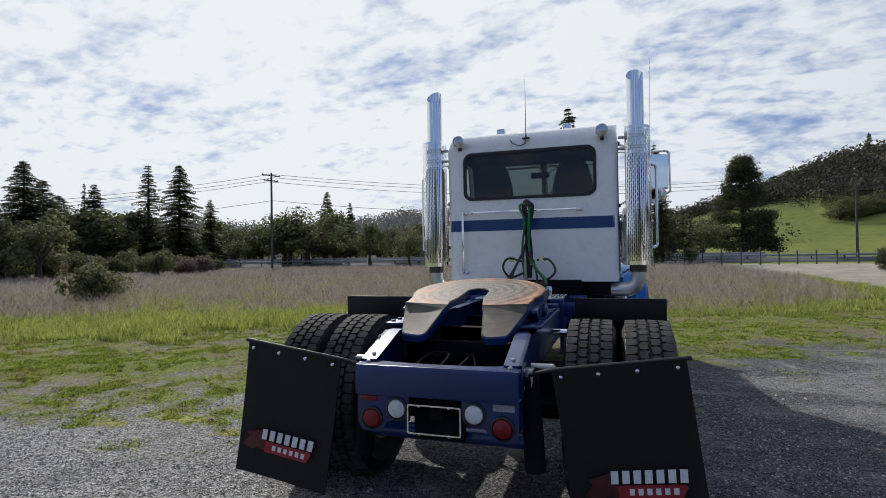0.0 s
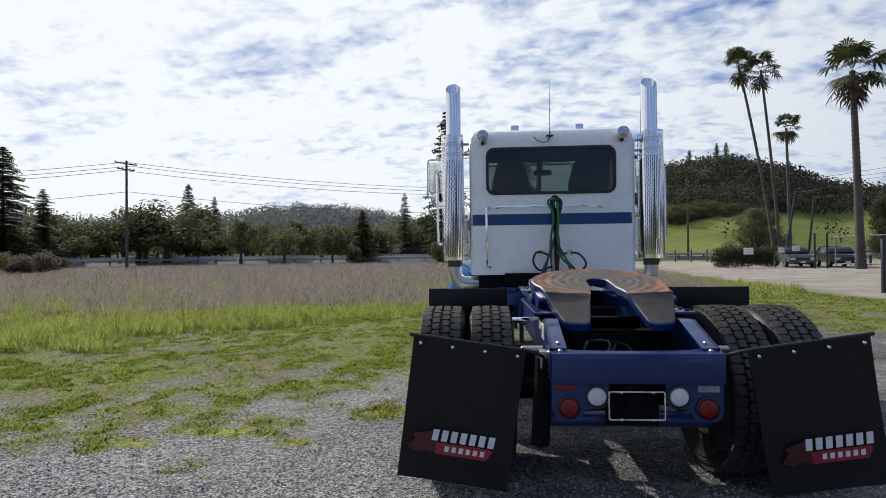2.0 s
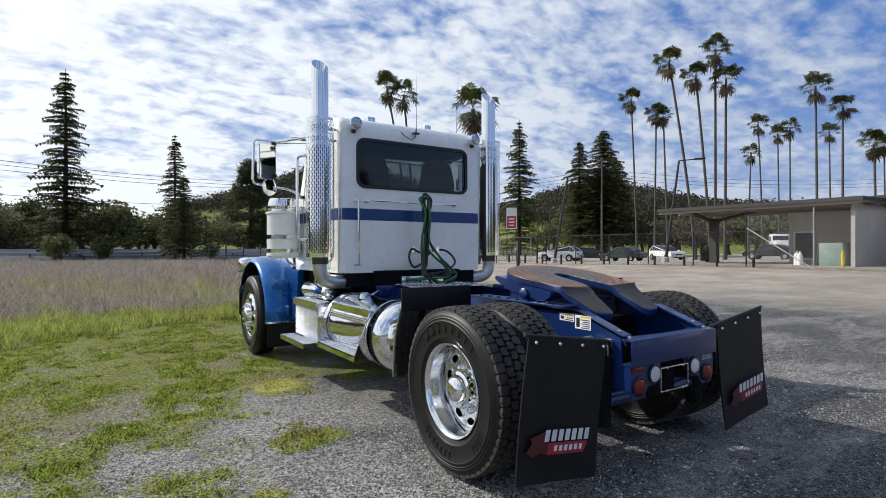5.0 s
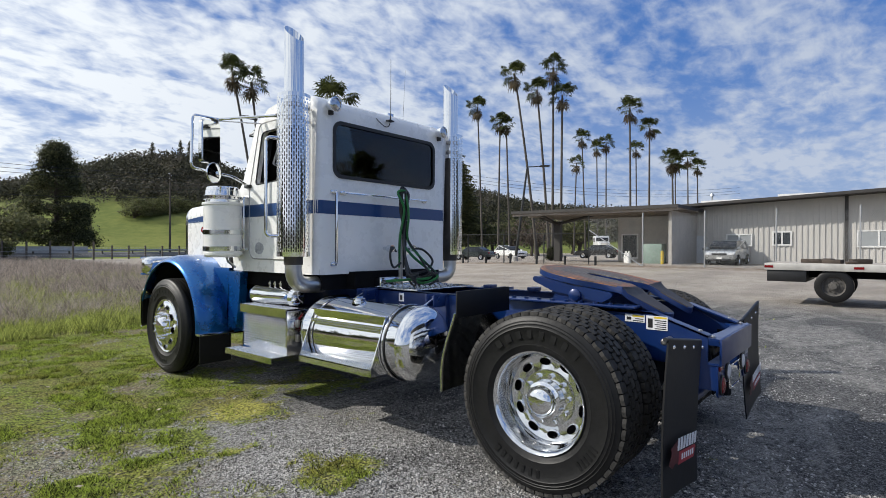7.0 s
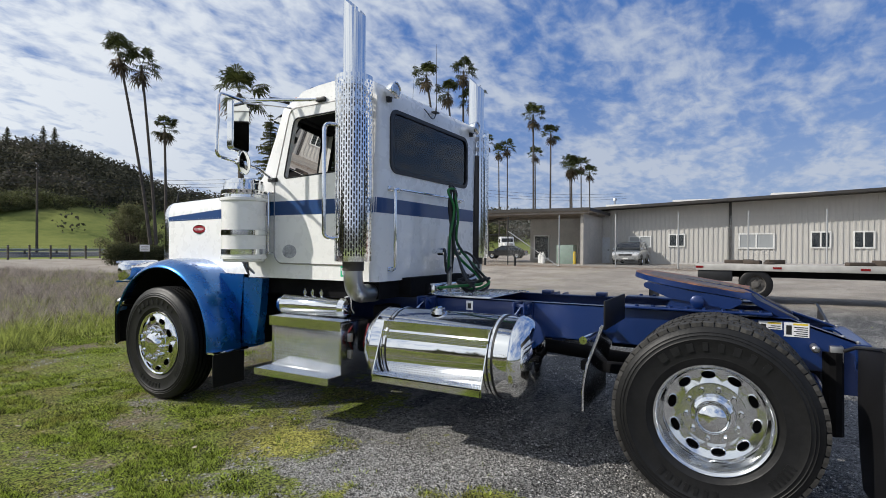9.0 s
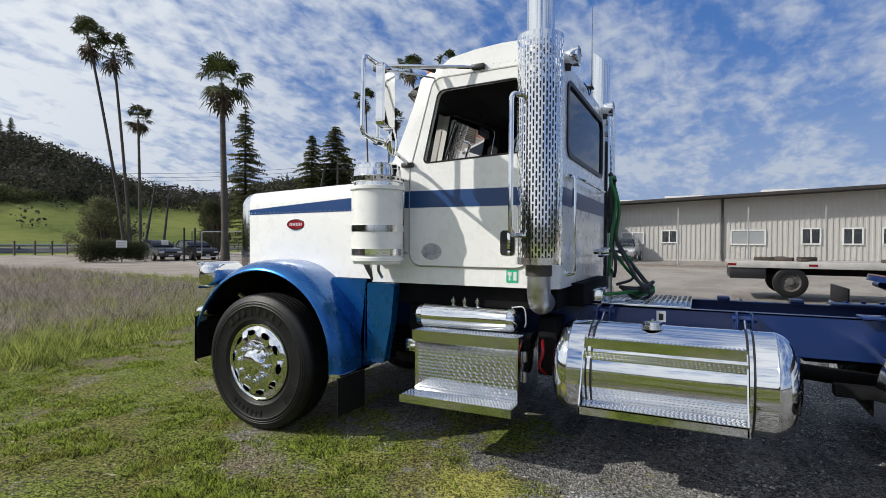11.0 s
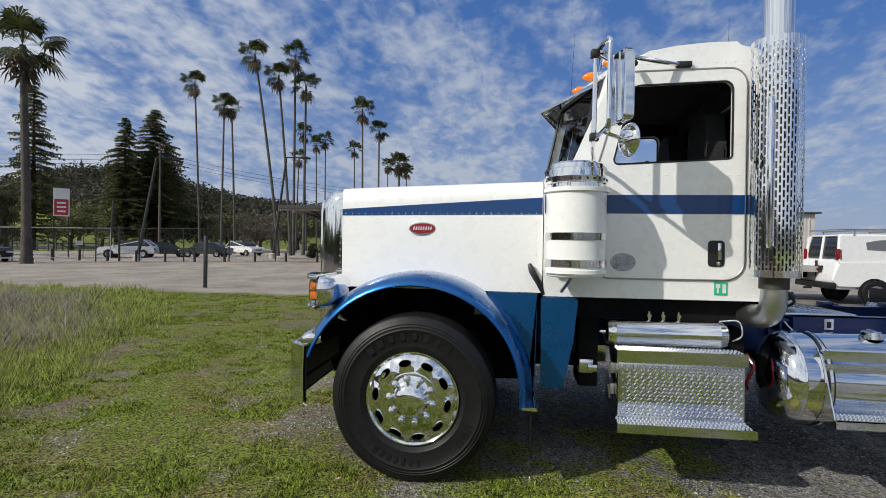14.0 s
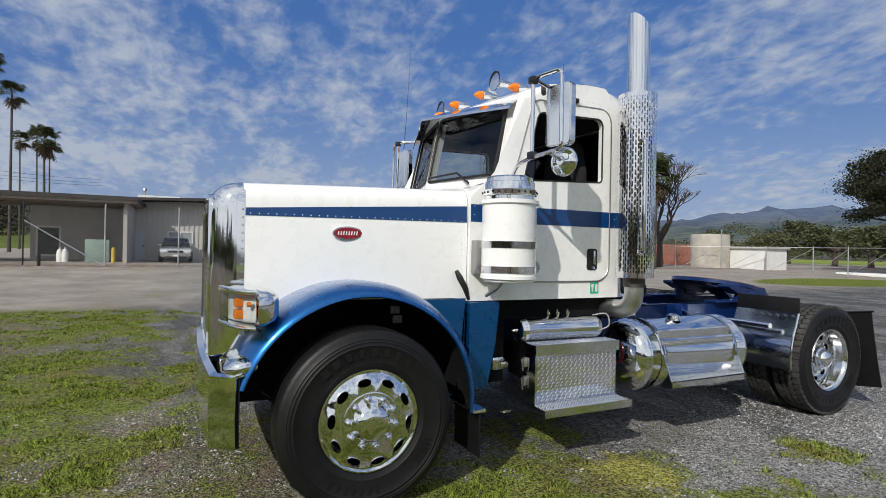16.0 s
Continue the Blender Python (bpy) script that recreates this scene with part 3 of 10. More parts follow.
gm.from_pydata(np.stack([mx, my, gz], -1).reshape(-1, 3).tolist(), [], quads.tolist())
gm.materials.append(GROUND)
att = gm.attributes.new("growth", "FLOAT", "POINT")
att.data.foreach_set("value", growth(mx, my).reshape(-1).astype(np.float32))
att = gm.attributes.new("yellow", "FLOAT", "POINT")
att.data.foreach_set("value", cushions(mx, my)[1].reshape(-1).astype(np.float32))
gm.polygons.foreach_set("use_smooth", [True] * len(gm.polygons))
gm.update()
ground = tagged(new("ground", gm), "grey gravel lot running into patchy grass and dry field", "ground", "", "structure")

# ---------------------------------------------------------------- the tractor unit
truck = thing("semi_truck", "white and blue two-axle day-cab tractor unit parked on gravel", "truck")


def hole_disc(bm, r0, r1, shape, holes=10, hole_r=0.24, long=0.034, short=0.021, deep=0.012, sgn=-1):
    """The disc of a wheel, between two radii, with oval hand holes; shape gives x at a radius."""
    step = 2 * math.pi / holes
    n = 8
    for k in range(holes):
        mid = k * step
        edge = []
        for i in range(n):
            edge.append((r1, mid - step / 2 + step * i / n))
        for i in range(n // 2):
            edge.append((r1 + (r0 - r1) * i / (n // 2), mid + step / 2))
        for i in range(n):
            edge.append((r0, mid + step / 2 - step * i / n))
        for i in range(n // 2):
            edge.append((r0 + (r1 - r0) * i / (n // 2), mid - step / 2))
        m = len(edge)
        outer, mids, inner, sunk = [], [], [], []
        for r, a in edge:
            outer.append(bm.verts.new((shape(r), r * math.cos(a), r * math.sin(a))))
            phi = math.atan2((r - hole_r), (a - mid) * hole_r)
            r2, a2 = hole_r + short * math.sin(phi), mid + long * math.cos(phi) / hole_r
            r3, a3 = hole_r + (short + 0.005) * math.sin(phi), mid + (long + 0.005) * math.cos(phi) / hole_r
            mids.append(bm.verts.new((shape(r3), r3 * math.cos(a3), r3 * math.sin(a3))))
            inner.append(bm.verts.new((shape(r2) - sgn * -0.003, r2 * math.cos(a2), r2 * math.sin(a2))))
            sunk.append(bm.verts.new((shape(r2) - sgn * -deep, r2 * math.cos(a2), r2 * math.sin(a2))))
        for i in range(m):
            j = (i + 1) % m
            bm.faces.new((outer[i], outer[j], mids[j], mids[i]))
            bm.faces.new((mids[i], mids[j], inner[j], inner[i]))
            bm.faces.new((inner[i], inner[j], sunk[j], sunk[i]))
    bmesh.ops.remove_doubles(bm, verts=bm.verts, dist=0.0004)
    return bm


def tyre_mesh(drive):
    """A tyre on the x axis, its outer face towards -x."""
    R, w = 0.545, 0.138
    prof = [(0.288, -0.100), (0.308, -0.114), (0.326, -0.124), (0.340, -0.130), (0.345, -0.134), (0.351, -0.133), (0.40, -0.142), (0.445, -0.1445), (0.450, -0.148),
            (0.455, -0.144), (0.468, -0.1435), (0.471, -0.146), (0.475, -0.142), (0.484, -0.140), (0.487, -0.142), (0.491, -0.138), (0.515, -0.129)]
    if drive:
        face = [(0.520, -0.120), (0.523, -0.06), (0.524, 0.0), (0.523, 0.06), (0.520, 0.120)]
    else:
        face = [(0.532, -0.119), (0.540, -0.108)]
        for x in (-0.066, -0.023, 0.023, 0.066):
            face += [(0.5435, x - 0.0065), (0.529, x - 0.0055), (0.529, x + 0.0055), (0.5435, x + 0.0065)]
        face += [(0.540, 0.108), (0.532, 0.119)]
    prof = prof + face + [(r, -h) for r, h in prof[::-1]]
    bm = lathe(bmesh.new(), prof, axis="x", seg=72)
    rnd = random.Random(4)
    # raised marks on the side wall, too worn to read
    for a0, count, size in ((118, 8, 11.0), (-62, 7, 7.0), (215, 6, 4.0)):
        for i in range(count):
            a = radians(a0 - i * size)
            wd = rnd.uniform(0.35, 0.6) * radians(size)
            q = []
            for r, t in ((0.385, a - wd / 2), (0.385, a + wd / 2), (0.432, a + wd / 2), (0.432, a - wd / 2)):
                q.append((-0.1465, r * math.cos(t), r * math.sin(t)))
            lo = [bm.verts.new((-0.136, p[1], p[2])) for p in q]
            hi = [bm.verts.new(p) for p in q]
            bm.faces.new(hi)
            for k in range(4):
                bm.faces.new((lo[k], lo[(k + 1) % 4], hi[(k + 1) % 4], hi[k]))
    return bm


def lug_mesh():
    """The drive tyre's tread: rows of six-sided lugs with open shoulders."""
    bm = bmesh.new()
    N = 54
    st = 2 * math.pi / N

    def lug(pts, a0, r0=0.517, r1=0.545):
        lo, hi = [], []
        for x, a in pts:
            t = a0 + a * st
            lo.append(bm.verts.new((x * 1.02, r0 * math.cos(t), r0 * math.sin(t))))
            drop = 0.006 * (abs(x) / 0.125) ** 2
            hi.append(bm.verts.new((x, (r1 - drop) * math.cos(t), (r1 - drop) * math.sin(t))))
        bm.faces.new(hi)
        for k in range(len(pts)):
            bm.faces.new((lo[k], lo[(k + 1) % len(pts)], hi[(k + 1) % len(pts)], hi[k]))

    for k in range(N):
        a = k * st
        for s, sh in ((-1, 0.0), (1, 0.5)):
            lug([(s * 0.006, -0.34), (s * 0.026, -0.44), (s * 0.050, -0.36), (s * 0.056, 0.0), (s * 0.050, 0.38), (s * 0.026, 0.44), (s * 0.004, 0.36), (s * 0.012, 0.0)], a + sh * st)
            lug([(s * 0.068, -0.02), (s * 0.064, -0.32), (s * 0.092, -0.46), (s * 0.122, -0.44), (s * 0.127, 0.0), (s * 0.122, 0.44), (s * 0.092, 0.46), (s * 0.064, 0.30)], a + (sh + 0.5) * st)
    return bm


def nut(bm, at, r, h, axis_sign=-1, cone=False):
    x, y, z = at
    s = axis_sign
    if cone:
        prof = [(r * 1.25, 0), (r * 1.2, s * h * 0.12), (r, s * h * 0.2), (r * 0.92, s * h * 0.55), (r * 0.6, s * h * 0.62), (r * 0.62, s * h * 0.8), (r * 0.35, s * h), (0, s * h * 1.02)]
    else:
        prof = [(r, 0), (r, s * h * 0.8), (r * 0.7, s * h), (0, s * h)]
    return lathe(bm, prof, at, "x", 10 if cone else 6)


TYRE_DRIVE, LUGS, TYRE_STEER = tyre_mesh(True), lug_mesh(), tyre_mesh(False)
TYRE_DRIVE = finish("tyre", TYRE_DRIVE, RUBBER, 40)
LUGS = finish("tread", LUGS, TREAD, 0)
TYRE_STEER = finish("tyre", TYRE_STEER, RUBBER, 40)


def rear_rim():
    prof = [(0.276, 0.10), (0.292, -0.085), (0.303, -0.112), (0.308, -0.121), (0.305, -0.126), (0.297, -0.122), (0.287, -0.108), (0.279, -0.09), (0.276, -0.05), (0.268, -0.038), (0.265, 0.0), (0.262, 0.03)]
    bm = lathe(bmesh.new(), prof, axis="x", seg=64)

    def shape(r):
        t = (r - 0.155) / (0.262 - 0.155)
        return 0.030 + 0.022 * math.sin(max(0, min(1, t)) * math.pi * 0.5) * (1 - t) * 2 - 0.004
    hole_disc(bm, 0.172, 0.262, shape, 10, 0.222, 0.037, 0.022)
    prof = [(0.172, shape(0.172)), (0.170, 0.012), (0.120, 0.010), (0.112, 0.0)]
    lathe(bm, prof, axis="x", seg=48)
    return bm


def front_rim():
    prof = [(0.276, 0.10), (0.292, -0.085), (0.303, -0.112), (0.308, -0.121), (0.305, -0.127), (0.298, -0.127), (0.290, -0.121), (0.285, -0.118)]
    bm = lathe(bmesh.new(), prof, axis="x", seg=64)

    def shape(r):
        t = (0.285 - r) / (0.285 - 0.178)
        return -0.118 - 0.034 * math.sin(max(0, min(1, t)) * math.pi / 2)
    hole_disc(bm, 0.178, 0.285, shape, 10, 0.238, 0.041, 0.021)
    lathe(bm, [(0.178, shape(0.178)), (0.165, -0.155), (0.11, -0.157)], axis="x", seg=48)
    return bm


def rear_hub():
    bm = bmesh.new()
    lathe(bm, [(0.118, 0.012), (0.112, -0.045), (0.100, -0.05), (0.092, -0.055), (0.090, -0.075), (0.082, -0.095), (0.062, -0.112), (0.032, -0.121), (0, -0.124)], axis="x", seg=40)
    return bm


def front_hub():
    bm = bmesh.new()
    lathe(bm, [(0.175, -0.150), (0.172, -0.158), (0.125, -0.162), (0.112, -0.170), (0.104, -0.192), (0.085, -0.207), (0.05, -0.216), (0, -0.219)], axis="x", seg=40)
    return bm


REAR_RIM, FRONT_RIM = finish("rim", rear_rim(), ALLOY, 30), finish("rim", front_rim(), CHROME, 30)
REAR_HUB, FRONT_HUB = finish("hub_cap", rear_hub(), CHROME, 40), finish("hub_cap", front_hub(), CHROME, 40)
ONE_NUT = finish("wheel_nut", nut(bmesh.new(), (0, 0, 0), 0.016, 0.03), CHROME, 30)
SPIKE_NUT = finish("nut_cover", nut(bmesh.new(), (0, 0, 0), 0.021, 0.052, -1, True), CHROME, 40)
DRUM = finish("brake_drum", lathe(bmesh.new(), [(0.25, 0.075), (0.25, 0.2), (0.1, 0.2), (0.1, 0.075), (0.25, 0.075)], axis="x", seg=40), DARK, 40)
RIM_BACK = finish("rim", lathe(bmesh.new(), [(0.308, -0.12), (0.275, -0.10), (0.275, 0.10), (0.308, 0.12), (0.265, 0.1), (0.265, -0.1), (0.308, -0.12)], axis="x", seg=48), STEEL, 40)


def wheel(label, x, y, side, kind, turn=0.0):
    hub = new("wheel")
    hub.parent = truck
    tagged(hub, label)
    hub.matrix_local = pose(x, y, 0.545, turn, 0, 0 if side < 0 else 180)
    part_of("tyre", TYRE_STEER if kind == "steer" else TYRE_DRIVE, hub)
    if kind != "steer":
        part_of("tread", LUGS, hub, "worn dusty lugged tread")
    if kind == "inner":
        part_of("rim", RIM_BACK, hub)
        return hub
    part_of("rim", FRONT_RIM if kind == "steer" else REAR_RIM, hub, "polished rim with ten oval holes")
    part_of("hub_cap", FRONT_HUB if kind == "steer" else REAR_HUB, hub, "domed chrome hub cap")
    part_of("brake_drum", DRUM, hub)
    for k in range(10):
        a = radians(36 * k + (0 if kind == "steer" else 18))
        o = part_of("nut_cover" if kind == "steer" else "wheel_nut", SPIKE_NUT if kind == "steer" else ONE_NUT, hub)
        r, dx = (0.142, -0.156) if kind == "steer" else (0.143, 0.012)
        o.location = (dx, r * math.cos(a), r * math.sin(a))
    return hub


AXLE = 4.825
for s, nm in ((-1, "driver"), (1, "passenger")):
    wheel("rear wheel with a deep polished dish and chrome hub", s * 1.090, 0.015, s, "outer", 11)
    wheel("inner rear wheel of a dual pair", s * 0.765, 0.015, s, "inner", 4)
    wheel("steering wheel with ribbed tyre and polished rim", s * 1.176, AXLE, s, "steer", 7)

# ---- chassis
bm = bmesh.new()
for s in (-1, 1):
    out, inn = s * 0.435, s * 0.36
    rail = [(5.25, 0.785), (5.25, 1.06), (0.05, 1.06), (-0.38, 1.03), (-0.60, 0.905), (-0.72, 0.905), (-0.72, 0.72), (-0.25, 0.74), (0.3, 0.785)]
    prism(bm, rail, "x", out, out - s * 0.009)
    for top in (True, False):
        z0, z1 = (1.051, 1.06) if top else (0.785, 0.794)
        box(bm, min(out, inn), max(out, inn), 0.05 if top else 0.3, 5.25, z0, z1)
pieces("chassis_rail", bm, RAIL_BLUE, truck, "blue painted steel frame rail")

# raised sloping side plates over the tail of the rails
bm = bmesh.new()
for s in (-1, 1):
    pl = [(0.02, 1.045), (-0.40, 1.045), (-0.735, 0.93), (-0.735, 0.76), (-0.60, 0.73), (0.02, 0.80)]
    a, b = s * 0.437, s * 0.455
    prism(bm, pl, "x", min(a, b), max(a, b))
    top = [(0.02, 1.045), (-0.40, 1.045), (-0.735, 0.93), (-0.735, 0.918), (-0.40, 1.033), (0.02, 1.033)]
    a, b = s * 0.455, s * 0.36
    prism(bm, top, "x", min(a, b), max(a, b))
pieces("tail_plate", bm, RAIL_BLUE, truck, "glossy blue sloping tail plate")

bm = bmesh.new()
box(bm, -0.452, 0.452, -0.815, -0.80, 0.752, 0.915, 0.004)
edge = [(-0.452, -0.80), (0.452, -0.80), (0.452, -0.72), (0.36, -0.66)] + [(0.34 * math.cos(t), -0.73 + 0.045 * (1 - math.sin(t)) * 1.0) for t in (math.pi * k / 14 for k in range(15))] + [(-0.36, -0.66), (-0.452, -0.72)]
prism(bm, edge, "z", 0.900, 0.915)
box(bm, -0.452, 0.452, -0.80, -0.73, 0.752, 0.764)
part("rear_crossmember", bm, RAIL_BLUE, truck, "blue rear cross-member with a dished top")

bm = bmesh.new()
for s in (-1, 1):
    for y in (-0.68, -0.755):
        lathe(bm, [(0.014, 0), (0.014, 0.008), (0.008, 0.014), (0, 0.014)], (s * 0.40, y, 0.915 if y < -0.7 else 0.945), "z", 6)
    for dz in (0.80, 0.85, 0.89):
        dome(bm, (s * 0.4555, -0.66, dz), 0.013, "x", s)
pieces("bolt", bm, STEEL, truck)

# lamp panel
for s in (-1, 1):
    pts = rounded([(s * 0.148, 0.752), (s * 0.447, 0.752), (s * 0.447, 0.60), (s * 0.425, 0.548), (s * 0.305, 0.548), (s * 0.275, 0.612), (s * 0.148, 0.615)], [0.01, 0.01, 0.04, 0.05, 0.05, 0.03, 0.06], 5)
    part("lamp_panel", prism(bmesh.new(), pts, "y", -0.792, -0.78), RAIL_BLUE, truck, "dark blue rear lamp plate")
    part("lamp_bracket", box(bmesh.new(), s * 0.44 - 0.006, s * 0.44 + 0.006, -0.78, -0.66, 0.60, 0.76), RAIL_BLUE, truck)
part("cross_tube", tube(bmesh.new(), [(-0.52, -0.60, 0.505), (0.52, -0.60, 0.505)], 0.045, 14), RAIL_BLUE, truck, "blue cross tube under the tail")


def round_lamp(x, z, r, material, label):
    ob = part("tail_lamp", lathe(bmesh.new(), [(r * 1.22, -0.792), (r * 1.22, -0.802), (r * 1.02, -0.806), (r, -0.80)], (x, 0, z), "y", 28), BLACK, truck, label)
    part("lens", lathe(bmesh.new(), [(r, -0.80), (r * 0.9, -0.808), (r * 0.5, -0.814), (0, -0.816)], (x, 0, z), "y", 28), material, ob)


for s in (-1, 1):
    round_lamp(s * 0.363, 0.622, 0.052, RED, "round red tail lamp")
    round_lamp(s * 0.215, 0.682, 0.050, LENS, "round white reversing lamp")
part("marker_lamp", box(bmesh.new(), -0.43, -0.33, -0.800, -0.792, 0.715, 0.742, 0.003), RED, truck, "flat red marker strip")
part("sticker", box(bmesh.new(), 0.315, 0.425, -0.796, -0.792, 0.708, 0.742), DECAL, truck, "silver reflective sticker")
bm = bmesh.new()
ring_plate(bm, rounded([(-0.155, 0.555), (0.145, 0.555), (0.145, 0.712), (-0.155, 0.712)], 0.012, 3), [rounded([(-0.147, 0.563), (0.137, 0.563), (0.137, 0.704), (-0.147, 0.704)], 0.008, 3)], "y", -0.80, -0.792)
for x in (-0.085, 0.08):
    for z in (0.558, 0.705):
        dome(bm, (x, -0.80, z), 0.010, "y", -1)
pieces("plate_holder", bm, CHROME, truck, "empty chrome number plate surround")
bm = bmesh.new()
box(bm, -0.15, 0.14, -0.70, -0.69, 0.50, 0.76)
box(bm, -0.05, 0.04, -0.76, -0.70, 0.62, 0.72, 0.02)
pieces("tow_mount", bm, DARK, truck)


def print_bars(parent, wide, high, place_m, name, material, count, slant=0.18, gap=0.22):
    """A line of print as plain bars."""
    bm = bmesh.new()
    w = wide / (count - gap)
    for i in range(count):
        x0, x1 = -wide / 2 + i * w, -wide / 2 + i * w + w * (1 - gap)
        q = [(x0, -0.5 * high), (x1, -0.5 * high), (x1 + slant * high, 0.5 * high), (x0 + slant * high, 0.5 * high)]
        prism(bm, q, "y", -0.0018, 0.0)
    bmesh.ops.transform(bm, matrix=place_m, verts=bm.verts)
    return part(name, bm, material, parent, smooth=0)


def mudflap(s):
    """A rubber flap hung from a sprung bar behind the rear wheels."""
    m = pose(0.915 if s > 0 else -0.895, -0.735, 0.960, 0, s * -8.0, 0)
    rows = []
    n, W, H = 12, 0.63, 0.79
    for j in range(n + 1):
        v = j / n
        row = []
        for i in range(9):
            u = i / 8 - 0.5
            bow = 0.018 * math.sin(v * 2.2) - 0.012 * v * v - 0.010 * (u * 2) ** 2 * v
            row.append(m @ Vector((u * W * (1 - 0.02 * v), bow, -v * H)))
        rows.append(row)
    bm = bmesh.new()
    strip(bm, rows)
    thick(bm, 0.009)
    ob = part("mud_flap", bm, FLAP, truck, "large black rubber mud flap with a printed maker's mark")
    for i in range(4):
        u = (-0.43 + 0.86 * i / 3) * W
        p = m @ Vector((u, -0.012, -0.035))
        part("bolt", dome(bmesh.new(), p, 0.011, "y", -1, 0.7, 10), CHROME, ob)
    off = m @ pose(s * 0.015, -0.0155, -0.565)
    print_bars(ob, 0.345, 0.062, off @ pose(0.045, 0, 0.034), "print", PRINT_WHITE, 7, 0.10, 0.34)
    print_bars(ob, 0.22, 0.030, off @ pose(0.06, 0, -0.036), "print", PRINT_WHITE, 6, 0.10, 0.42)
    bm = bmesh.new()
    prism(bm, [(-0.10, -0.07), (0.185, -0.07), (0.215, -0.018), (0.20, -0.005), (-0.10, -0.005)], "y", -0.0008, 0.001)
    bmesh.ops.transform(bm, matrix=off, verts=bm.verts)
    part("print", bm, PRINT_RED, ob, smooth=0)
    bm = bmesh.new()
    prism(bm, [(-0.255, -0.05), (-0.20, -0.075), (-0.15, -0.055), (-0.10, -0.065), (-0.10, 0.0), (-0.13, 0.02), (-0.115, 0.06), (-0.16, 0.045), (-0.235, 0.025), (-0.215, 0.0)], "y", -0.0012, 0.001)
    bmesh.ops.transform(bm, matrix=off, verts=bm.verts)
    part("print", bm, PRINT_MAROON, ob, smooth=0)
    bm = bmesh.new()
    pts = bent([(s * 0.45, -0.62, 0.845), (s * 0.475, -0.66, 0.865), m @ Vector((-s * 0.34, 0.012, 0.0)), m @ Vector((s * 0.34, 0.012, 0.0))], 0.04)
    tube(bm, pts, 0.011, 8)
    part("hanger_bar", bm, BLACK, ob)
    bm = bmesh.new()
    box(bm, min(s * 0.455, s * 0.50), max(s * 0.455, s * 0.50), -0.67, -0.60, 0.80, 0.90, 0.006)
    lathe(bm, [(0, 0.0), (0.022, 0.0), (0.022, 0.12), (0.012, 0.13), (0, 0.13)], (s * 0.47, -0.52, 0.885), "x", 12) if s > 0 else lathe(bm, [(0, 0.0), (0.022, 0.0), (0.022, -0.12), (0.012, -0.13), (0, -0.13)], (s * 0.47, -0.52, 0.885), "x", 12)
    pieces("hanger_bracket", bm, STEEL, ob)
    return ob


for s in (-1, 1):
    mudflap(s)

# front half fenders of the rear wheels
for s in (-1, 1):
    a, b = s * 1.25, s * 0.62
    line = curve([(0.60, 1.03), (0.64, 0.92), (0.69, 0.78), (0.715, 0.64), (0.715, 0.50)], 5)
    rows = [[(x, p[0], p[1]) for p in line] for x in (a, (a + b) / 2, b)]
    bm = bmesh.new()
    strip(bm, rows)
    thick(bm, 0.004)
    tube(bm, [(a, p[0], p[1]) for p in line], 0.010, 6)
    q = part("quarter_fender", bm, ALLOY, truck, "polished metal quarter fender")
    bm = bmesh.new()
    box(bm, min(a, b), max(a, b), 0.585, 0.597, 1.0, 1.175, 0.003, 2)
    part("rubber_guard", bm, FLAP, q, "black rubber guard strip")
    bm = bmesh.new()
    for k in range(8):
        dome(bm, (a + (b - a) * (k + 0.5) / 8, 0.625, 1.005), 0.009, "y", 1)
    pieces("bolt", bm, CHROME, q)
    bm = bmesh.new()
    tube(bm, [(s * 0.44, 0.72, 0.90), (s * 1.08, 0.76, 0.90)], 0.026, 14)
    part("fender_bracket", bm, CHROME, q, "chrome tube bracket")

# fifth wheel
fw = new("fifth_wheel")
fw.parent = truck
tagged(fw, "rusty greased coupling plate on blue brackets, tipped to the rear")
fw.matrix_local = pose(0, 0.12, 1.245, 9.0, 0, 0)
half = []
for k in range(15):
    t = radians(-24 + 114 * k / 14)
    half.append((0.465 * math.cos(t), 0.05 + 0.44 * math.sin(t)))
half = half[::-1] + rounded([(0.43, -0.13), (0.405, -0.32), (0.325, -0.60), (0.175, -0.62), (0.135, -0.40), (0.085, -0.16)], [0.0, 0.06, 0.04, 0.05, 0.04, 0.0], 3)[1:]
half += [(0.075, 0.02)] + [(0.075 * math.cos(t), 0.05 + 0.075 * math.sin(t)) for t in (radians(18 * k) for k in range(5))]
outl = half + [(0.0, 0.125)] + [(-x, y) for x, y in half[::-1]][:-1]
bm = prism(bmesh.new(), outl, "z", -0.045, 0.0)
for cut in (-0.27, -0.31, -0.35):
    bmesh.ops.bisect_plane(bm, geom=bm.verts[:] + bm.edges[:] + bm.faces[:], plane_co=(0, cut, 0), plane_no=(0, 1, 0))
for v in bm.verts:
    # the horns bend down into pick-up ramps
    d = -0.27 - v.co.y
    if d > 0:
        v.co.z -= 0.36 * max(0.0, d - 0.04) + 2.2 * min(d, 0.08) ** 2
bmesh.ops.bevel(bm, geom=[e for e in bm.edges if len(e.link_faces) == 2 and e.calc_face_angle(0) > 1.2 and max(f.normal.z for f in e.link_faces) > 0.8], offset=0.007, segments=1, affect="EDGES")
top = part("top_plate", bm, PLATE, fw, "rusty grooved steel top plate with two ramps bent down", 30)
top.data.materials.append(RAIL_BLUE)
top.data.materials.append(RAMP)
for f in top.data.polygons:
    f.material_index = 1 if f.normal.z < 0.6 else (2 if f.center.y < -0.29 else 0)
bm = bmesh.new()
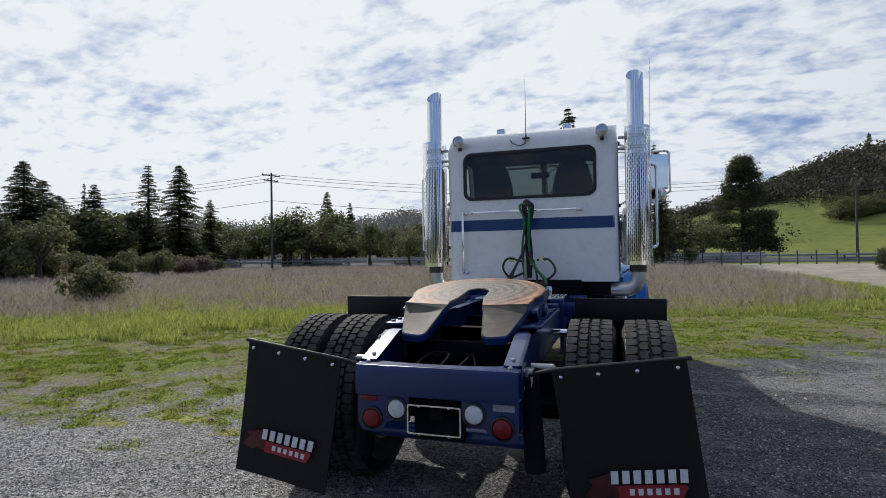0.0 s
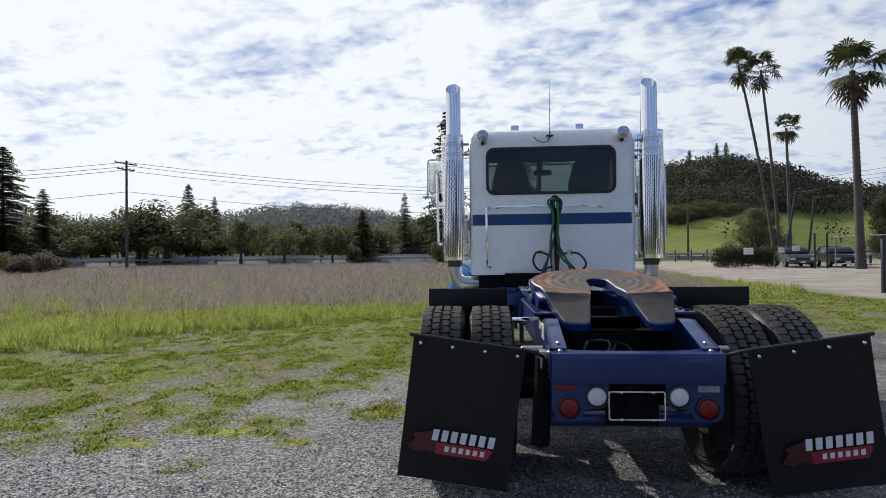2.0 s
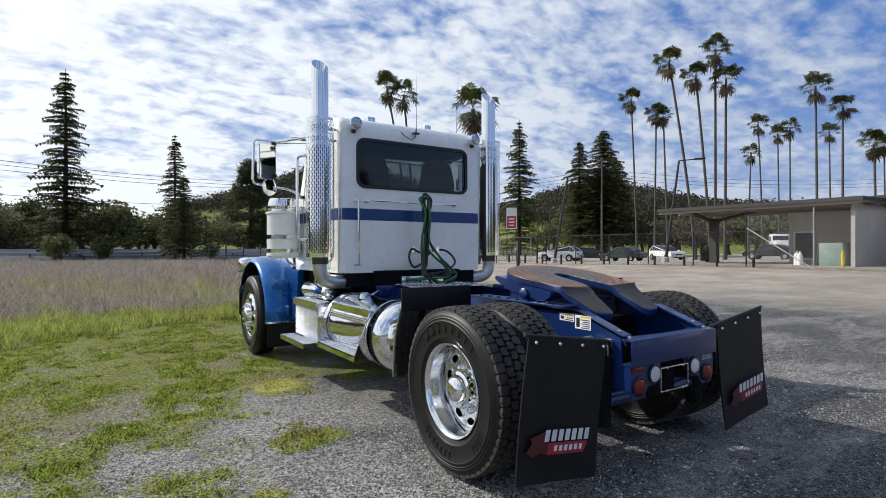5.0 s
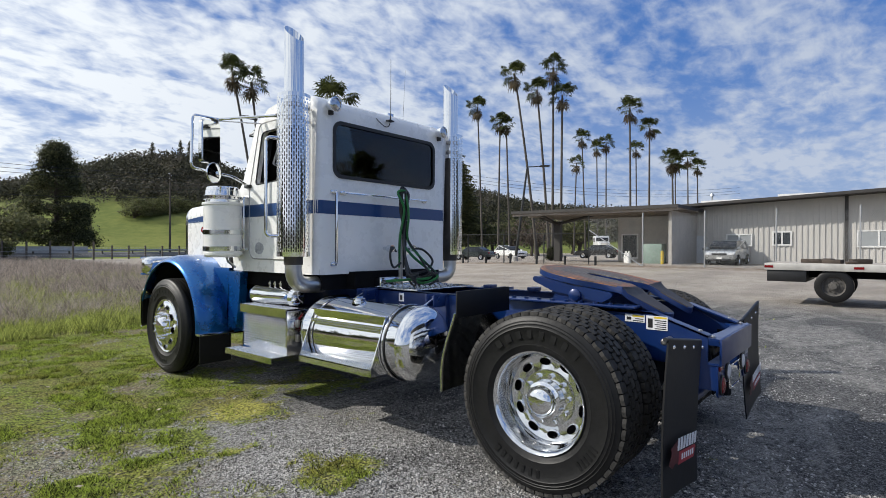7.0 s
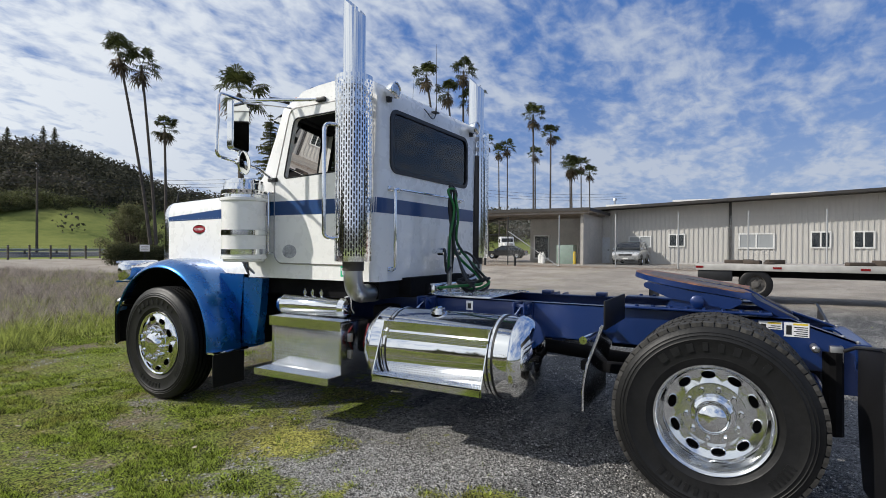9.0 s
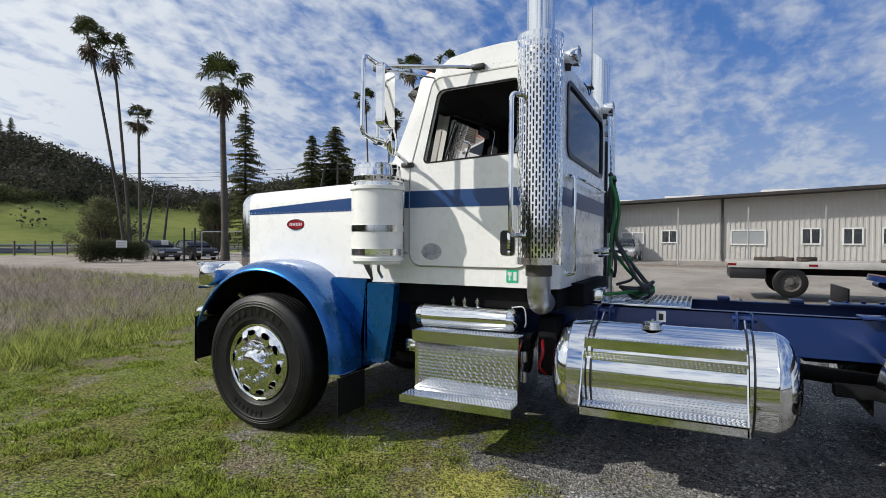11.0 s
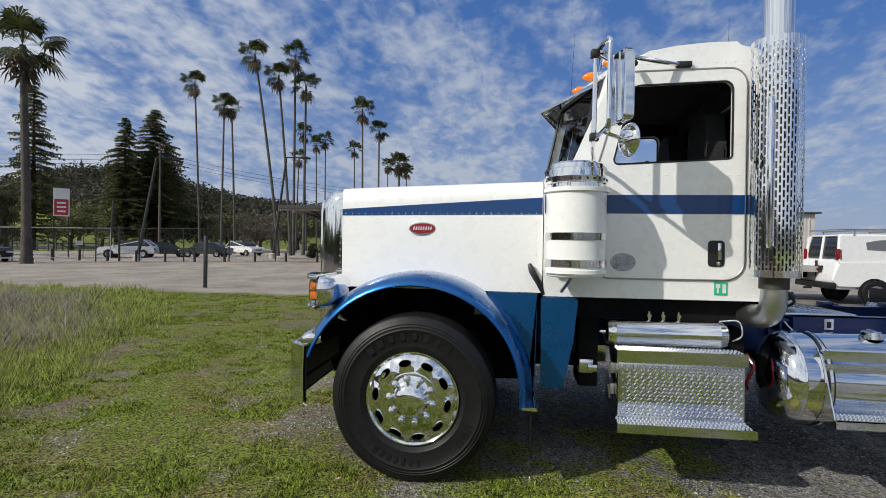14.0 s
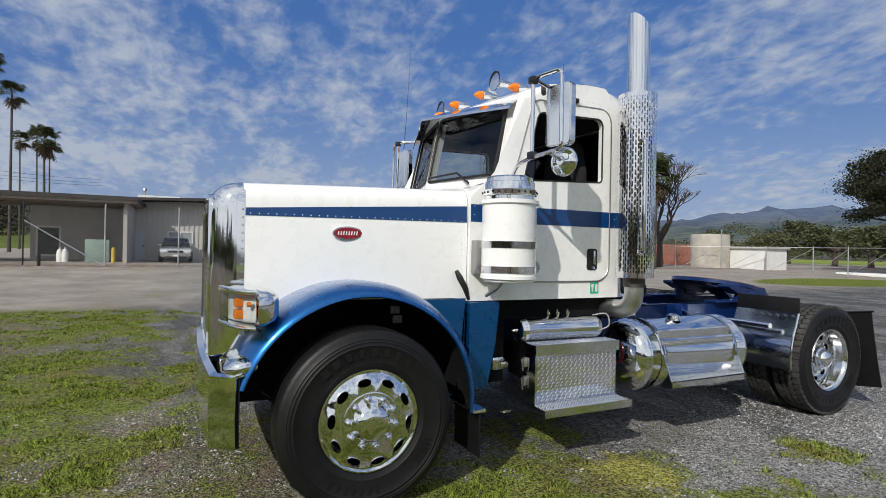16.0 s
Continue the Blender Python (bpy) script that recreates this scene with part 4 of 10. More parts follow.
for s in (-1, 1):
    prism(bm, rounded([(-0.30, -0.05), (0.36, -0.05), (0.36, -0.085), (0.18, -0.13), (-0.20, -0.13)], 0.02), "x", min(s * 0.30, s * 0.45), max(s * 0.30, s * 0.45))
    prism(bm, rounded([(-0.12, -0.08), (0.14, -0.08), (0.22, -0.26), (-0.20, -0.26)], 0.02), "x", min(s * 0.38, s * 0.43), max(s * 0.38, s * 0.43))
    lathe(bm, [(0, s * 0.36), (0.045, s * 0.36), (0.045, s * 0.47), (0.03, s * 0.48), (0, s * 0.48)], (0, 0.0, -0.12), "x", 16)
pieces("bracket", bm, RAIL_BLUE, fw, "blue painted mounting bracket")
bm = bmesh.new()
for s in (-1, 1):
    box(bm, min(s * 0.34, s * 0.50), max(s * 0.34, s * 0.50), -0.30, 0.75, 1.062, 1.078, 0.003)
    for k in range(9):
        lathe(bm, [(0.016, 1.078), (0.016, 1.09), (0, 1.092)], (s * 0.47, -0.24 + k * 0.11, 0), "z", 6)
pieces("slide_plate", bm, RAIL_BLUE, truck, "blue bolted slide plate")
LABEL_YELLOW = plain("yellow_label", (0.62, 0.46, 0.03), 0.5, 0.1, 40, 0.0)
for y0, y1, z0, z1 in ((-0.355, -0.225, 0.975, 1.025), (-0.50, -0.365, 0.935, 1.025)):
    lab = part("warning_label", box(bmesh.new(), -0.4585, -0.4555, y0, y1, z0, z1), PRINT_WHITE, truck, "white and yellow warning label")
    part("band", box(bmesh.new(), -0.4592, -0.4586, y0 + 0.006, y1 - 0.05, z1 - 0.016, z1 - 0.004), LABEL_YELLOW, lab)
    for k in range(int((z1 - z0 - 0.02) / 0.013)):
        part("print", box(bmesh.new(), -0.4592, -0.4586, y0 + 0.008, y1 - 0.055 - 0.012 * (k % 2), z0 + 0.006 + 0.013 * k, z0 + 0.012 + 0.013 * k), BLACK, lab)
    part("print", box(bmesh.new(), -0.4592, -0.4586, y1 - 0.042, y1 - 0.012, z0 + 0.012, z1 - 0.018), BLACK, lab)

# axle, springs and clutter between the rails
bm = bmesh.new()
tube(bm, [(-0.95, 0, 0.545), (0.95, 0, 0.545)], 0.09, 14)
lathe(bm, [(0.0, -0.20), (0.14, -0.17), (0.2, -0.05), (0.2, 0.08), (0.12, 0.25), (0.08, 0.42), (0, 0.42)], (0, 0, 0.56), "y", 18)
tube(bm, [(0, 0.42, 0.58), (0, 2.7, 0.74)], 0.055, 12)
for s in (-1, 1):
    lathe(bm, [(0.0, -0.10), (0.10, -0.10), (0.11, 0.0), (0.10, 0.10), (0, 0.10)], (s * 0.28, -0.30, 0.62), "y", 16)
    lathe(bm, [(0.0, 0.0), (0.13, 0.0), (0.14, 0.08), (0.13, 0.2), (0, 0.2)], (s * 0.52, -0.12, 0.62), "z", 16)
    box(bm, s * 0.55 - 0.05, s * 0.55 + 0.05, -0.45, 0.9, 0.60, 0.67, 0.01)
    tube(bm, [(s * 0.50, -0.62, 0.36), (s * 0.47, -0.62, 0.86)], 0.055, 10)
for y in (-0.15, 0.55, 1.3, 2.1, 2.9):
    box(bm, -0.40, 0.40, y - 0.04, y + 0.04, 0.76, 0.95, 0.01)
pieces("rear_axle", bm, DARK, truck, "grimy drive axle or spring")
bm = bmesh.new()
rnd = random.Random(11)
for k in range(9):
    x0, y0 = rnd.uniform(-0.3, 0.3), rnd.uniform(-0.55, -0.1)
    tube(bm, curve([(x0, y0, 0.8), (x0 + rnd.uniform(-.1, .1), y0 + 0.15, 0.9 + rnd.uniform(-.05, .03)), (x0 + rnd.uniform(-.2, .2), y0 + 0.35, 0.86), (x0 * 0.5, 0.6, 0.82)], 5), rnd.choice((0.006, 0.009, 0.012)), 6)
pieces("air_line", bm, BLACK_HOSE, truck)

# deck plate behind the cab
deck = part("deck_plate", box(bmesh.new(), -0.43, 0.43, 1.69, 2.30, 1.062, 1.078, 0.003), ALLOY, truck, "aluminium deck plate with a raised tread pattern")
bm = bmesh.new()
for k in range(16):
    for j in range(22):
        x, y, d = -0.40 + j * 0.0381, 1.71 + k * 0.037, 0.009 if (j + k) % 2 else -0.009
        prism(bm, [(x - 0.012, y - d - 0.002), (x + 0.012, y + d - 0.002), (x + 0.012, y + d + 0.002), (x - 0.012, y - d + 0.002)], "z", 1.0775, 1.0805)
tagged(part("grip_pattern", bm, ALLOY, deck, "raised tread pattern", 0), kind="stuff")
bm = bmesh.new()
for y in (0.92, 1.42):
    box(bm, 0.34, 0.46, y, y + 0.09, 1.06, 1.095, 0.008)
lab = part("warning_label", box(bmesh.new(), -0.440, -0.4365, 1.85, 1.912, 0.962, 1.040), PRINT_WHITE, truck, "small white label on the frame rail")
part("print", box(bmesh.new(), -0.4408, -0.4402, 1.866, 1.896, 0.975, 1.020), BLACK, lab)
pieces("frame_bracket", bm, RAIL_BLUE, truck)

# ---- fuel tank, step box and air tank on both sides


def buttons(parent, x0, x1, y0, y1, z, upright=None):
    """Rows of raised punched grips on a tread; upright gives the x of a standing strip that models a tread's
    reflection, z0 to z1 in x0, x1.
    """
    bm = bmesh.new()
    step = 0.023
    nu, nv = max(2, int(abs(x1 - x0) / step)), int((y1 - y0) / step)
    side = 1 if upright is None or upright > 0 else -1
    for i in range(nu):
        for j in range(nv):
            a, y = x0 + (x1 - x0) * (i + 0.5) / nu, y0 + (y1 - y0) * (j + 0.5 + 0.25 * (i % 2)) / nv
            ring = []
            for r, h in ((0.0085, 0.0), (0.006, 0.005), (0.0028, 0.0045)):
                pts = [(r * math.cos(t), r * math.sin(t)) for t in (k * math.pi / 3 for k in range(6))]
                ring.append([bm.verts.new((a + p, y + q, z + h) if upright is None else (upright + side * h, y + q, a + p)) for p, q in pts])
            for lo, hi in zip(ring, ring[1:]):
                for k in range(6):
                    bm.faces.new((lo[k], lo[(k + 1) % 6], hi[(k + 1) % 6], hi[k]))
    tagged(part("grip_pattern", bm, CHROME, parent, "punched grip pattern of a tread or its modelled reflection", 0), kind="stuff")


def fuel_tank(s):
    cx, cz, R, y0, y1 = s * 0.865, 0.698, 0.302, 1.10, 2.53
    end = [(0, 0), (0.10, 0.008), (0.18, 0.024), (0.235, 0.046), (0.268, 0.070), (0.288, 0.098), (0.299, 0.125), (R, 0.138)]
    prof = [(r, y0 + h) for r, h in end] + [(R, y0 + 0.14), (R + 0.003, y0 + 0.145), (R, y0 + 0.15), (R, y1 - 0.15), (R + 0.003, y1 - 0.145), (R, y1 - 0.14)] + [(r, y1 - h) for r, h in end[::-1]]
    ob = part("fuel_tank", lathe(bmesh.new(), prof, (cx, 0, cz), "y", 64), CHROME, truck, "mirror-polished round fuel tank with step plates")
    for y in (1.375, 2.25):
        part("strap_lining", lathe(bmesh.new(), [(R + 0.001, y - 0.022), (R + 0.004, y - 0.020), (R + 0.004, y + 0.020), (R + 0.001, y + 0.022)], (cx, 0, cz), "y", 56), BLACK, ob, "black rubber strap lining")
        part("strap", lathe(bmesh.new(), [(R + 0.004, y - 0.010), (R + 0.007, y - 0.009), (R + 0.007, y + 0.009), (R + 0.004, y + 0.010)], (cx, 0, cz), "y", 56), CHROME, ob, "bright steel tank strap")
        bm = bmesh.new()
        box(bm, min(s * 0.435, s * 0.62), max(s * 0.435, s * 0.62), y - 0.05, y - 0.035, 0.96, 1.07, 0.01)
        box(bm, min(s * 0.435, s * 0.62), max(s * 0.435, s * 0.62), y + 0.035, y + 0.05, 0.96, 1.07, 0.01)
        box(bm, min(s * 0.435, s * 0.47), max(s * 0.435, s * 0.47), y - 0.06, y + 0.06, 0.62, 1.05)
        tube(bm, [(s * 0.56, y - 0.07, 1.03), (s * 0.56, y + 0.07, 1.03)], 0.02, 8)
        pieces("strap_bracket", bm, RAIL_BLUE, ob, "blue forged strap bracket")
        bm = bmesh.new()
        box(bm, min(s * 0.66, s * 0.735), max(s * 0.66, s * 0.735), y - 0.022, y + 0.022, 0.955, 0.985, 0.004)
        tube(bm, [(s * 0.56, y, 1.03), (s * 0.70, y, 0.975)], 0.009, 8)
        pieces("strap_clamp", bm, ALLOY, ob)
    X = s * 1.27
    for y in (1.395, 2.285):
        side = [(s * 0.985, 0.962), (s * 1.075, 0.912), (s * 1.12, 0.902), (X, 0.53), (X, 0.485), (s * 1.10, 0.485), (s * 1.03, 0.50)] + [(cx + s * 0.304 * math.cos(t), cz + 0.304 * math.sin(t)) for t in (radians(a) for a in range(-50, 60, 10))]
        bm = prism(bmesh.new(), side, "y", y - 0.004, y + 0.004)
        pieces("step_bracket", bm, CHROME, ob, "polished side plate")
    bm = bmesh.new()
    box(bm, min(s * 0.99, s * 1.115), max(s * 0.99, s * 1.115), 1.39, 2.28, 0.913, 0.921)
    box(bm, min(s * 1.12, X), max(s * 1.12, X), 1.39, 2.28, 0.532, 0.540)
    # two upright bands model the steps' reflections in the polished tank
    box(bm, min(s * 1.135, s * 1.15), max(s * 1.135, s * 1.15), 1.39, 2.28, 0.615, 0.685)
    box(bm, min(s * 1.138, s * 1.15), max(s * 1.138, s * 1.15), 1.39, 2.28, 0.795, 0.848)
    pieces("step_tread", bm, ALLOY, ob, "gripped alloy tread or upright band standing for its reflection")
    buttons(ob, s * 1.0, s * 1.108, 1.40, 2.27, 0.921)
    buttons(ob, s * 1.13, s * 1.258, 1.40, 2.27, 0.540)
    # grips on the bands that stand for mirrored treads
    buttons(ob, 0.62, 0.68, 1.40, 2.27, 0, s * 1.15)
    buttons(ob, 0.80, 0.843, 1.40, 2.27, 0, s * 1.15)
    bm = bmesh.new()
    box(bm, min(s * 1.112, s * 1.12), max(s * 1.112, s * 1.12), 1.39, 2.28, 0.860, 0.923)
    box(bm, min(X - s * 0.006, X), max(X - s * 0.006, X), 1.385, 2.29, 0.487, 0.542)
    pieces("step_edge", bm, CHROME, ob, "polished step edge")
    bm = lathe(bmesh.new(), [(0, 0.046), (0.046, 0.046), (0.055, 0.042), (0.057, 0.022), (0.064, 0.020), (0.066, 0.0)], (s * 0.935, 1.90, 0.982), "z", 24)
    tube(bm, [(s * 0.90, 1.90, 1.03), (s * 0.97, 1.90, 1.03)], 0.010, 8)
    part("fuel_cap", bm, ALLOY, ob, "ribbed alloy fuel cap")
    return ob


def step_box(s):
    x0, x1 = s * 0.62, s * 1.10
    y0, y1 = 2.72, 3.50
    bm = box(bmesh.new(), min(x0, x1), max(x0, x1), y0, y1, 0.44, 0.86, 0.004)
    ob = part("step_box", bm, ALLOY, truck, "diamond-plate battery box with a folding step")
    bm = bmesh.new()
    rnd = random.Random(2)
    nx, nz = 34, 15
    for i in range(nx):
        for j in range(nz):
            y, z = y0 + 0.02 + (y1 - y0 - 0.04) * (i + 0.5 * (j % 2)) / nx, 0.47 + 0.33 * j / (nz - 1)
            a = radians(45 if (i + j) % 2 else -45)
            L, W = 0.0145, 0.0055
            pts = [(L, 0), (0, W), (-L, 0), (0, -W)]
            vs = [bm.verts.new((s * 1.1002, y + p[0] * math.cos(a) - p[1] * math.sin(a), z + p[0] * math.sin(a) + p[1] * math.cos(a))) for p in pts]
            top = bm.verts.new((s * 1.1055, y, z))
            for k in range(4):
                bm.faces.new((vs[k], vs[(k + 1) % 4], top))
    part("diamond_tread", bm, CHROME, ob, "raised diamond pattern", 0)
    bm = bmesh.new()
    box(bm, min(s * 0.80, s * 1.115), max(s * 0.80, s * 1.115), y0 - 0.01, y1 + 0.01, 0.866, 0.878)
    box(bm, min(s * 1.09, s * 1.265), max(s * 1.09, s * 1.265), y0 - 0.01, y1 + 0.03, 0.438, 0.446)
    pieces("step_tread", bm, ALLOY, ob, "gripped alloy tread or upright band standing for its reflection")
    buttons(ob, s * 0.96, s * 1.108, y0, y1, 0.878)
    buttons(ob, s * 1.112, s * 1.256, y0, y1 + 0.02, 0.446)
    bm = bmesh.new()
    box(bm, min(s * 1.112, s * 1.12), max(s * 1.112, s * 1.12), y0 - 0.01, y1 + 0.01, 0.80, 0.88)
    box(bm, min(s * 1.262, s * 1.268), max(s * 1.262, s * 1.268), y0 - 0.01, y1 + 0.03, 0.392, 0.448)
    pieces("step_edge", bm, ALLOY, ob, "polished step edge")
    bm = bmesh.new()
    for z in (0.56, 0.70):
        box(bm, min(s * 0.97, s * 1.0), max(s * 0.97, s * 1.0), y1 + 0.001, y1 + 0.03, z, z + 0.07, 0.006)
        tube(bm, [(s * 0.985, y1 + 0.03, z - 0.03), (s * 0.985, y1 + 0.04, z + 0.06)], 0.006, 6)
        box(bm, min(s * 0.97, s * 1.0), max(s * 0.97, s * 1.0), y0 - 0.025, y0 - 0.001, z, z + 0.07, 0.006)
    pieces("latch", bm, STEEL, ob)
    return ob


def air_tank(s):
    prof = [(0, 2.77), (0.05, 2.772), (0.078, 2.785), (0.088, 2.81), (0.09, 2.83), (0.0925, 2.835), (0.09, 2.84), (0.09, 3.49), (0.0925, 3.495), (0.09, 3.50), (0.088, 3.52), (0.078, 3.545), (0.05, 3.56), (0, 3.562)]
    ob = part("air_tank", lathe(bmesh.new(), prof, (s * 0.93, 0, 0.968), "y", 36), CHROME, truck, "small polished air reservoir")
    bm = bmesh.new()
    for y in (3.08, 3.18, 3.27):
        lathe(bm, [(0.012, 1.055), (0.012, 1.075), (0.018, 1.078), (0.018, 1.095), (0.008, 1.10), (0.008, 1.115), (0, 1.115)], (s * 0.93, y, 0), "z", 8)
    lathe(bm, [(0.016, 3.56), (0.016, 3.58), (0.008, 3.59), (0, 3.60)], (s * 0.93, 0, 0.968), "y", 8)
    pieces("fitting", bm, ALLOY, ob)
    bm = tube(bmesh.new(), curve([(s * 0.93, 2.82, 1.06), (s * 0.98, 2.72, 1.07), (s * 0.99, 2.70, 0.98), (s * 0.92, 2.73, 0.93)], 6), 0.005, 6)
    part("pull_cord", bm, DECAL, ob)
    return ob


for s in (-1, 1):
    fuel_tank(s)
    step_box(s)
    air_tank(s)

# ---- cab
cab = new("cab")
cab.parent = truck
tagged(cab, "white riveted aluminium day cab with a blue band")
SIDE = [(2.49, 1.20), (3.98, 1.20), (3.98, 2.02), (3.72, 2.09), (3.58, 2.765), (3.46, 2.83), (3.30, 2.872), (3.12, 2.902), (2.92, 2.918), (2.74, 2.918), (2.62, 2.90), (2.54, 2.862), (2.50, 2.80), (2.49, 2.73)]
HALF = 0.938


def vee(bm):
    """Draws the middle of the cab's front forward, so that the windscreen's two halves meet in a blunt V."""
    bmesh.ops.bisect_plane(bm, geom=bm.verts[:] + bm.edges[:] + bm.faces[:], plane_co=(0, 0, 0), plane_no=(1, 0, 0))
    for v in bm.verts:
        if v.co.z > 2.03 and v.co.y > 3.2 and abs(v.co.x) < 0.01:
            v.co.y += 0.21 * min(1.0, (v.co.y - 3.2) / 0.3)
    return bm


bm = prism(bmesh.new(), SIDE, "x", -HALF, HALF)
edges = [e for e in bm.edges if abs(abs(e.verts[0].co.x) - HALF) < 1e-5 and abs(abs(e.verts[1].co.x) - HALF) < 1e-5 and abs(e.verts[0].co.x - e.verts[1].co.x) < 1e-5
         and not (min(e.verts[0].co.z, e.verts[1].co.z) < 1.21 and max(e.verts[0].co.z, e.verts[1].co.z) < 1.21)
         and not (min(e.verts[0].co.y, e.verts[1].co.y) > 3.9)]
bmesh.ops.bevel(bm, geom=edges, offset=0.075, segments=5, affect="EDGES", profile=0.5, clamp_overlap=True)
vee(bm)
inner = [(2.54, 1.25), (3.90, 1.25), (3.90, 1.95), (3.66, 2.06), (3.52, 2.73), (3.36, 2.80), (3.12, 2.85), (2.92, 2.87), (2.74, 2.87), (2.62, 2.85), (2.56, 2.81), (2.54, 2.74)]
WIN = rounded([(2.755, 2.135), (3.535, 2.10), (3.405, 2.645), (2.755, 2.665)], [0.03, 0.03, 0.07, 0.06], 5)
BACKWIN = rounded([(-0.735, 2.145), (0.705, 2.145), (0.705, 2.655), (-0.735, 2.655)], 0.085, 7)
front = [rounded([(0.025 * s, 2.155), (0.845 * s, 2.15), (0.83 * s, 2.70), (0.025 * s, 2.715)], [0.03, 0.05, 0.06, 0.03], 4) for s in (-1, 1)]
cutters = [vee(prism(bmesh.new(), inner, "x", -HALF + 0.05, HALF - 0.05)), prism(bmesh.new(), WIN, "x", -1.2, 1.2), prism(bmesh.new(), BACKWIN, "y", 2.3, 2.7)] + [prism(bmesh.new(), f, "y", 3.35, 4.2) for f in front]
shell = part_of("cab_shell", cut_out(bm, cutters, WHITE, "cab_shell"), cab, "white painted cab shell with rounded corners")
# the faces that look into the cab are lined in dark cloth
shell.data.materials.append(CLOTH)
for f in shell.data.polygons:
    c = f.center
    if abs(c.x) < HALF - 0.03 and 2.52 < c.y < 4.0 and 1.22 < c.z < 2.90 and f.normal.dot(Vector((0, 3.1, 2.1)) - c) > 0.05:
        f.material_index = 1

bm = bmesh.new()
prism(bm, [(2.56, 1.26), (3.88, 1.26), (3.88, 1.30), (2.56, 1.30)], "x", -0.86, 0.86)
prism(bm, [(3.20, 2.80), (2.64, 2.84), (2.60, 2.81), (2.575, 2.75), (2.575, 1.30), (2.56, 1.30), (2.545, 2.75), (2.57, 2.82), (2.64, 2.85), (3.20, 2.815)], "x", -0.87, -0.74)
prism(bm, [(3.20, 2.80), (2.64, 2.84), (2.60, 2.81), (2.575, 2.75), (2.575, 1.30), (2.56, 1.30), (2.545, 2.75), (2.57, 2.82), (2.64, 2.85), (3.20, 2.815)], "x", 0.71, 0.87)
box(bm, -0.74, 0.71, 2.55, 2.57, 1.30, 2.13)
box(bm, -0.87, 0.87, 2.56, 3.40, 2.775, 2.785)
box(bm, -0.74, 0.71, 2.545, 2.58, 2.67, 2.80)
part("headliner", bm, CLOTH, cab, "dark cab lining")
bm = bmesh.new()
prism(bm, rounded([(3.50, 1.5), (3.86, 1.5), (3.86, 2.06), (3.66, 2.12), (3.50, 2.02), (3.44, 1.9)], 0.03), "x", -0.86, 0.86)
part("dashboard", bm, BLACK, cab, "black dashboard")
for s in (-1, 1):
    bm = bmesh.new()
    prism(bm, rounded([(2.78, 1.62), (3.28, 1.66), (3.30, 1.78), (2.82, 1.76)], 0.05), "x", s * 0.46 - 0.25, s * 0.46 + 0.25)
    seat = part("seat", bm, CLOTH, cab, "black high-backed seat")
    bm = prism(bmesh.new(), rounded([(s * 0.46 - 0.25, 1.72), (s * 0.46 + 0.25, 1.72), (s * 0.46 + 0.22, 2.28), (s * 0.46 + 0.15, 2.56), (s * 0.46 - 0.15, 2.56), (s * 0.46 - 0.22, 2.28)], 0.09, 4), "y", 2.70, 2.83)
    bmesh.ops.bevel(bm, geom=bm.edges[:], offset=0.02, segments=2, affect="EDGES")
    part("backrest", bm, CLOTH, seat)
bm = lathe(bmesh.new(), [(0.225 + 0.016 * math.cos(t), 0.016 * math.sin(t)) for t in (2 * math.pi * k / 10 for k in range(11))], (0, 0, 0), "z", 40)
for k in range(4):
    a = radians(45 + 90 * k)
    tube(bm, [(0, 0, -0.03), (0.22 * math.cos(a), 0.22 * math.sin(a), 0)], 0.012, 6)
bmesh.ops.transform(bm, matrix=pose(-0.46, 3.38, 2.06, -35, 0, 0), verts=bm.verts)
tube(bm, [(-0.46, 3.40, 2.02), (-0.46, 3.6, 1.8)], 0.03, 8)
part("steering_wheel", bm, BLACK, cab, "black steering wheel")
bm = prism(bmesh.new(), rounded([(-0.13, 2.47), (0.13, 2.47), (0.11, 2.545), (-0.11, 2.545)], 0.03), "y", 3.40, 3.42)
tube(bm, [(0, 3.41, 2.54), (0, 3.45, 2.70)], 0.008, 6)
part("inside_mirror", bm, BLACK, cab, "small oval inside mirror")

# glass
g = part("rear_window", ring_plate(bmesh.new(), rounded([(-0.755, 2.125), (0.725, 2.125), (0.725, 2.675), (-0.755, 2.675)], 0.10, 7), [rounded([(-0.722, 2.158), (0.692, 2.158), (0.692, 2.642), (-0.722, 2.642)], 0.08, 7)], "y", 2.478, 2.51), BLACK, cab, "black rubber gasket round the wide rear window")
p = part("pane", prism(bmesh.new(), rounded([(-0.725, 2.155), (0.695, 2.155), (0.695, 2.645), (-0.725, 2.645)], 0.08, 7), "y", 2.494, 2.499), GLASS, g, "dark tinted glass")
p.visible_shadow = False


def screen_y(x, z):
    return 3.72 - (z - 2.09) * 0.207 + 0.21 * (1 - abs(x) / HALF)


for i, f in enumerate(front):
    # the windscreen leans back with the pillars
    bm = bmesh.new()
    q = [bm.verts.new((x, screen_y(x, z) - 0.012, z)) for x, z in f]
    bm.faces.new(q)
    p = part("windscreen", bm, GLASS, cab, "tinted flat windscreen half")
    p.visible_shadow = False
    bm = tube(bmesh.new(), [(x, screen_y(x, z) + 0.003, z) for x, z in f], 0.012, 6, closed=True)
    part("window_seal", bm, BLACK, p)
for s in (-1, 1):
    # slim vent pane and a wiper
    bm = tube(bmesh.new(), [(s * 0.60, screen_y(0.6, 2.12) + 0.03, 2.10), (s * 0.42, screen_y(0.42, 2.2) + 0.02, 2.20), (s * 0.12, screen_y(0.12, 2.17) + 0.02, 2.19), (s * 0.05, screen_y(0.05, 2.17) + 0.02, 2.185)], 0.009, 6)
    part("wiper", bm, BLACK, cab)

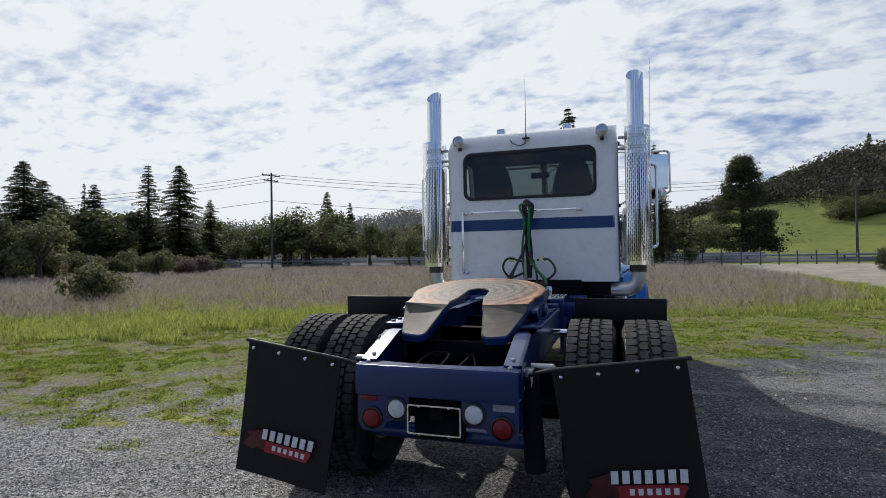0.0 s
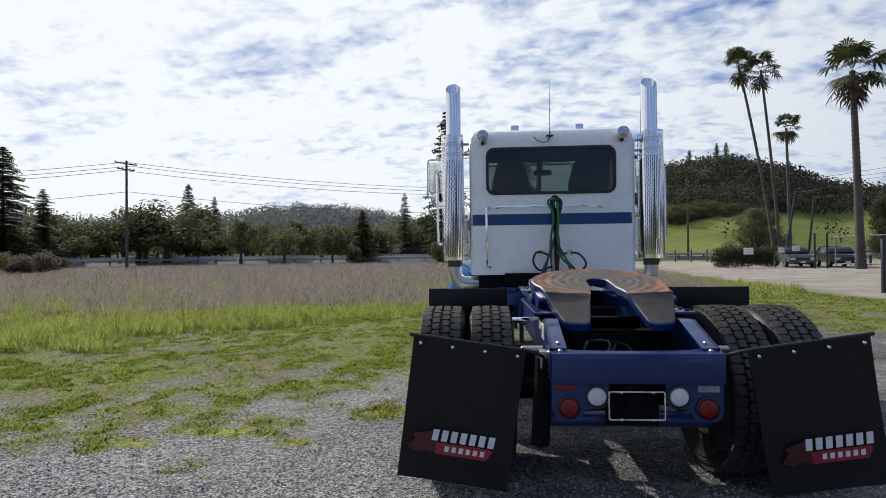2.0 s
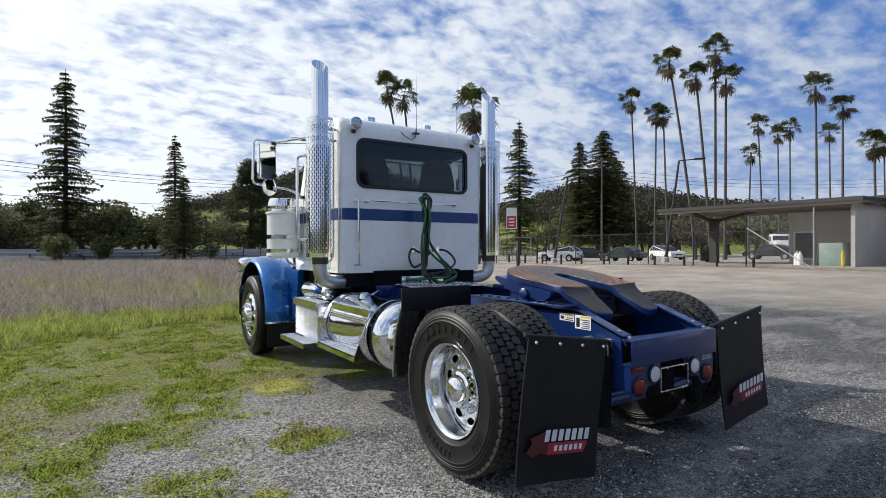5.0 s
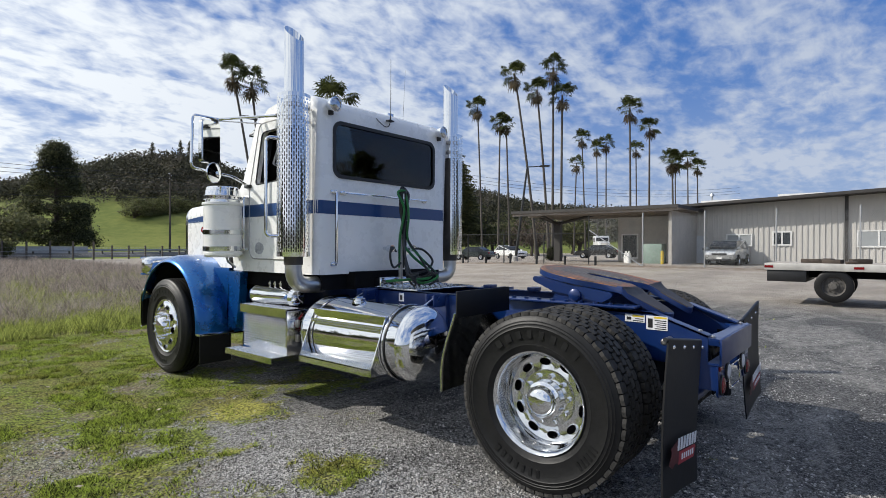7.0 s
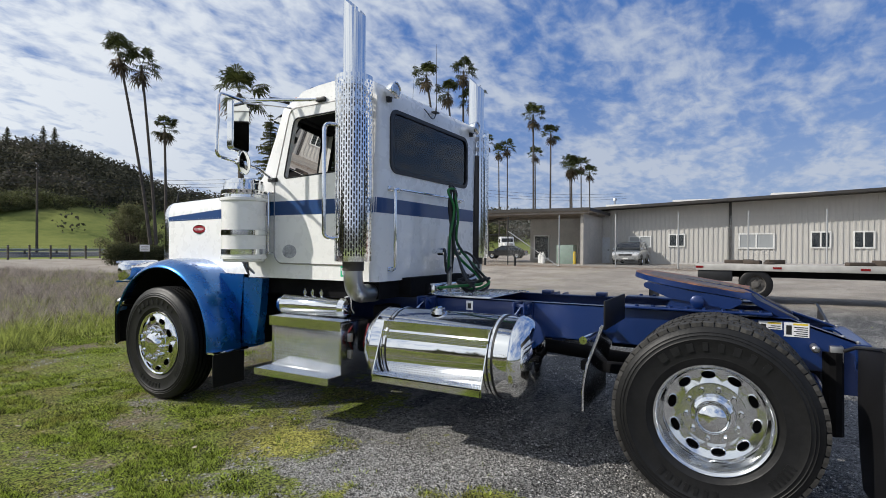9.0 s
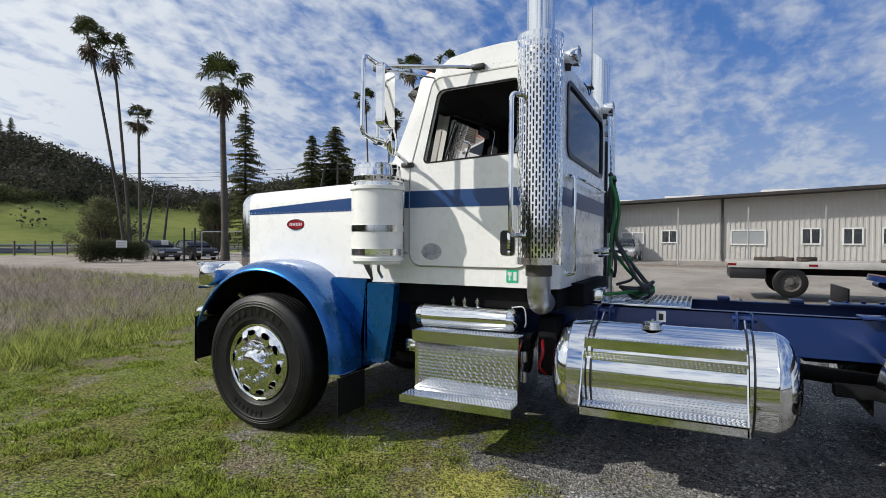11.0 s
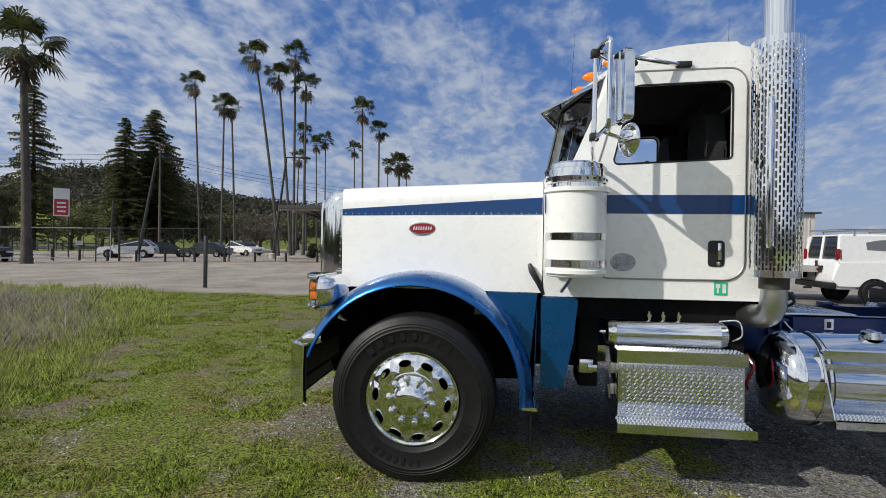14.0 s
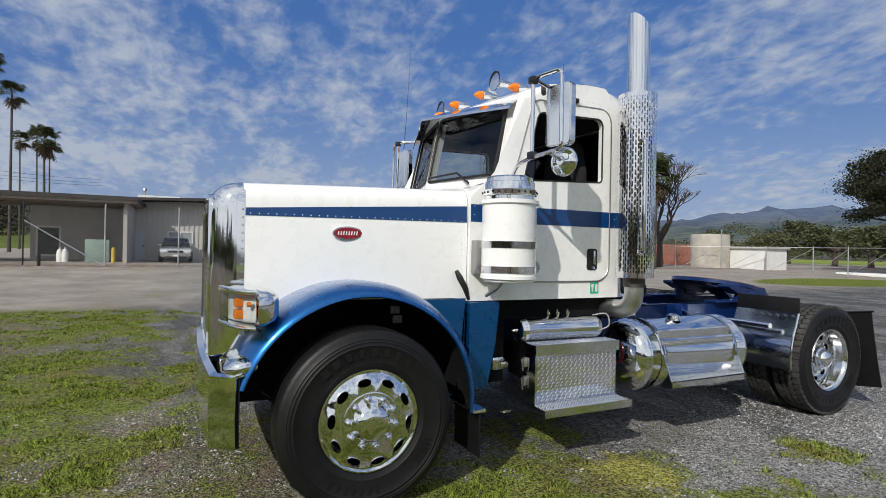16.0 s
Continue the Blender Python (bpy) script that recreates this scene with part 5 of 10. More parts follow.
# doors
for s in (-1, 1):
    outer = rounded([(2.675, 1.335), (3.64, 1.335), (3.64, 2.05), (3.445, 2.735), (2.675, 2.745)], [0.13, 0.10, 0.10, 0.09, 0.11], 6)
    hole = rounded([(2.762, 2.142), (3.527, 2.108), (3.40, 2.640), (2.762, 2.658)], [0.03, 0.03, 0.065, 0.055], 5)
    bm = ring_plate(bmesh.new(), outer, [hole], "x", s * HALF, s * (HALF + 0.006))
    door = part("door", bm, WHITE, cab, "white riveted cab door with the window wound down")
    bm = tube(bmesh.new(), [(s * (HALF + 0.005), y, z) for y, z in outer], 0.0065, 6, closed=True)
    part("door_seal", bm, STEEL, door, "dark door gap with a bright edge")
    bm = tube(bmesh.new(), [(s * (HALF + 0.004), y, z) for y, z in hole], 0.007, 6, closed=True)
    part("window_seal", bm, BLACK, door)
    bm = prism(bmesh.new(), rounded([(2.80, 1.425), (2.905, 1.425), (2.905, 1.60), (2.80, 1.60)], 0.025), "x", s * (HALF + 0.006), s * (HALF + 0.010))
    hd = part("door_handle", bm, BLACK, door, "black recessed door handle")
    bm = box(bmesh.new(), min(s * (HALF + 0.010), s * (HALF + 0.028)), max(s * (HALF + 0.010), s * (HALF + 0.028)), 2.825, 2.85, 1.47, 1.585, 0.006)
    lathe(bm, [(0.014, s * (HALF + 0.01)), (0.014, s * (HALF + 0.016)), (0, s * (HALF + 0.017))], (0, 2.84, 1.445), "x", 12)
    part("paddle", bm, CHROME, hd)
    q = [(2.676, 1.775), (3.638, 1.775), (3.638, 1.902), (2.676, 1.902)]
    part("stripe", prism(bmesh.new(), q, "x", s * (HALF + 0.006), s * (HALF + 0.0085)), NAVY, door, "navy blue band")
    bm = bmesh.new()
    for k in range(16):
        dome(bm, (s * (HALF + 0.006), 2.72 + k * 0.057, 2.035), 0.006, "x", s)
    tagged(part("rivet_row", bm, WHITE, door), kind="stuff")
    part("decal", prism(bmesh.new(), [(3.45 + 0.085 * math.cos(t), 1.445 + 0.062 * math.sin(t)) for t in (2 * math.pi * k / 24 for k in range(24))], "x", s * (HALF + 0.006), s * (HALF + 0.008)), DECAL, door, "faded round blue-grey decal")
# stripes on the cab's posts and back
for s in (-1, 1):
    for a, b in ((2.56, 2.668), (3.647, 3.975)):
        part("stripe", prism(bmesh.new(), [(a, 1.775), (b, 1.775), (b, 1.902), (a, 1.902)], "x", s * HALF, s * (HALF + 0.0025)), NAVY, cab, "navy blue band")
    rows = [[(s * (0.863 + 0.0775 * math.sin(t)), 2.565 - 0.0775 * math.cos(t), z) for t in (radians(9 * k) for k in range(11))] for z in (1.775, 1.902)]
    bm = bmesh.new()
    strip(bm, rows)
    part("stripe", bm, NAVY, cab, "navy blue band")
part("stripe", box(bmesh.new(), -0.863, 0.863, 2.4875, 2.49, 1.775, 1.902), NAVY, cab, "navy blue band")
part("sticker", box(bmesh.new(), -HALF - 0.003, -HALF, 2.775, 2.86, 1.235, 1.325), STICKER, cab, "small green sticker with white marks")
mark = [o for o in cab.children if o.name.startswith("sticker")][-1]
for y0, y1, z0, z1 in ((2.785, 2.808, 1.25, 1.31), (2.822, 2.85, 1.285, 1.31), (2.83, 2.842, 1.25, 1.285)):
    part("print", box(bmesh.new(), -HALF - 0.0038, -HALF - 0.003, y0, y1, z0, z1), PRINT_WHITE, mark)

# rivets along the cab's seams
bm = bmesh.new()
for s in (-1, 1):
    for k in range(22):
        dome(bm, (s * HALF, 2.60 + k * 0.062, 1.235), 0.006, "x", s)
    for k in range(24):
        dome(bm, (s * HALF, 2.615, 1.29 + k * 0.062), 0.006, "x", s)
    for k in range(13):
        dome(bm, (s * HALF, 2.70 + k * 0.055, 2.785), 0.006, "x", s)
    for k in range(12):
        dome(bm, (s * HALF, 3.945, 1.27 + k * 0.062), 0.006, "x", s)
for k in range(26):
    dome(bm, (-0.80 + k * 0.064, 2.49, 2.84), 0.005, "y", -1)
tagged(part("rivet_row", bm, WHITE, cab), kind="stuff")
# the cab's back sheet stands lower at the corners
bm = bmesh.new()
for s in (-1, 1):
    prism(bm, [(s * 0.90, 1.20), (s * 0.62, 1.20), (s * 0.58, 1.235), (s * 0.58, 1.25), (s * 0.90, 1.25)], "y", 2.492, 2.52)
pieces("skirt", bm, WHITE, cab)
bm = box(bmesh.new(), -0.85, 0.85, 2.52, 3.95, 1.05, 1.20)
box(bm, -0.55, 0.55, 2.40, 2.56, 1.05, 1.22)
part("cab_floor", bm, DARK, truck, "dark cab underside")

# grab handles
bm = tube(bmesh.new(), bent([(-1.24, 2.65, 2.445), (-1.335, 2.70, 2.445), (-1.335, 2.70, 1.56), (-1.24, 2.65, 1.56)], 0.05), 0.016, 10)
part("grab_handle", bm, CHROME, cab, "long chrome grab handle")
bm = tube(bmesh.new(), bent([(1.24, 2.65, 2.445), (1.335, 2.70, 2.445), (1.335, 2.70, 1.56), (1.24, 2.65, 1.56)], 0.05), 0.016, 10)
part("grab_handle", bm, CHROME, cab, "long chrome grab handle")
bm = tube(bmesh.new(), bent([(-0.755, 2.49, 1.985), (-0.755, 2.43, 1.985), (-0.755, 2.43, 1.30), (-0.755, 2.49, 1.30)], 0.04), 0.014, 10)
for z in (1.985, 1.30):
    box(bm, -0.785, -0.71, 2.478, 2.49, z - 0.02, z + 0.02, 0.004)
part("grab_handle", bm, CHROME, cab, "chrome grab handle")
bm = tube(bmesh.new(), bent([(-0.64, 2.49, 1.985), (-0.64, 2.43, 1.985), (0.54, 2.43, 1.985), (0.54, 2.49, 1.985)], 0.04), 0.010, 10)
for x in (-0.64, 0.54):
    box(bm, x - 0.035, x + 0.035, 2.478, 2.49, 1.965, 2.005, 0.004)
part("hose_rail", bm, CHROME, cab, "slim chrome hose rail")

# roof: work lamps, horns, markers, aerials, sun visor
for s in (-1, 1):
    ob = part("work_lamp", lathe(bmesh.new(), [(0, 2.52), (0.03, 2.515), (0.055, 2.48), (0.066, 2.44), (0.068, 2.41), (0.062, 2.403)], (s * 0.79, 0, 2.80), "y", 24), CHROME, cab, "round chrome work lamp")
    part("lens", lathe(bmesh.new(), [(0.062, 2.405), (0.045, 2.397), (0, 2.393)], (s * 0.79, 0, 2.80), "y", 24), LAMP_GLASS, ob)
    part("bezel", lathe(bmesh.new(), [(0.070, 2.412), (0.070, 2.398), (0.060, 2.394), (0.057, 2.400)], (s * 0.79, 0, 2.80), "y", 24), CHROME, ob)
    part("bracket", box(bmesh.new(), s * 0.79 - 0.02, s * 0.79 + 0.02, 2.455, 2.50, 2.71, 2.76, 0.006), BLACK, ob)
    hx = s * 0.52
    bm = tube(bmesh.new(), [(hx, 3.16, 2.945), (hx, 3.30, 2.952), (hx, 3.42, 2.96), (hx, 3.49, 2.966), (hx, 3.53, 2.97), (hx, 3.55, 2.972)], [0.02, 0.022, 0.028, 0.042, 0.064, 0.082], 22)
    horn = part("air_horn", bm, CHROME, cab, "single chrome trumpet horn on the roof")
    part("bell_mouth", lathe(bmesh.new(), [(0.083, 3.552), (0.074, 3.553), (0.05, 3.53), (0.03, 3.50), (0, 3.49)], (hx, 0, 2.972), "y", 22), BLACK, horn)
    part("driver_box", box(bmesh.new(), hx - s * 0.13 - 0.05, hx - s * 0.13 + 0.05, 2.86, 2.97, 2.905, 3.02, 0.014), CHROME, horn)
    part("feed_pipe", tube(bmesh.new(), curve([(hx - s * 0.13, 2.96, 2.95), (hx - s * 0.09, 3.06, 2.95), (hx, 3.17, 2.945)], 5), 0.016, 8), CHROME, horn)
    part("foot", box(bmesh.new(), hx - 0.03, hx + 0.03, 3.26, 3.31, 2.83, 2.945, 0.006), CHROME, horn)
for x in (-0.78, -0.40, 0.0, 0.40, 0.78):
    y = 3.63 - 0.13 * (abs(x) / 0.78) ** 2
    z = 2.855 - 0.03 * (abs(x) / 0.78) ** 2
    bm = tube(bmesh.new(), [(x, y - 0.16, z + 0.035), (x, y - 0.05, z + 0.035), (x, y, z + 0.03)], [0.012, 0.036, 0.038], 14)
    mk = part("marker_lamp", bm, CHROME, cab, "bullet-shaped amber roof marker")
    part("lens", tube(bmesh.new(), [(x, y, z + 0.03), (x, y + 0.03, z + 0.029), (x, y + 0.06, z + 0.026), (x, y + 0.078, z + 0.024)], [0.036, 0.034, 0.022, 0.006], 14), AMBER, mk)
bm = bmesh.new()
rows = []
for k in range(13):
    u = -1 + 2 * k / 12
    x = 0.87 * u
    vv = 1 - abs(u)
    rows.append([(x, 3.47 + 0.20 * vv, 2.795 + 0.035 * vv), (x * 1.04, 3.56 + 0.27 * vv, 2.735 + 0.035 * vv), (x * 1.08, 3.665 + 0.31 * vv, 2.655 + 0.065 * vv), (x * 1.08, 3.668 + 0.31 * vv, 2.635 + 0.06 * vv)])
strip(bm, rows)
thick(bm, 0.006)
part("sun_visor", bm, CHROME, cab, "pointed chrome sun visor over the windscreen")
bm = bmesh.new()
tube(bm, [(-0.02, 2.46, 2.80), (-0.02, 2.455, 2.86), (-0.02, 2.455, 3.45)], [0.010, 0.004, 0.0016], 8)
box(bm, -0.06, 0.02, 2.44, 2.49, 2.785, 2.80, 0.003)
tube(bm, curve([(-0.20, 2.485, 2.79), (-0.17, 2.46, 2.75), (-0.10, 2.46, 2.72), (-0.04, 2.465, 2.735), (-0.02, 2.46, 2.79)], 5), 0.005, 6)
part("aerial", bm, BLACK, cab, "thin whip aerial")


def mirror(s):
    """Chrome tube brackets with a tall mirror and a round one under it."""
    bm = tube(bmesh.new(), bent([(s * 0.935, 3.08, 2.772), (s * 1.28, 3.69, 2.76), (s * 1.545, 3.655, 2.755), (s * 1.555, 3.66, 2.235), (s * 1.30, 3.70, 2.215), (s * 1.10, 3.69, 2.19), (s * 0.96, 3.65, 2.11)], 0.05), 0.0145, 10)
    ob = part("mirror", bm, CHROME, truck, "chrome tube-framed door mirror")
    part("mirror_post", tube(bmesh.new(), [(s * 1.29, 3.70, 2.76), (s * 1.295, 3.705, 2.20)], 0.0145, 10), CHROME, ob)
    part("mirror_stay", tube(bmesh.new(), [(s * 0.94, 3.44, 2.74), (s * 1.28, 3.69, 2.745)], 0.008, 8), CHROME, ob)
    for p in ((s * 0.95, 3.08, 2.772), (s * 0.955, 3.65, 2.10)):
        part("foot_plate", box(bmesh.new(), p[0] - 0.02, p[0] + 0.02, p[1] - 0.05, p[1] + 0.05, p[2] - 0.018, p[2] + 0.018, 0.006), BLACK, ob)
    for z in (2.74, 2.225):
        part("tube_clamp", box(bmesh.new(), s * 1.295 - 0.028, s * 1.295 + 0.028, 3.675, 3.73, z - 0.025, z + 0.025, 0.008), BLACK, ob)
    m = pose(s * 1.42, 3.565, 2.49, 0, 0, 12)
    bm = prism(bmesh.new(), rounded([(-0.108, -0.208), (0.108, -0.208), (0.108, 0.208), (-0.108, 0.208)], 0.03, 4), "y", -0.03, 0.03)
    bmesh.ops.bevel(bm, geom=bm.edges[:], offset=0.008, segments=2, affect="EDGES")
    prism(bm, [(-0.035, -0.20), (0.035, -0.20), (0.035, 0.20), (-0.035, 0.20)], "y", 0.028, 0.036)
    bmesh.ops.transform(bm, matrix=m, verts=bm.verts)
    part("mirror_case", bm, CHROME, ob, "tall chrome mirror case")
    bm = prism(bmesh.new(), rounded([(-0.098, -0.198), (0.098, -0.198), (0.098, 0.198), (-0.098, 0.198)], 0.026, 4), "y", -0.034, -0.030)
    bmesh.ops.transform(bm, matrix=m, verts=bm.verts)
    part("mirror_glass", bm, MIRROR, ob, "flat mirror glass")
    m = pose(s * 1.40, 3.515, 2.185, 0, 0, -s * 22)
    bm = lathe(bmesh.new(), [(0, 0.055), (0.028, 0.055), (0.032, 0.04), (0.06, 0.034), (0.09, 0.016), (0.10, 0.004), (0.101, -0.006), (0.095, -0.01)], (0, 0, 0), "y", 32)
    bmesh.ops.transform(bm, matrix=m, verts=bm.verts)
    tube(bm, [(s * 1.42, 3.56, 2.19), (s * 1.44, 3.665, 2.225)], 0.012, 8)
    part("spot_mirror", bm, CHROME, ob, "round chrome convex mirror")
    bm = lathe(bmesh.new(), [(0.096, -0.008), (0.065, -0.016), (0.035, -0.021), (0, -0.022)], (0, 0, 0), "y", 32)
    bmesh.ops.transform(bm, matrix=m, verts=bm.verts)
    part("mirror_glass", bm, MIRROR, ob, "bulged mirror glass")
    bm = tube(bmesh.new(), bent([(s * 1.0, 3.40, 2.77), (s * 1.06, 3.45, 2.785), (s * 1.14, 3.5, 2.78)], 0.03), 0.02, 8)
    part("mirror_motor", bm, BLACK, ob)
    return ob


for s in (-1, 1):
    mirror(s)
bm = tube(bmesh.new(), [(1.33, 3.62, 2.7), (1.33, 3.60, 3.0), (1.34, 3.55, 3.9)], [0.005, 0.003, 0.0012], 6)
part("aerial", bm, BLACK, truck, "thin whip aerial on the mirror bracket")

# air cleaners


def air_cleaner(s):
    c = (s * 1.16, 3.79, 0)
    ob = part("air_cleaner", lathe(bmesh.new(), [(0, 1.352), (0.17, 1.352), (0.178, 1.36), (0.178, 1.372), (0.196, 1.376), (0.196, 1.40), (0.19, 1.404), (0.19, 1.885), (0.196, 1.888), (0.205, 1.892), (0.205, 1.915), (0.18, 1.922), (0, 1.922)], c, "z", 48), WHITE, truck, "white air cleaner canister with chrome bands and cap")
    part("cap", lathe(bmesh.new(), [(0.172, 1.918), (0.172, 1.945), (0.19, 1.95), (0.193, 1.985), (0.178, 1.99), (0.176, 2.0), (0.172, 2.04), (0.165, 2.045), (0.163, 2.07), (0.15, 2.082), (0, 2.085)], c, "z", 40), CHROME, ob, "tiered chrome rain cap")
    bm = bmesh.new()
    for k in range(26):
        a = radians(360 / 26 * k)
        p = (c[0] + 0.1935 * math.cos(a), c[1] + 0.1935 * math.sin(a))
        box(bm, -0.006, 0.006, -0.002, 0.002, -0.007, 0.007, 0, 1, pose(p[0], p[1], 1.968, 0, 0, math.degrees(a) + 90))
    tagged(part("slot_row", bm, BLACK, ob), kind="stuff")
    for z in (1.44, 1.61):
        bd = part("band", lathe(bmesh.new(), [(0.190, z - 0.025), (0.1945, z - 0.023), (0.1945, z + 0.023), (0.190, z + 0.025)], c, "z", 48), CHROME, ob, "chrome clamp band")
    bm = box(bmesh.new(), min(s * 0.93, s * 1.02), max(s * 0.93, s * 1.02), 3.92, 3.965, 1.40, 1.64, 0.004)
    tube(bm, [(s * 1.12, 3.80, 1.36), (s * 1.08, 3.83, 1.30), (s * 0.98, 3.86, 1.24)], 0.012, 8)
    pieces("bracket", bm, STEEL, ob)
    bm = tube(bmesh.new(), bent([(s * 0.94, 3.665, 1.985), (s * 0.99, 3.67, 1.985), (s * 0.99, 3.67, 1.43), (s * 0.94, 3.665, 1.43)], 0.03), 0.012, 8)
    part("grab_bar", bm, CHROME, ob, "slim chrome grab bar")


for s in (-1, 1):
    air_cleaner(s)

# exhaust stacks


def exhaust(s):
    c = (s * 1.13, 2.575)
    r = 0.088
    bm = bmesh.new()
    n = 36
    lo = [bm.verts.new((c[0] + r * math.cos(2 * math.pi * k / n), c[1] + r * math.sin(2 * math.pi * k / n), 2.55)) for k in range(n)]
    hi = [bm.verts.new((v.co.x, v.co.y, 3.40 + (v.co.y - c[1]) * 0.95)) for v in lo]
    inn = [bm.verts.new((c[0] + (v.co.x - c[0]) * 0.95, c[1] + (v.co.y - c[1]) * 0.95, v.co.z)) for v in hi]
    dn = [bm.verts.new((v.co.x, v.co.y, 2.7)) for v in inn]
    for a, b in ((lo, hi), (hi, inn), (inn, dn)):
        for k in range(n):
            bm.faces.new((a[k], a[(k + 1) % n], b[(k + 1) % n], b[k]))
    bm.faces.new(dn)
    ob = part("exhaust_pipe", bm, CHROME, truck, "tall chrome exhaust stack with a slanted open tip")
    bm = bmesh.new()
    # muffler body behind the heat shield, darkened to stand for shade, and the elbow under it
    lathe(bm, [(0.085, 1.30), (0.085, 1.42), (0.112, 1.46), (0.112, 2.50), (0.085, 2.55), (0.085, 2.62)], (*c, 0), "z", 32)
    part("muffler", bm, SHADED_STEEL, ob, "muffler body coloured dark for the shade behind the shield")
    pts = bent([(*c, 1.45), (*c, 1.115), (s * 0.78, 2.62, 1.10)], 0.17, 9)
    part("elbow", tube(bmesh.new(), pts, 0.076, 24), ALUMINISED, ob, "cast grey elbow pipe")
    # perforated shield: real slots in staggered rows
    bm = bmesh.new()
    cols, rows, z0, z1 = 140, 50, 1.375, 2.835
    R = 0.148
    start, span = (180 - 140 if s < 0 else -140), 280
    grid = []
    hz = (z1 - z0) / rows
    zs = []
    for j in range(rows * 2 + 1):
        zs.append(z0 + (z1 - z0) * j / (rows * 2))
    for j, z in enumerate(zs):
        grid.append([bm.verts.new((c[0] + R * math.cos(radians(start + span * i / cols)), c[1] + R * math.sin(radians(start + span * i / cols)), z)) for i in range(cols + 1)])
    for j in range(rows * 2):
        for i in range(cols):
            slot = (i % 8 in (1, 2) and j % 4 != 0) or (i % 8 in (5, 6) and (j + 2) % 4 != 0)
            if slot and 3 <= j < rows * 2 - 2 and 3 < i < cols - 4:
                continue
            bm.faces.new((grid[j][i], grid[j][i + 1], grid[j + 1][i + 1], grid[j + 1][i]))
    part("heat_shield", bm, CHROME, ob, "chrome heat shield with rows of slots", 30)
    bm = bmesh.new()
    for z in (2.62, 2.74):
        lathe(bm, [(0.096, z - 0.022), (0.1, z - 0.02), (0.1, z + 0.02), (0.096, z + 0.022)], (*c, 0), "z", 28)
        box(bm, min(c[0] - s * 0.18, c[0]), max(c[0] - s * 0.18, c[0]), c[1] - 0.02, c[1] + 0.02, z - 0.012, z + 0.012, 0.004)
        tube(bm, [(c[0] - s * 0.10, c[1] - 0.04, z), (c[0] - s * 0.10, c[1] + 0.04, z)], 0.008, 6)
    pieces("clamp", bm, STEEL, ob, "steel pipe clamp")
    return ob


for s in (-1, 1):
    exhaust(s)

# ---- hood, grille, fenders, bumper
def hood_half(y):
    t = (y - 3.98) / 1.52
    return 0.905 - 0.12 * t - 0.045 * t * t


def hood_top(y):
    return 2.035 - (y - 3.98) * 0.022


rows = []
for k in range(13):
    y = 3.985 + 1.515 * k / 12
    hw, zt = hood_half(y), hood_top(y)
    sec = [(-hw, 1.22), (-hw, 1.5), (-hw, zt - 0.16)]
    sec += [(-hw + 0.10 * (1 - math.cos(a)), zt - 0.16 + 0.135 * math.sin(a)) for a in (radians(15 * i) for i in range(1, 7))]
    sec += [(-hw * 0.5, zt + 0.005), (0, zt + 0.02)]
    sec += [(-x, z) for x, z in sec[-2::-1]]
    rows.append([(x, y, z) for x, z in sec])
bm = bmesh.new()
strip(bm, rows)
hood = part("hood", bm, WHITE, truck, "long white hood with rivets and a blue flash", 40)
for s in (-1, 1):
    rows = [[], []]
    for k in range(13):
        y = 3.99 + 1.50 * k / 12
        t = (y - 3.99) / 1.50
        rows[0].append((s * (hood_half(y) + 0.003), y, 1.768 - 0.006 * t))
        rows[1].append((s * (hood_half(y) + 0.003), y, 1.886 - 0.076 * t))
    bm = bmesh.new()
    strip(bm, rows)
    part("stripe", bm, NAVY, hood, "navy blue tapering flash")
    bm = bmesh.new()
    for k in range(28):
        y = 4.03 + k * 0.053
        dome(bm, (s * (hood_half(y) + 0.002), y, 1.776), 0.0045, "x", s)
    for k in range(4):
        dome(bm, (s * (hood_half(4.30)), 4.28, 1.50 + 0.075 * k), 0.007, "x", s)
    for k in range(11):
        dome(bm, (s * (hood_half(4.03)), 4.03, 1.26 + 0.045 * k), 0.006, "x", s)
    tagged(part("rivet_row", bm, WHITE, hood), kind="stuff")
    yb, zb = 4.85, 1.665
    bm = prism(bmesh.new(), [(yb + 0.105 * math.cos(t), zb + 0.046 * math.sin(t)) for t in (2 * math.pi * k / 28 for k in range(28))], "x", s * hood_half(4.85) * 0.99, s * (hood_half(4.85) + 0.010))
    b = part("badge", bm, CHROME, hood, "oval red badge with a chrome rim")
    bm = prism(bmesh.new(), [(yb + 0.096 * math.cos(t), zb + 0.038 * math.sin(t)) for t in (2 * math.pi * k / 28 for k in range(28))], "x", s * (hood_half(4.85) + 0.008), s * (hood_half(4.85) + 0.0125))
    part("enamel", bm, BADGE, b)
    bm = bmesh.new()
    for k in range(8):
        y = yb + 0.062 - k * 0.018
        prism(bm, [(y, zb - 0.012), (y + 0.009, zb - 0.012), (y + 0.004, zb + 0.014), (y - 0.003, zb + 0.014)], "x", s * (hood_half(4.85) + 0.012), s * (hood_half(4.85) + 0.0135))
    part("print", bm, PRINT_WHITE, b, smooth=0)
    bm = tube(bmesh.new(), [(s * 0.92, 4.075, 1.42), (s * 0.938, 4.055, 1.37), (s * 0.94, 4.01, 1.29), (s * 0.93, 3.975, 1.21)], [0.014, 0.024, 0.020, 0.012], 8)
    part("hood_latch", bm, BLACK, hood, "black rubber hood latch")

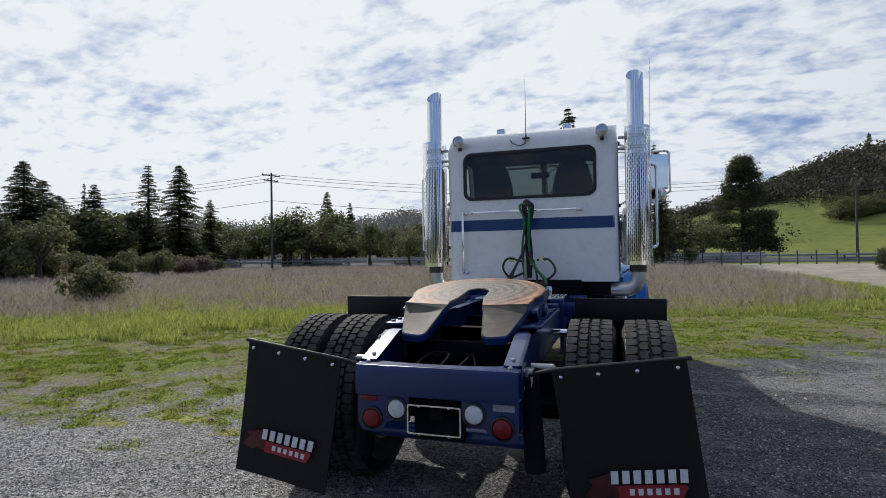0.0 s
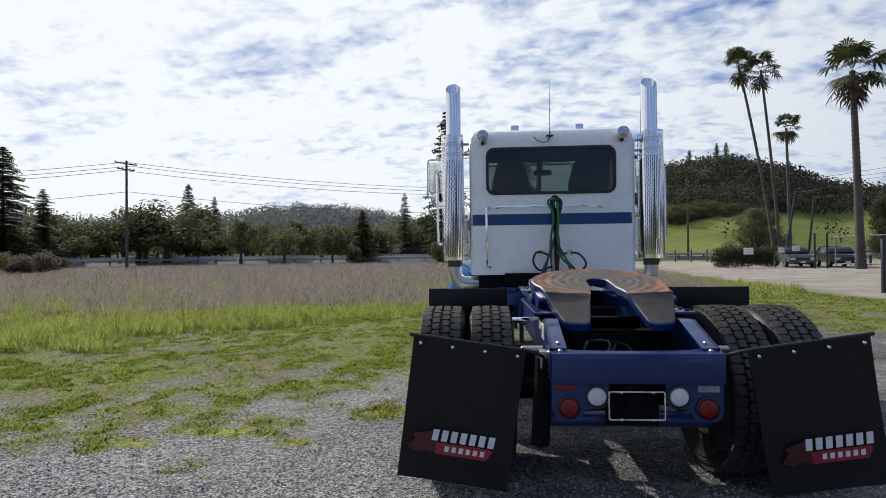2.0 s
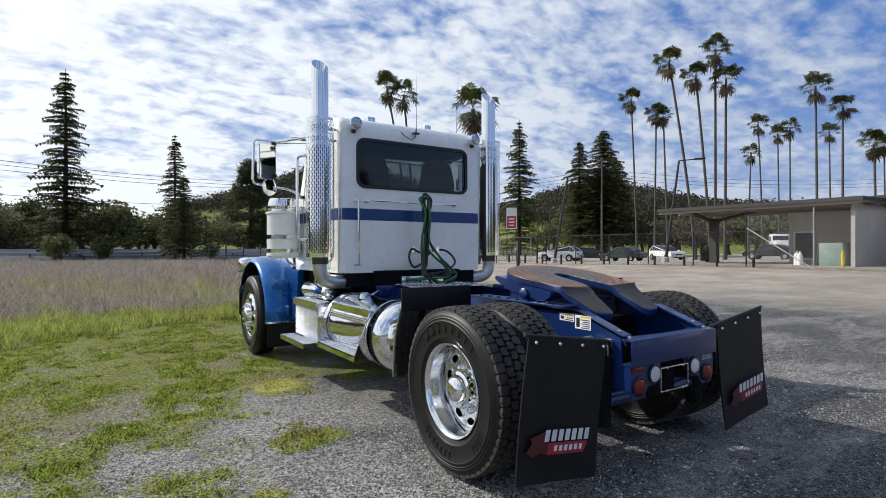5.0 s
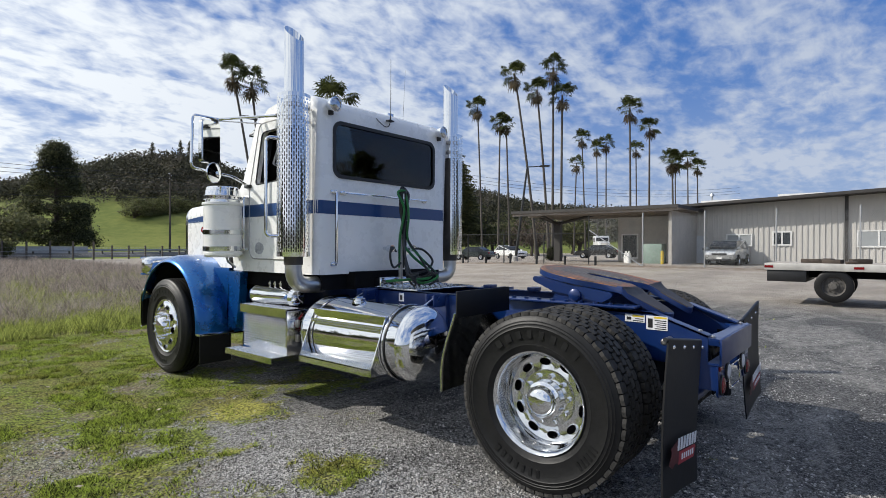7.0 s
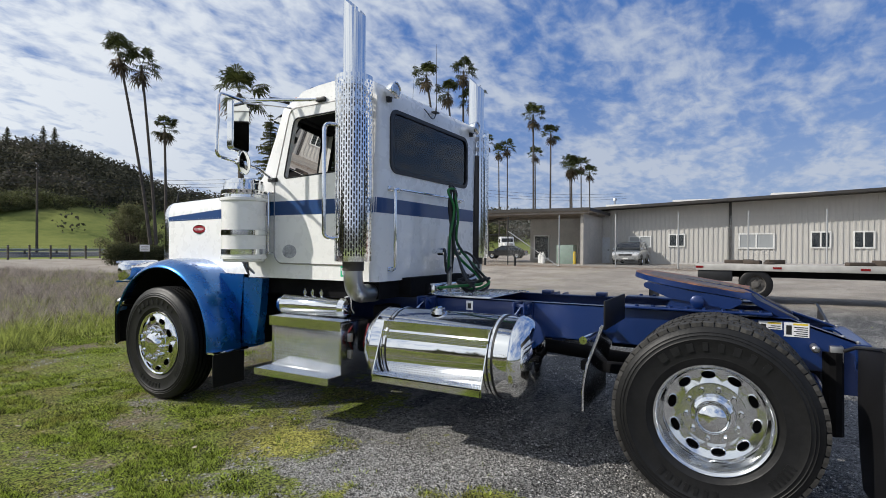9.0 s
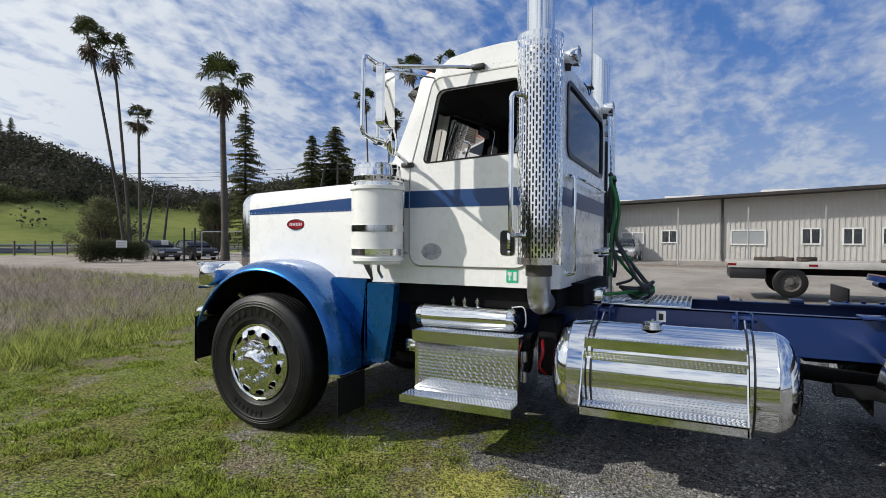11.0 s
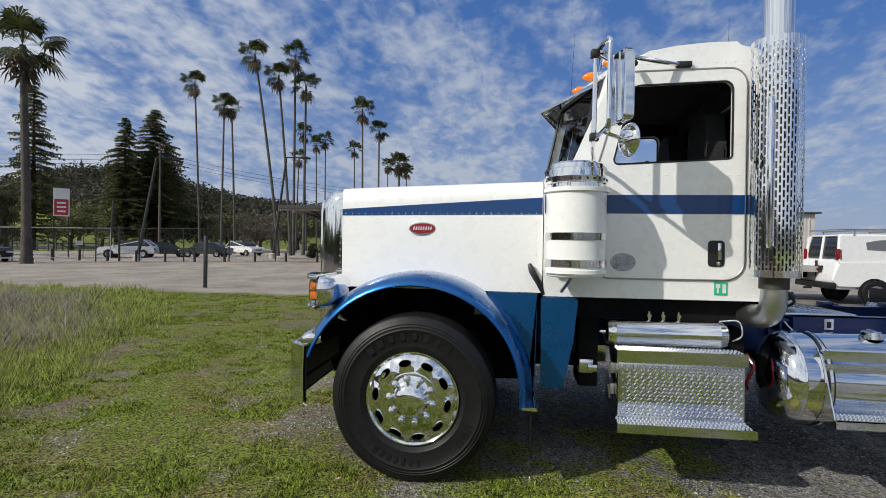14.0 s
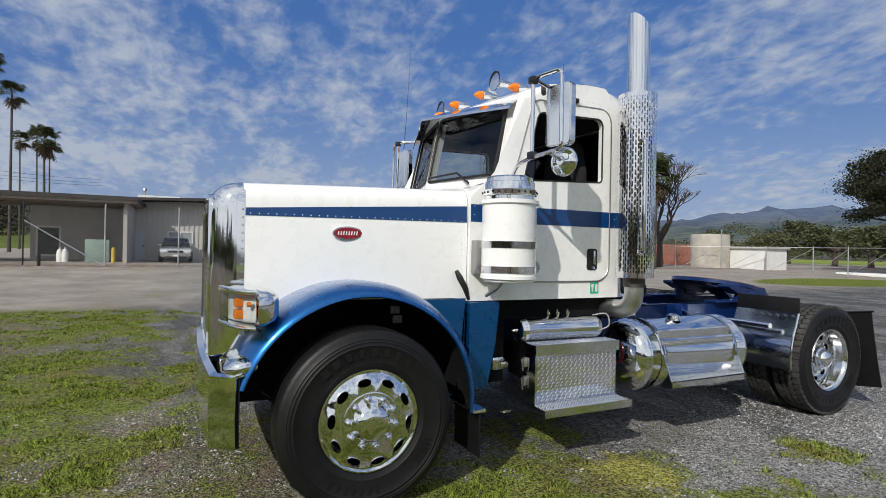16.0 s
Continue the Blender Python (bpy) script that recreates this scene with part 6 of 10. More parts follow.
# grille surround
rows = []
for k in range(9):
    a = radians(90 * k / 8)
    d, f = 0.20 * math.sin(a), 0.13 * (1 - math.cos(a))
    hw = 0.742 - f
    zt = 2.004 - f * 0.9
    sec = [(-hw, 0.84), (-hw, 1.3), (-hw, zt - 0.16)]
    sec += [(-hw + 0.11 * (1 - math.cos(b)), zt - 0.16 + 0.135 * math.sin(b)) for b in (radians(15 * i) for i in range(1, 7))]
    sec += [(-hw * 0.5, zt), (0, zt + 0.012)]
    sec += [(-x, z) for x, z in sec[-2::-1]]
    rows.append([(x, 5.49 + d, z) for x, z in sec])
bm = bmesh.new()
strip(bm, rows)
grille = part("grille", bm, CHROME, truck, "tall chrome grille with upright bars", 50)
bm = bmesh.new()
box(bm, -0.66, 0.66, 5.625, 5.64, 0.86, 1.88)
part("mesh_back", bm, BLACK, grille)
for k in range(29):
    x = -0.595 + 1.19 * k / 28
    part("bar", box(bmesh.new(), x - 0.008, x + 0.008, 5.642, 5.685, 0.87, 1.87, 0.003, 1), CHROME, grille)
bm = bmesh.new()
ring_plate(bm, rounded([(-0.63, 0.84), (0.63, 0.84), (0.63, 1.90), (-0.63, 1.90)], 0.10, 5), [rounded([(-0.60, 0.88), (0.60, 0.88), (0.60, 1.87), (-0.60, 1.87)], 0.08, 5)], "y", 5.672, 5.70)
pieces("grille_frame", bm, CHROME, grille)
bm = bmesh.new()
for s in (-1, 1):
    for k in range(18):
        dome(bm, (s * 0.742, 5.505, 0.95 + k * 0.05), 0.007, "x", s)
tagged(part("rivet_row", bm, CHROME, grille), kind="stuff")


def fender(s):
    cy, cz = 4.84, 0.545
    rows = []
    for k in range(29):
        a = radians(19 + (183 - 19) * k / 28)
        row = []
        for x, r in ((0.66, 0.800), (0.85, 0.814), (1.05, 0.818), (1.15, 0.812), (1.215, 0.795), (1.262, 0.770), (1.286, 0.748), (1.290, 0.735), (1.278, 0.728)):
            flare = 1.0
            if a > radians(140):
                flare = 1 - 0.035 * (a - radians(140)) / radians(43)
            # the arch is drawn out a little towards the front and dropped at the back
            row.append((s * x, cy + r * flare * math.cos(a) * 1.0, cz + r * flare * math.sin(a)))
        rows.append(row)
    bm = bmesh.new()
    strip(bm, rows)
    thick(bm, 0.004)
    ob = part("fender", bm, BLUE, truck, "glossy metallic blue front fender", 40)
    bm = bmesh.new()
    # flat skirt behind the wheel up to the cab
    skirt = [(4.02, 1.222), (4.36, 1.222)] + [(cy + 0.80 * math.cos(a), cz + 0.80 * math.sin(a)) for a in (radians(t) for t in range(128, 188, 8))] + [(4.09, 0.47), (4.03, 0.56)]
    prism(bm, skirt, "x", min(s * 0.955, s * 0.965), max(s * 0.955, s * 0.965))
    part("fender_skirt", bm, BLUE, ob, "blue panel behind the front wheel")
    bm = bmesh.new()
    prism(bm, rounded([(3.995, 1.195), (3.745, 1.195), (3.775, 0.90), (3.84, 0.575), (3.99, 0.575)], 0.02), "x", min(s * 0.90, s * 0.985), max(s * 0.90, s * 0.985))
    part("cab_skirt", bm, BLUE, truck, "blue panel under the cab's corner")
    bm = bmesh.new()
    rows = [[(s * x, cy + 0.772 * math.cos(a), cz + 0.772 * math.sin(a)) for x in (0.45, 0.75, 1.0, 1.17)] for a in (radians(20 + 162 * k / 18) for k in range(19))]
    strip(bm, rows)
    box(bm, min(s * 0.44, s * 0.46), max(s * 0.44, s * 0.46), 4.05, 5.60, 0.5, 1.32)
    part("wheel_well", bm, DARK, ob, "dark wheel well liner")
    bm = box(bmesh.new(), min(s * 0.92, s * 1.275), max(s * 0.92, s * 1.275), 4.055, 4.065, 0.20, 0.505, 0.002, 1)
    part("splash_flap", bm, FLAP, ob, "short black splash flap")
    bm = prism(bmesh.new(), rounded([(4.02, 0.503), (4.115, 0.503), (4.125, 0.52), (4.03, 0.528)], 0.005), "x", min(s * 0.90, s * 1.29), max(s * 0.90, s * 1.29))
    part("fender_edge", bm, CHROME, ob, "chrome strip under the fender")
    bm = bmesh.new()
    for dy, dz in ((4.42, 1.10), (4.40, 1.03)):
        box(bm, min(s * 0.70, s * 0.705), max(s * 0.70, s * 0.705), dy, dy + 0.07, dz, dz + 0.055)
    part("sticker", bm, DECAL, ob)
    return ob


def pod(rows, s, n=32, power=4.5):
    """A rounded block lofted along y: rows of (y, inner x, outer x, low z, high z)."""
    bm = bmesh.new()
    rings = []
    for y, xa, xb, za, zb in rows:
        ring = []
        for k in range(n):
            t = 2 * math.pi * k / n
            c, d = math.cos(t), math.sin(t)
            ring.append((s * ((xa + xb) / 2 + (xb - xa) / 2 * math.copysign(abs(c) ** (2 / power), c)), y, (za + zb) / 2 + (zb - za) / 2 * math.copysign(abs(d) ** (2 / power), d)))
        rings.append(ring + [ring[0]])
    strip(bm, rings)
    bmesh.ops.remove_doubles(bm, verts=bm.verts, dist=1e-5)
    for end in (0, -1):
        loop = [v for v in bm.verts if abs(v.co.y - rows[end][0]) < 1e-6]
        es = [e for e in bm.edges if e.is_boundary and all(v in loop for v in e.verts)]
        bmesh.ops.holes_fill(bm, edges=es, sides=0)
    return bm


def headlamp(s):
    bm = pod([(5.345, 1.02, 1.20, 1.19, 1.27), (5.352, 0.97, 1.25, 1.165, 1.295), (5.375, 0.93, 1.29, 1.14, 1.318), (5.42, 0.90, 1.315, 1.12, 1.33), (5.465, 0.88, 1.32, 1.112, 1.332), (5.475, 0.89, 1.31, 1.12, 1.325)], s)
    ob = part("headlamp", bm, CHROME, truck, "chrome headlamp pod with a clear wraparound lens", 50)
    plan = [(5.47, 1.318), (5.515, 1.29), (5.56, 1.225), (5.60, 1.12), (5.628, 1.0), (5.636, 0.93)]
    for nm, za, zb, out in (("brow", 1.302, 1.334, 0.012), ("lower_trim", 1.108, 1.132, 0.010)):
        part(nm, pod([(y + out, 0.875, x + out, za, zb) for y, x in plan], s, 24), CHROME, ob, "chrome lamp surround", 50)
    ln = part("lens", pod([(y, 0.885, x, 1.13, 1.304) for y, x in plan], s), CLEAR, ob, "clear moulded lens", 50)
    ln.visible_shadow = False
    part("reflector", pod([(y - 0.045, 0.90, x - 0.015, 1.135, 1.30) for y, x in plan], s), LENS, ob, "bright reflector bowl")
    for z in (1.160, 1.224):
        part("turn_lens", box(bmesh.new(), min(s * 1.08, s * 1.17), max(s * 1.08, s * 1.17), 5.525, 5.577, z, z + 0.05, 0.008), AMBER, ob, "amber turn lamp behind the lens")
    part("reflector_dot", lathe(bmesh.new(), [(0.014, 5.50), (0.014, 5.522), (0, 5.523)], (s * 1.262, 0, 1.25), "y", 14), AMBER, ob)
    bm = tube(bmesh.new(), [(s * 0.98, 5.48, 1.12), (s * 0.88, 5.46, 1.03), (s * 0.76, 5.44, 0.98)], 0.04, 14)
    part("stalk", bm, CHROME, ob)
    # chrome guard that closes the gap between the fender's tip and the bumper
    bm = pod([(5.46, 0.88, 1.26, 0.87, 0.94), (5.51, 0.84, 1.285, 0.85, 0.965), (5.58, 0.82, 1.28, 0.835, 0.95), (5.63, 0.82, 1.20, 0.835, 0.90), (5.645, 0.84, 1.14, 0.84, 0.875)], s, 24, 3.2)
    part("fender_guard", bm, CHROME, truck, "curved chrome guard at the fender's tip", 50)


for s in (-1, 1):
    fender(s)
    headlamp(s)
bm = bmesh.new()
rows = []
for k in range(25):
    u = -1 + 2 * k / 24
    x = 1.29 * u
    y = 5.74 - 0.05 * u * u - 0.12 * max(0.0, abs(u) - 0.93) / 0.07
    rows.append([(x, y - 0.04, 0.872), (x, y, 0.86), (x, y + 0.005, 0.66), (x, y, 0.472), (x, y - 0.03, 0.458)])
strip(bm, rows)
thick(bm, 0.006)
bumper = part("bumper", bm, CHROME, truck, "deep chrome front bumper", 40)
bm = bmesh.new()
rows = []
for k in range(25):
    u = -1 + 2 * k / 24
    y = 5.722 - 0.05 * u * u - 0.12 * max(0.0, abs(u) - 0.93) / 0.07
    rows.append([(1.28 * u, y, 0.85), (1.28 * u, y, 0.478)])
strip(bm, rows)
thick(bm, 0.004)
part("bumper_back", bm, BLACK, bumper, "black painted back of the bumper")
bm = bmesh.new()
for s in (-1, 1):
    prism(bm, [(5.66, 0.60), (5.20, 0.86), (5.20, 0.82), (5.62, 0.50)], "x", min(s * 0.42, s * 0.50), max(s * 0.42, s * 0.50))
    tube(bm, [(s * 1.1, 5.62, 0.62), (s * 0.95, 5.35, 0.80)], 0.012, 6)
pieces("bumper_bracket", bm, DARK, bumper)
# front axle and engine bay
bm = bmesh.new()
box(bm, -1.05, 1.05, AXLE - 0.05, AXLE + 0.05, 0.36, 0.47, 0.02)
for s in (-1, 1):
    box(bm, s * 0.42 - 0.045, s * 0.42 + 0.045, AXLE - 0.7, AXLE + 0.6, 0.50, 0.58, 0.01)
    tube(bm, [(s * 0.5, 4.2, 0.8), (s * 0.62, 4.6, 0.9), (s * 0.6, 5.1, 0.95)], 0.03, 8)
    lathe(bm, [(0.0, -0.1), (0.09, -0.1), (0.1, 0), (0.09, 0.1), (0, 0.1)], (s * 0.62, 4.72, 0.62), "y", 14)
box(bm, -0.40, 0.40, 3.6, 5.3, 0.60, 1.60, 0.05)
box(bm, -0.70, 0.70, 5.30, 5.50, 0.80, 1.85)
pieces("engine_bay", bm, DARK, truck, "dark engine, axle and springs")
bm = bmesh.new()
for s in (-1, 1):
    box(bm, s * 0.80 - 0.06, s * 0.80 + 0.06, 3.62, 3.72, 0.66, 0.76, 0.012)
    lathe(bm, [(0, 3.60), (0.03, 3.60), (0.03, 3.66), (0, 3.66)], (s * 0.86, 0, 0.70), "y", 10)
pieces("valve", bm, ALLOY, truck, "cast alloy air valve")
bm = bmesh.new()
box(bm, -0.80, -0.50, 3.58, 3.72, 0.55, 1.1, 0.02)
box(bm, -0.70, -0.46, 2.56, 2.70, 0.55, 0.98, 0.02)
box(bm, 0.46, 0.70, 2.56, 2.70, 0.55, 0.98, 0.02)
pieces("underbody_box", bm, DARK, truck)
bm = tube(bmesh.new(), curve([(-0.86, 2.62, 0.84), (-0.92, 2.60, 0.76), (-0.90, 2.63, 0.66), (-0.84, 2.60, 0.60)], 6), 0.011, 8)
part("red_hose", bm, RED, truck, "short red air hose")

# suzie hoses on a post behind the cab
post = part("hose_post", tube(bmesh.new(), [(-0.02, 2.30, 1.0), (-0.02, 2.30, 1.60)], 0.022, 12), STEEL, truck, "post carrying coiled green and black air hoses")
bm = bmesh.new()
for k, (x, c) in enumerate(((-0.16, 0.03), (0.05, 0.0), (0.16, 0.03))):
    lathe(bm, [(0, -0.06), (0.035, -0.06), (0.035, 0.0), (0.02, 0.02), (0.02, 0.06), (0, 0.06)], (x, 2.34, 1.42 + c), "y", 12)
box(bm, -0.30, 0.26, 2.30, 2.44, 1.02, 1.16, 0.02)
pieces("coupling", bm, ALLOY, post, "metal hose coupling")


def hose(ctrl, r, mat):
    part("hose", tube(bmesh.new(), curve(ctrl, 8), r, 8), mat, post)


rnd = random.Random(5)
for k in range(7):
    green = k == 4
    a, b = rnd.uniform(-0.035, 0.035), rnd.uniform(-0.03, 0.03)
    sx = (-1) ** k
    low = rnd.uniform(1.12, 1.22)
    out = rnd.uniform(0.16, 0.30)
    hose([(a, 2.32 + b, 1.25), (a * 1.5, 2.30 + b, 1.55), (b, 2.29 + a, 1.85), (a - 0.04, 2.29, 2.02), (0.0, 2.285 + b, 2.085 - 0.01 * k), (0.05 + b, 2.28, 2.01), (0.03, 2.27 + a, 1.80), (0.03 * sx, 2.25, 1.55),
          (0.10 * sx, 2.16, 1.38), (out * 0.8 * sx, 2.04, 1.20), (out * 0.6 * sx, 1.98, low), (0.06 * sx, 2.08, low - 0.05), (-0.02, 2.22, 1.17)], 0.013 if green else 0.012, GREEN_HOSE if green else BLACK_HOSE)
hose([(-0.05, 2.34, 1.42), (-0.20, 2.25, 1.46), (-0.25, 2.22, 1.36), (-0.18, 2.24, 1.26), (-0.04, 2.28, 1.30)], 0.012, BLACK_HOSE)
hose([(0.10, 2.34, 1.44), (0.24, 2.24, 1.44), (0.31, 2.15, 1.32), (0.20, 2.15, 1.22), (0.05, 2.25, 1.18)], 0.012, BLACK_HOSE)
hose([(0.0, 2.3, 1.5), (0.09, 2.22, 1.36), (0.22, 2.12, 1.22), (0.10, 2.02, 1.15), (-0.10, 2.1, 1.14), (-0.22, 2.3, 1.12)], 0.014, GREEN_HOSE)

# ---------------------------------------------------------------- plants


def leaf_material(name, dark, lite, rough=0.7, scale=0.35, share=0.5):
    k = Nodes(name)
    f = k.math("ADD", k.math("MULTIPLY", k.island(), 0.65), k.math("MULTIPLY", k.noise(scale, 3, 0.6, k.place()), 0.5))
    f = k.math("ADD", f, k.math("MULTIPLY", k.math("SUBTRACT", k.random(), 0.5), 0.25))
    return k.leafy(k.mix(k.step(f, 0.15, 0.95), dark, lite), rough, share)


NEEDLES = leaf_material("dark_needles", (0.042, 0.050, 0.022), (0.17, 0.175, 0.075), 0.7, 0.35, 0.4)
OAK = leaf_material("oak_leaves", (0.042, 0.050, 0.022), (0.160, 0.165, 0.072), 0.7, 0.35, 0.4)
OLIVE = leaf_material("grey_green_leaves", (0.06, 0.068, 0.030), (0.19, 0.19, 0.095))
BRUSH = leaf_material("bare_brush", (0.075, 0.06, 0.048), (0.20, 0.165, 0.13))
FROND = leaf_material("palm_fronds", (0.018, 0.026, 0.008), (0.085, 0.10, 0.030), 0.7, 0.35, 0.25)
SKIRT = leaf_material("dead_fronds", (0.045, 0.034, 0.019), (0.13, 0.10, 0.058), 0.7, 0.35, 0.25)
# leaf colours paled to blue-grey to stand for distance haze
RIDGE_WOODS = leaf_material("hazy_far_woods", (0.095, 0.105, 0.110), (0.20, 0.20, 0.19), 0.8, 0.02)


def far_wood_material():
    """Whole trees differ in tone: dark evergreens, grey-brown bare ones between."""
    k = Nodes("far_woods")
    pos = k.place()
    f = k.math("ADD", k.math("MULTIPLY", k.noise(0.11, 3, 0.6, pos), 0.75), k.math("MULTIPLY", k.island(), 0.25))
    c = k.mix(k.step(f, 0.30, 0.72), (0.020, 0.023, 0.014), (0.090, 0.086, 0.056))
    bare = k.step(k.noise(0.05, 4, 0.65, pos), 0.53, 0.63)
    return k.leafy(k.mix(k.math("MULTIPLY", bare, 0.75), c, (0.125, 0.110, 0.092)), 0.8, 0.3)


WOODS = far_wood_material()
BARK = plain("bark", (0.075, 0.058, 0.045), 0.9, 0.45, 6, 0.6)
PALM_BARK = plain("palm_bark", (0.075, 0.066, 0.056), 0.9, 0.4, 9, 0.6)


def leaf_quads(verts, faces, centre, spread, count, size, rnd, flat=0.5):
    for _ in range(count):
        while True:
            p = Vector((rnd.uniform(-1, 1), rnd.uniform(-1, 1), rnd.uniform(-1, 1)))
            if 0.25 < p.length < 1:
                break
        c = Vector(centre) + Vector((p.x * spread[0], p.y * spread[1], p.z * spread[2]))
        n = (p.normalized() + Vector((rnd.uniform(-1, 1), rnd.uniform(-1, 1), rnd.uniform(-0.6, 1)))).normalized()
        u = n.orthogonal().normalized()
        u.rotate(Matrix.Rotation(rnd.uniform(0, 6.28), 3, n))
        v = n.cross(u)
        a, b = size * rnd.uniform(0.6, 1.3), size * rnd.uniform(0.4, 0.9)
        i = len(verts)
        verts += [c - u * a, c - v * b * 0.9 + u * a * 0.1, c + u * a, c + v * b]
        faces.append((i, i + 1, i + 2, i + 3))


def mesh_from(name, verts, faces, material, smooth=False):
    me = bpy.data.meshes.new(name)
    me.from_pydata([tuple(v) for v in verts], [], faces)
    me.materials.append(material)
    me.update()
    if smooth:
        me.polygons.foreach_set("use_smooth", [True] * len(me.polygons))
    return me


def tree_of(name, label, category, trunk_bm, bark, crown, group=""):
    """A plant as one thing: an empty at its foot with trunk and crown."""
    root = thing(name, label, category, (0, 0, -300), group)
    if trunk_bm is not None:
        part("trunk", trunk_bm, bark, root, smooth=60)
    if crown is not None:
        part_of("crown", crown, root)
    return root


def conifer(seed, sparse, wide, round_off=0.0, thick=1.0):
    """Unit height; crown of drooping sprays round a straight stem."""
    rnd = random.Random(seed)
    bm = tube(bmesh.new(), [(0, 0, -0.02), (0, 0, 0.3), (0.003, 0, 0.7), (0, 0, 1.0)], [0.017, 0.013, 0.007, 0.001], 7)
    vs, fs = [], []
    z = 0.14 if not sparse else 0.06
    while z < 0.985:
        t = (z - 0.1) / 0.9
        reach = wide * max(0.0, 1 - t) ** ((0.85 if not sparse else 0.7) - round_off) * rnd.uniform(0.7, 1.15) + 0.008
        for k in range(int(rnd.randint(6, 8) * thick) if not sparse else rnd.randint(6, 9)):
            a = rnd.uniform(0, 6.283)
            L = reach * rnd.uniform(0.55, 1.1)
            d = Vector((math.cos(a), math.sin(a), 0))
            sd = Vector((-d.y, d.x, 0))
            droop = rnd.uniform(0.05, 0.35) if not sparse else rnd.uniform(-0.05, 0.3)
            steps = 9 if not sparse else 8
            if sparse:
                tube(bm, [(0, 0, z), tuple(d * L + Vector((0, 0, z - droop * L)))], [0.0022, 0.0006], 4, False)
            for j in range(steps):
                u = (j + 0.6) / steps
                c = d * L * u + Vector((0, 0, z - droop * L * u * u))
                wdt = (0.012 * (1.25 - u) + 0.003) * thick * (1.35 if sparse else 1.1)
                for s in (-1, 1):
                    tip = c + sd * s * wdt * rnd.uniform(0.9, 1.9) + d * L * 0.08 + Vector((0, 0, -rnd.uniform(0.0, 0.014)))
                    i = len(vs)
                    vs += [c - d * L * 0.05, c + d * L * 0.06, tip + Vector((0, 0, rnd.uniform(-0.008, 0.006)))]
                    fs.append((i, i + 1, i + 2))
                i = len(vs)
                vs += [c - d * L * 0.05, c + d * L * 0.07, c + d * L * 0.02 + Vector((0, 0, -0.010 - rnd.random() * 0.010))]
                fs.append((i, i + 1, i + 2))
        z += rnd.uniform(0.012, 0.024) * (1 if not sparse else 1.15)
    return tree_of("conifer", "tall dark conifer standing beyond the field", "tree", bm, BARK, mesh_from("crown", vs, fs, NEEDLES), "conifers")


def broadleaf(seed, mat, clumps=16, bare=False, leaf=0.026, count=105):
    """Unit height."""
    rnd = random.Random(seed)
    bm = bmesh.new()
    tube(bm, curve([(0, 0, -0.02), (0.02, 0.01, 0.16), (-0.01, 0.02, 0.34), (0.02, 0, 0.6)], 4), [0.040 - 0.0022 * k for k in range(13)], 7)
    vs, fs = [], []
    for k in range(clumps):
        a, r = rnd.uniform(0, 6.283), math.sqrt(rnd.random()) * 0.36
        h = 0.36 + 0.48 * rnd.random() - 0.30 * (r / 0.36) ** 2 * 0.4
        c = Vector((r * math.cos(a), r * math.sin(a), h))
        tube(bm, curve([(0, 0, 0.2 + 0.1 * rnd.random()), tuple(c * 0.55 + Vector((0, 0, 0.13))), tuple(c)], 3), [0.016, 0.014, 0.011, 0.008, 0.006, 0.004, 0.002], 5, False)
        s = rnd.uniform(0.10, 0.18)
        leaf_quads(vs, fs, c, (s * 1.25, s * 1.25, s * 0.8), count if not bare else 46, leaf, rnd)
    return tree_of("broadleaf_tree", "spreading evergreen oak beyond the field", "tree", bm, BARK, mesh_from("crown", vs, fs, mat), "oaks")


def bush(seed, mat, label="rounded leafy shrub in the dry field"):
    rnd = random.Random(seed)
    bm = bmesh.new()
    vs, fs = [], []
    for k in range(13):
        a, r = rnd.uniform(0, 6.283), math.sqrt(rnd.random()) * 0.55
        c = Vector((r * math.cos(a), r * math.sin(a), 0.30 + 0.42 * rnd.random() * (1 - r * 0.6)))
        tube(bm, [(0.05 * math.cos(a), 0.05 * math.sin(a), -0.03), tuple(c * 0.6), tuple(c)], [0.02, 0.012, 0.005], 4, False)
        leaf_quads(vs, fs, c, (0.26, 0.26, 0.24), 130, 0.045, rnd)
    return tree_of("bush", label, "shrub", bm, BARK, mesh_from("crown", vs, fs, mat), "shrubs")


def round_shrub(seed, mat, label):
    """Unit height; a dense dome of fine leaves from the ground up."""
    rnd = random.Random(seed)
    bm = bmesh.new()
    vs, fs = [], []
    for k in range(70):
        a, r, h = rnd.uniform(0, 6.283), math.sqrt(rnd.random()), rnd.random()
        r *= math.sqrt(max(0.05, 1 - 0.85 * h * h)) * (0.85 + 0.15 * math.sin(3 * a + seed))
        c = Vector((0.46 * r * math.cos(a), 0.46 * r * math.sin(a), 0.10 + 0.78 * h))
        tube(bm, [(0.04 * math.cos(a), 0.04 * math.sin(a), -0.03), tuple(c * 0.6), tuple(c)], [0.014, 0.009, 0.003], 4, False)
        q = rnd.uniform(0.07, 0.12)
        leaf_quads(vs, fs, c, (q, q, q * 0.9), 230, 0.012, rnd)
        leaf_quads(vs, fs, c, (q * 1.6, q * 1.6, q * 1.4), 50, 0.010, rnd)
    return tree_of("bush", label, "shrub", bm, BARK, mesh_from("crown", vs, fs, mat), "shrubs")


